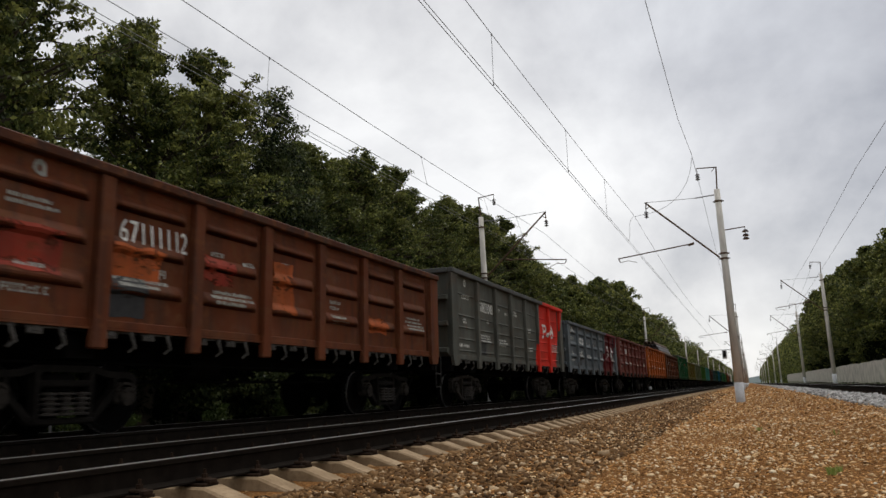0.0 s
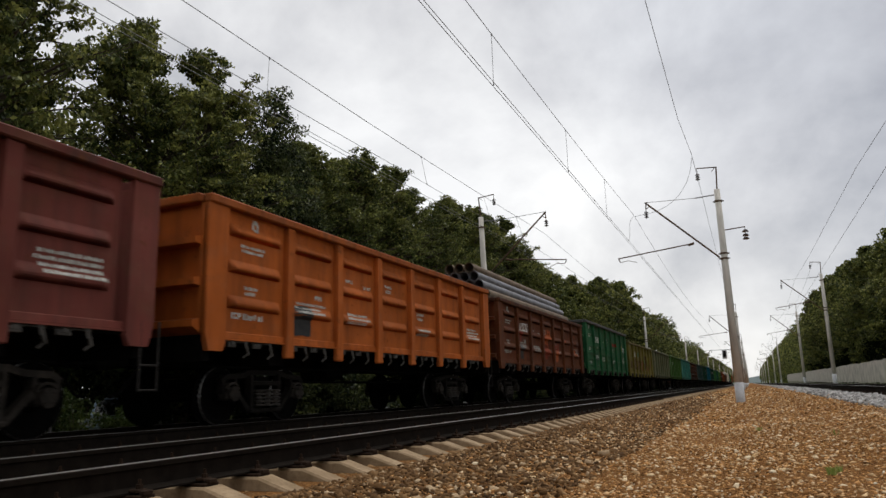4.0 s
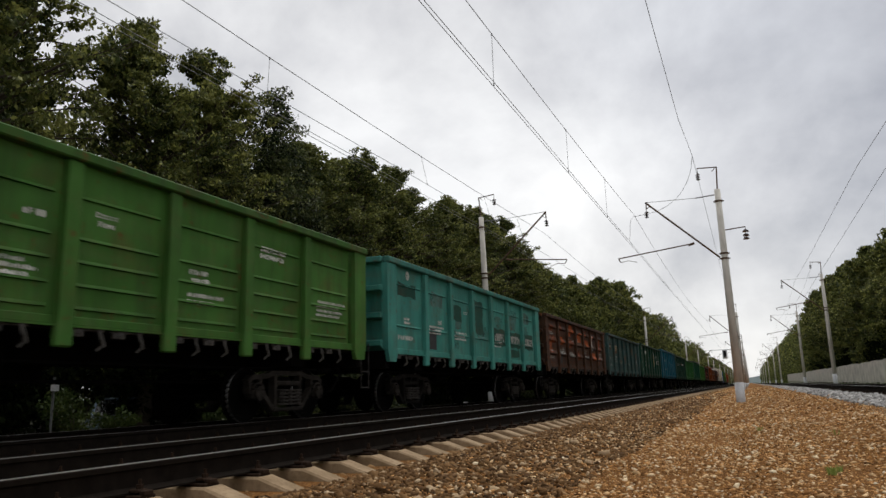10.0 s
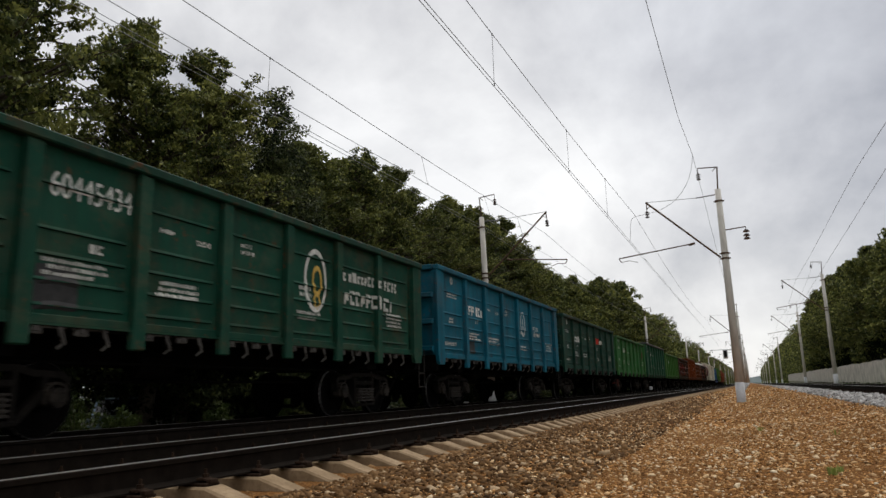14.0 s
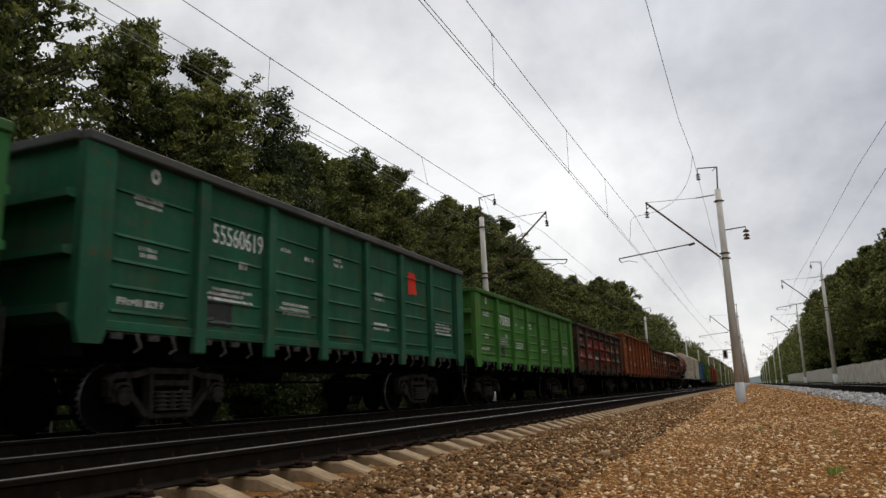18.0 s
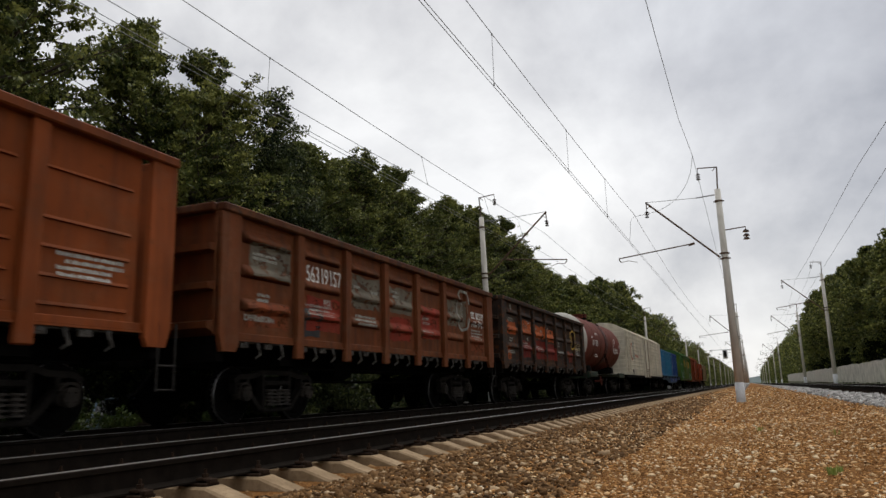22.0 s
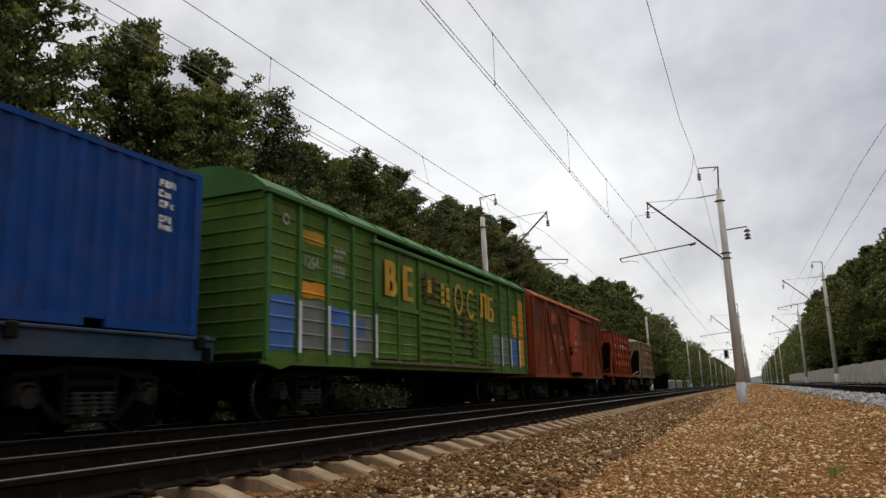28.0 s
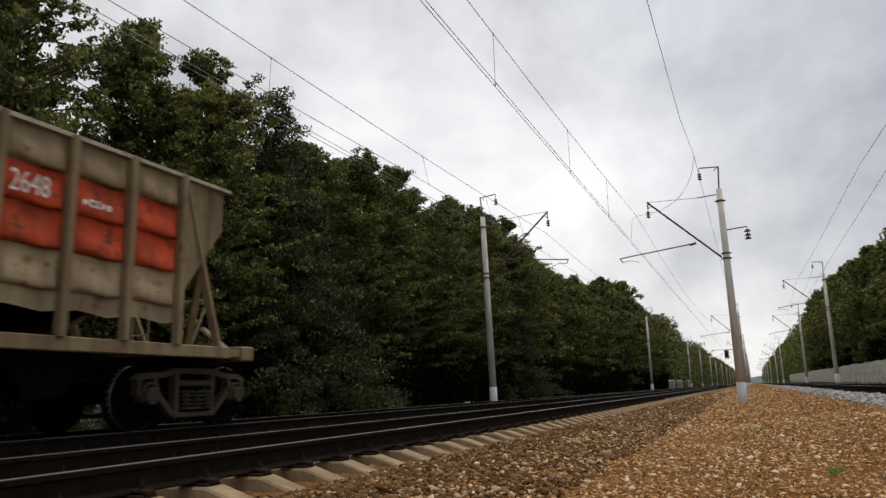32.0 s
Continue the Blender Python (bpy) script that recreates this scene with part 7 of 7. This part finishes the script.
# ---- brown braced covered wagon ----
def covered_brown(off):
    root = new("covered_wagon")
    tagged(root, "red-brown planked covered wagon with diagonal steel braces", "freight wagon", "wagons of the freight train")
    WAGONS.append((root, off))
    L, y0, y1, z0, z1, hw = 14.75, 0.55, 13.95, 1.0, 4.05, 1.47
    b1 = worn_paint("plank_brown", lin(96, 46, 24, 1.0), 0.4, 0.55)
    low = worn_paint("sheet_brown", lin(126, 56, 26, 1.0), 0.45, 0.45)
    b2 = worn_paint("frame_brown", lin(126, 60, 30, 1.05), 0.35, 0.4)
    b3 = worn_paint("door_brown", lin(150, 60, 27, 1.05), 0.4, 0.4)
    br = worn_paint("roof_brown", lin(160, 88, 56, 1.05), 0.3, 0.3)
    for i in range(16):
        h = (z1 - z0) / 16
        for k_, (a, b) in enumerate(((y0, 6.3), (8.5, y1))):
            if i >= 9:
                piece("plank", ("plank", k_), lambda bm: box(bm, 0, 0.03, 0, b - a, 0.0015, h - 0.0015, 0.002), b1, root, (hw, a, z0 + i * h))
            elif i == 0:
                piece("lower_sheet", ("brown_sheet", k_), lambda bm: (box(bm, 0, 0.028, 0, b - a, 0.0, 9 * h - 0.004), box(bm, 0.028, 0.036, 0, b - a, 4.4 * h, 4.55 * h)), low, root, (hw, a, z0))
    piece("far_side", "brown_far", lambda bm: box(bm, -hw - 0.03, -hw, y0, y1, z0, z1), b1, root)
    for y, t in ((y0, 1), (y1, -1)):
        piece("end_sheet", ("brown_end", t), lambda bm: (ribbed_end(bm, 0, hw, z0, z1, 9, t), box(bm, -hw, -hw + 0.16, -0.06, 0.06, z0, z1), box(bm, hw - 0.16, hw, -0.06, 0.06, z0, z1)), b3, root, (0, y, 0))
    piece("roof", "brown_roof", lambda bm: arch_roof(bm, hw + 0.12, z1, 4.58, y0 - 0.06, y1 + 0.06, seams=9), br, root, label="paler rusty arched roof")
    piece("eave", "brown_eave", lambda bm: box(bm, hw - 0.02, hw + 0.13, y0 - 0.06, y1 + 0.06, z1 - 0.05, z1 + 0.02, 0.01), br, root)
    piece("sole_bar", "brown_sole", lambda bm: box(bm, -hw, hw + 0.06, y0, y1, 0.88, 1.03, 0.01), b2, root)
    for a, c_, za, zb in ((0.85, 2.42, 1.03, 3.95), (4.15, 2.5, 1.03, 3.95), (6.25, 4.5, 1.03, 3.85), (8.8, 10.2, 1.1, 3.55), (10.75, 12.25, 1.03, 3.85), (13.85, 12.3, 1.2, 3.85)):
        piece("brace", ("brace", a), lambda bm: bar(bm, (0.05, a, za), (0.05, c_, zb), 0.11, 0.05), b2, root, (hw, 0, 0))
    for y in (0.62, 2.46, 4.42, 6.36, 8.5, 10.3, 12.28, 13.88):
        piece("post", "brown_post", lambda bm: (box(bm, 0.02, 0.08, -0.055, 0.055, 1.0, 4.03, 0.01), box(bm, 0.03, 0.09, -0.13, 0.13, 3.7, 4.0)), b2, root, (hw, y, 0))
    d = piece("door", "brown_door", lambda bm: (box(bm, 0.05, 0.11, 6.4, 8.5, 1.15, 3.72, 0.01), box(bm, 0.1, 0.14, 6.4, 8.5, 2.35, 2.42)), b3, root, (hw, 0, 0))
    piece("door_rail", "brown_rail", lambda bm: box(bm, 0.06, 0.15, 6.2, 11.3, 3.72, 3.84, 0.01), b2, root, (hw, 0, 0))
    piece("door_latch", "brown_latch", lambda bm: (bar(bm, (0.12, 6.2, 2.25), (0.12, 6.6, 2.2), 0.04, 0.08), box(bm, 0.11, 0.15, 6.35, 6.6, 1.9, 2.1)), M["under"], d)
    piece("hatch_frame", "brown_hatch", lambda bm: (box(bm, 0.03, 0.07, 3.3, 4.25, 3.1, 3.6, 0.01), box(bm, 0.07, 0.085, 3.4, 4.15, 3.15, 3.25)), b3, root, (hw, 0, 0))
    piece("door_step", "brown_step", lambda bm: box(bm, 0.0, 0.2, 6.5, 8.3, 1.0, 1.05), M["under"], root, (hw, 0, 0))
    digits(root, "2111", hw + 0.035, 3.55, 2.45, 0.26, M["grey_letter"])
    digits(root, "5215", hw + 0.035, 4.6, 2.45, 0.26, M["grey_letter"])
    bars(root, hw + 0.035, 4.75, 2.25, 0.4, 1, M["grey_letter"], 291, 0.14)
    bars(root, hw + 0.035, 2.75, 1.7, 0.5, 3, M["grey_letter"], 292, 0.06)
    ring(root, hw + 0.113, 7.45, 2.95, 0.12, M["grey_letter"], 0.5, 0.9)
    bars(root, hw + 0.113, 7.3, 2.6, 0.32, 5, M["white"], 293, 0.07, 0.03)
    common_frame(root, L, M["bogie"], 2.4, (0.85, 1.0))


covered_brown(362.0)


# ---- hopper wagons ----
def hopper(off, base, band, number, label, roof_col):
    root = new("hopper_wagon")
    tagged(root, label, "freight wagon", "wagons of the freight train")
    WAGONS.append((root, off))
    L, c, hw = 11.85, 5.92, 1.5
    p1 = worn_paint("hopper_paint", base, 0.4, 0.6)
    p2 = worn_paint("hopper_roof", roof_col, 0.25, 0.4)
    bd = worn_paint("hopper_band", band, 0.6, 0.6)
    inner = worn_paint("hopper_slope", lin(62, 48, 38, 1.0), 0.4, 0.6)
    p3 = worn_paint("hopper_dust", tuple(min(v * 1.25 + 0.03, 0.8) for v in base[:3]) + (1,), 0.5, 0.45)
    out = [(c - 3.75, 3.72), (c + 3.75, 3.72), (c + 3.75, 3.05), (c + 2.86, 1.85), (c + 2.86, 1.72), (c - 2.86, 1.72), (c - 2.86, 1.85), (c - 3.75, 3.05)]
    for s in (1, -1):
        piece("side_wall", ("hop_side", s), lambda bm: prism(bm, out, s * (hw - 0.05), s * (hw - 0.01)), p1, root)
    posts = [c - 2.82 + 0.94 * i for i in range(7)]
    for y in posts:
        piece("post", "hop_post", lambda bm: box(bm, 0, 0.13, -0.05, 0.05, 1.2, 3.72, 0.012), p1, root, (hw - 0.02, y, 0))

    def bay(bm):
        """One dented strip of side sheet, 0.48 m high, swelling downward."""
        zs = [0, 0.01, 0.05, 0.12, 0.2, 0.28, 0.36, 0.42, 0.48]
        ys = [0, 0.04, 0.1, 0.2, 0.31, 0.42, 0.53, 0.64, 0.74, 0.8, 0.84]
        dep = (0.0, 0.075, 0.085, 0.08, 0.06, 0.035, 0.015, 0.0, 0.0)

        def f(y, z):
            e = min(1.0, min(y, 0.84 - y) / 0.1)
            sag = 0.03 * math.sin(y * 7.5 + 0.4) * (0 < z < 0.4)
            return (dep[zs.index(z)] * e, y, z + sag)
        grid_sheet(bm, ys, zs, f)
    for a in posts[:-1]:
        for i, mat in enumerate((None, p3, bd, bd, p1)):
            if mat is None:
                piece("side_bay", "hop_bay_low", lambda bm: grid_sheet(bm, [0, 0.2, 0.42, 0.64, 0.84], [0.0, 0.12, 0.24], lambda y, z: (0.02 * math.sin(3.74 * y), y, z + 0.03 * math.sin(y * 7.5) * (z < 0.1))), p3, root, (hw - 0.008, a + 0.05, 1.515))
                continue
            piece("side_bay", "hop_bay", bay, mat, root, (hw - 0.008, a + 0.05, 1.27 + 0.486 * i), smooth=True, label="worn red painted band" if mat is bd and base != band else "")
    for s in (-1, 1):
        ye = c + s * 3.75
        piece("end_hood", ("hop_hood", s), lambda bm: box(bm, -hw + 0.04, hw - 0.04, min(ye, ye - s * 0.04), max(ye, ye - s * 0.04), 3.05, 3.72), p1, root)
        piece("slope_sheet", ("hop_slope", s), lambda bm: bar(bm, (0, ye - s * 0.02, 3.06), (0, c + s * 1.0, 1.25), 2 * hw - 0.1, 0.04), inner, root)
        for x in (-1.1, 1.1):
            piece("strut", ("hop_strut", s, x), lambda bm: bar(bm, (x * 1.15, ye + s * 0.02, 3.6), (x * 0.40, c + s * 4.2, 1.25), 0.1, 0.1), p1, root)
        for sx in (1, -1):
            piece("corner_strut", ("hop_cstrut", s, sx), lambda bm: bar(bm, (sx * (hw - 0.05), c + s * 2.95, 3.68), (sx * (hw - 0.02), c + s * 3.75, 1.2), 0.12, 0.06), p1, root)
        piece("ladder", ("hop_ladder", s), lambda bm: [tube(bm, (x, c + s * 3.95, 1.25), (x, c + s * 3.85, 3.75), 0.018, n=5) for x in (-0.5, -0.15)] + [tube(bm, (-0.5, c + s * 3.9, 1.5 + 0.38 * i), (-0.15, c + s * 3.9, 1.5 + 0.38 * i), 0.014, n=5) for i in range(6)], p2, root)
        piece("hand_rail", ("hop_rail", s), lambda bm: (tube(bm, (-1.3, c + s * 4.5, 2.1), (0.6, c + s * 4.5, 2.1), 0.016, n=5), bar(bm, (0.6, c + s * 4.5, 2.1), (0.4, c + s * 4.3, 1.25), 0.08, 0.04), bar(bm, (1.0, c + s * 4.5, 1.25), (1.3, c + s * 3.6, 1.5), 0.06, 0.06)), p2, root)
    piece("roof", "hop_roof", lambda bm: arch_roof(bm, hw + 0.03, 3.72, 4.02, c - 3.86, c + 3.86), p2, root, smooth=True)
    piece("eave", "hop_eave", lambda bm: box(bm, hw - 0.05, hw + 0.06, c - 3.86, c + 3.86, 3.68, 3.735), p2, root)
    piece("frame_beam", "hop_frame", lambda bm: (box(bm, hw - 0.12, hw + 0.04, c - 2.9, c + 4.0, 1.04, 1.22, 0.015), box(bm, -hw - 0.02, -hw + 0.12, c - 4.0, c + 4.0, 1.04, 1.22, 0.015), box(bm, -hw, hw, c - 4.62, c - 4.3, 1.02, 1.25, 0.02), box(bm, -hw, hw, c + 4.3, c + 4.62, 1.02, 1.25, 0.02), box(bm, -1.45, 1.5, c - 4.3, c - 2.9, 1.08, 1.2), box(bm, -1.45, 1.45, c + 2.9, c + 4.3, 1.08, 1.2)), p1, root)
    piece("discharge_chute", "hop_chute", lambda bm: [prism(bm, [(y, 1.2), (y + 1.5, 1.2), (y + 1.0, 0.5), (y + 0.5, 0.5)], -0.9, 1.1) for y in (c - 1.9, c + 0.4)], M["under"], root)
    piece("step", "hop_step", lambda bm: (tube(bm, (0, -0.2, 0.6), (0, -0.2, 1.15), 0.025, n=5), tube(bm, (0, 0.2, 0.6), (0, 0.2, 1.15), 0.025, n=5), box(bm, -0.08, 0.08, -0.22, 0.22, 0.58, 0.62), box(bm, -0.08, 0.08, -0.22, 0.22, 0.85, 0.89)), p1, root, (hw + 0.0, c - 3.5, 0))
    digits(root, number[:-4], hw + 0.08, posts[2] + 0.12, 2.82, 0.27, M["white"])
    digits(root, number[-4:], hw + 0.08, posts[3] + 0.12, 2.82, 0.27, M["white"])
    bars(root, hw + 0.08, posts[0] + 0.15, 3.0, 0.4, 2, M["white"], 301, 0.07)
    bars(root, hw + 0.08, posts[4] + 0.15, 2.95, 0.45, 1, M["white"], 302, 0.1)
    bars(root, hw + 0.08, posts[1] + 0.15, 2.5, 0.5, 3, M["grey_letter"], 303, 0.05)
    common_frame(root, L, worn_paint("hopper_bogie", lin(78, 70, 58, 0.9), 0.3, 0.5) if roof_col[1] > 0.2 else M["bogie"], 2.2, (0.9, 1.1))


hopper(376.8, lin(154, 66, 36, 1.05), lin(150, 60, 34, 1.05), "93670008", "red-brown hopper wagon with an arched cover", lin(66, 36, 32, 1.0))
hopper(388.65, lin(138, 120, 92, 1.05), lin(184, 70, 40, 1.05), "3022648", "dusty tan hopper wagon with worn red bands at the train's end", lin(158, 150, 132, 1.3))


# ---- small things along the line ----
def shrub(x, y, r, h, seed, label, name="shrub", mat="bush"):
    rng = np.random.default_rng(seed)
    z0 = ground_z(x)
    V, F = [], []
    C = []
    for i in range(9):
        a = rng.uniform(0, 6.28)
        tip = np.array((math.cos(a) * r * 0.7, math.sin(a) * r * 0.7, h * rng.uniform(0.6, 1.0)))
        limb(V, F, (0, 0, -0.1), tip, 0.012, 0.004, 4)
        for q in (0.4, 0.7, 1.0):
            C.append(tip * q + rng.normal(size=3) * 0.08)
    lv, lf = leaves(rng, np.array(C), np.full((len(C), 3), r * 0.38), 60, 0.05)
    root = new(name)
    root.location = (x, y, z0)
    tagged(root, label, "shrub", "shrubs beside the track bed")
    t = new("stem", raw_mesh("stem", np.array(V), np.array(F), M["bark"]))
    t.parent = root
    c_ = new("foliage", raw_mesh("foliage", lv, lf, M[mat]))
    c_.parent = root


shrub(-13.6, 11.4, 0.75, 1.05, 1, "bright green leafy shrub beside the track bed")
shrub(-13.7, 12.6, 0.5, 0.7, 2, "bright green leafy shrub beside the track bed")
shrub(-13.4, 18.6, 0.22, 0.95, 3, "slender green sapling beside the track bed")
shrub(-14.2, 16.6, 0.45, 0.8, 4, "green shrub beside the track bed")
shrub(-14.0, 7.5, 0.6, 0.9, 5, "green shrub beside the track bed")


M["tuft"] = leaf_material("tuft_green", (0.12, 0.17, 0.035, 1), (0.20, 0.26, 0.06, 1), (0.32, 0.34, 0.11, 1))


def tuft(x, y, n, h, seed):
    rng = np.random.default_rng(seed)
    V, F = [], []
    for i in range(n):
        a, r = rng.uniform(0, 6.28), rng.uniform(0, 0.05)
        b = np.array((math.cos(a) * r, math.sin(a) * r, -0.02))
        d = np.array((math.cos(a), math.sin(a), 0)) * rng.uniform(0.1, 0.7) * h
        w = np.array((-math.sin(a), math.cos(a), 0)) * 0.006
        k_ = len(V)
        V += [b - w, b + w, b + d * 0.5 + w + (0, 0, h * 0.7), b + d * 0.5 - w + (0, 0, h * 0.7), b + d + (0, 0, h * rng.uniform(0.7, 1.1))]
        F += [(k_, k_ + 1, k_ + 2), (k_, k_ + 2, k_ + 3), (k_ + 3, k_ + 2, k_ + 4)]
    ob = new("grass_tuft", raw_mesh("grass_tuft", np.array(V), np.array(F), M["tuft"]))
    ob.location = (x, y, ground_z(x) + 0.01)
    tagged(ob, "small green grass tuft growing in the gravel", "grass tuft", "grass tufts in the gravel")


tuft(0.55, 6.95, 18, 0.075, 1)
tuft(0.64, 7.1, 9, 0.06, 2)
tuft(0.07, 13.6, 18, 0.09, 3)
tuft(1.0, 11.2, 12, 0.08, 4)

# whitewashed marker stones and a low post beside the train's track
M["marker"] = plain("marker_white", (0.6, 0.6, 0.6, 1), 0.85, 0, 0.2, 8)
for x, y, w, h in ((-12.55, 32.0, 0.28, 0.32), (-13.5, 23.4, 0.25, 0.35), (-13.3, 14.6, 0.2, 0.18)):
    ob = piece("marker_stone", ("marker", w, h), lambda bm: (tube(bm, (0, 0, -0.1), (0, 0, h), w * 0.62, w * 0.42, n=4),), M["marker"], None, (x, y, ground_z(x)), 0.6)
    tagged(ob, "whitewashed concrete marker stone beside the track", "marker stone", "marker stones")
post = new("marker_post")
post.location = (-12.7, 10.05, ground_z(-12.7))
tagged(post, "thin grey steel post with a small pale sign", "post")
piece("shaft", "thin_post", lambda bm: tube(bm, (0, 0, -0.2), (0, 0, 1.35), 0.025, n=8), M["galv"], post)
piece("sign", "thin_sign", lambda bm: box(bm, 0.03, 0.04, -0.09, 0.09, 1.08, 1.2), M["marker"], post, label="small white sign plate")

# trackside cabinets far down the line
M["cabinet"] = plain("cabinet_grey", (0.42, 0.43, 0.43, 1), 0.7, 0, 0.15, 4)
for x, y in ((-13.2, 134.0), (-13.3, 150.0), (-13.0, 172.0)):
    c_ = new("trackside_cabinet")
    c_.location = (x, y, ground_z(x))
    tagged(c_, "light grey steel trackside relay cabinet", "cabinet", "trackside cabinets")
    piece("body", "cab_body", lambda bm: box(bm, -0.5, 0.5, -0.4, 0.4, 0.25, 1.7, 0.03), M["cabinet"], c_)
    piece("plinth", "cab_plinth", lambda bm: box(bm, -0.4, 0.4, -0.3, 0.3, -0.2, 0.25), M["pole"], c_)
    piece("roof", "cab_roof", lambda bm: prism(bm, [(-0.48, 1.7), (0.48, 1.7), (0, 1.82)], -0.56, 0.56), M["cabinet"], c_)

# light signal on a bracket far down between the tracks
sig = new("light_signal")
sig.location = (-2.75, 102.5, -0.4)
tagged(sig, "railway light signal on a bracket of the middle mast", "signal")
piece("bracket", "sig_bracket", lambda bm: (tube(bm, (-1.9, 0.2, 5.3), (1.85, 0.2, 5.3), 0.035, n=8), bar(bm, (0.3, 0.2, 5.3), (1.85, 0.2, 4.7), 0.04, 0.04)), M["galv"], sig)
piece("back_plate", "sig_plate", lambda bm: box(bm, -0.30, 0.30, 0.13, 0.16, 4.1, 5.3), M["marker"], sig, label="pale grey back plate")
piece("head", "sig_head", lambda bm: box(bm, -0.17, 0.17, -0.12, 0.12, 4.35, 5.15, 0.04), M["dark"], sig)
for i in range(3):
    piece("hood", "sig_hood", lambda bm: tube(bm, (0, -0.30, 0), (0, -0.1, 0), 0.09, n=12, caps=False), M["dark"], sig, (0, 0, 4.5 + 0.25 * i))


# ---- parked cars under the trees ----
CAR_LEVEL = -0.9


def car(x, y, turn, col, label):
    root = new("car")
    root.matrix_basis = pose(x, y, CAR_LEVEL, 0, 0, turn)
    tagged(root, label, "car", "parked cars under the trees")
    k_ = Mat("car_paint", 0.3, 0.4)
    k_.color(col)
    body = k_.m
    glass = Mat("car_glass", 0.06, 0, 0.6).color((0.02, 0.025, 0.03, 1)).m

    def shell(bm):
        st = [(-2.1, 0.35, 0.62, 0.70), (-1.95, 0.25, 0.80, 0.80), (-1.1, 0.22, 0.92, 0.84), (1.0, 0.22, 0.95, 0.84), (1.95, 0.25, 0.90, 0.80), (2.1, 0.35, 0.7, 0.72)]
        rows = []
        for yy, a, b, w in st:
            rows.append([bm.verts.new((sx * w, yy, zz)) for sx, zz in ((-1, a), (-1, (a + b) / 2), (-0.92, b), (0.92, b), (1, (a + b) / 2), (1, a))])
        for p, q in zip(rows, rows[1:]):
            for i in range(5):
                bm.faces.new((p[i], q[i], q[i + 1], p[i + 1]))
            bm.faces.new((p[5], q[5], q[0], p[0]))
        bm.faces.new(rows[0])
        bm.faces.new(rows[-1][::-1])
    piece("body", "car_shell", shell, body, root, smooth=False)
    piece("roof", "car_roof", lambda bm: box(bm, -0.6, 0.6, -0.45, 1.05, 1.38, 1.44, 0.03), body, root)
    cab = [(-1.15, 0.9), (-0.45, 1.38), (1.05, 1.38), (1.75, 0.93)]
    piece("windows", "car_cabin", lambda bm: prism(bm, cab, -0.66, 0.66), glass, root, label="dark car glass")
    for sx in (-1, 1):
        for a, b in ((cab[0], cab[1]), (cab[2], cab[3])):
            piece("pillar", ("car_pillar", a, sx), lambda bm: bar(bm, (sx * 0.66, a[0], a[1]), (sx * 0.63, b[0], b[1]), 0.07, 0.05), body, root)
        piece("headlight", "car_lamp", lambda bm: box(bm, -0.14, 0.14, -0.03, 0.03, 0.62, 0.74, 0.02), M["marker"], root, (sx * 0.55, -2.05, 0))
        for wy in (-1.3, 1.3):
            w = piece("wheel", "car_wheel", lambda bm: tube(bm, (-0.09, 0, 0), (0.09, 0, 0), 0.31, n=18), M["dark"], root, (sx * 0.76, wy, 0.31))
            piece("rim", "car_rim", lambda bm: tube(bm, (-0.095, 0, 0), (0.095, 0, 0), 0.2, n=14), M["galv"], w)
    piece("bumper", "car_bumper", lambda bm: box(bm, -0.78, 0.78, -2.18, -2.06, 0.3, 0.5, 0.03), body, root)
    piece("licence_plate", "car_plate", lambda bm: box(bm, -0.26, 0.26, -2.195, -2.185, 0.36, 0.47), M["marker"], root, label="white plate with plain dark bars")


car(-19.0, 34.6, 62, (0.5, 0.51, 0.52, 1), "silver hatchback parked under the trees")
car(-18.6, 17.2, 40, (0.25, 0.33, 0.42, 1), "silver-blue car parked under the trees")

# ---- far ridge closing the line of sight ----
k = Mat("ridge_haze", 0.95)
k.color(k.mix(k.noise(0.02, 5), (0.10, 0.13, 0.13, 1), (0.16, 0.19, 0.19, 1)))
def ridge(bm):
    pts = [(-700 + 20 * i, 2350, 10 + 16 * noise.noise((i * 0.13, 0.3, 0)) + 10 * math.exp(-((i - 36) / 9) ** 2)) for i in range(71)]
    lo = [bm.verts.new((x, y - 60, -2)) for x, y, z in pts]
    hi = [bm.verts.new((x, y, z)) for x, y, z in pts]
    bk = [bm.verts.new((x, y + 150, -2)) for x, y, z in pts]
    for i in range(70):
        bm.faces.new((lo[i], lo[i + 1], hi[i + 1], hi[i]))
        bm.faces.new((hi[i], hi[i + 1], bk[i + 1], bk[i]))
rb = piece("backdrop", "ridge", ridge, k.m)
tagged(rb, "hazy wooded ridge on the horizon", "hill", kind="structure")


def motions():
    for root, off, *side in WAGONS:
        dx, dz = side if side else (0.0, 0.0)
        walk(root, [(t, pose(TRAIN_TRACK + dx, s + off, dz)) for t, s in RUN])
    # wheels turn with the train's way; all front (and all rear) wheelsets share one motion
    ts, ss = [r[0] for r in RUN], [r[1] for r in RUN]
    for side, y in ((0, -0.925), (1, 0.925)):
        rows = []
        for i in range(int(32 / 0.0333) // 1 + 1):
            t = min(32.0, i / 30)
            s = float(np.interp(t, ts, ss))
            rows.append((t, pose(0, y, 0.478) @ Matrix.Rotation((31.65 - s) / 0.478, 4, "X")))
        first = WHEELS[side][0]
        walk(first, rows)
        for w in WHEELS[side][1:]:
            w.rotation_mode = "QUATERNION"
            w.animation_data_create()
            w.animation_data.action = first.animation_data.action
            w.animation_data.action_slot = first.animation_data.action_slot


motions()
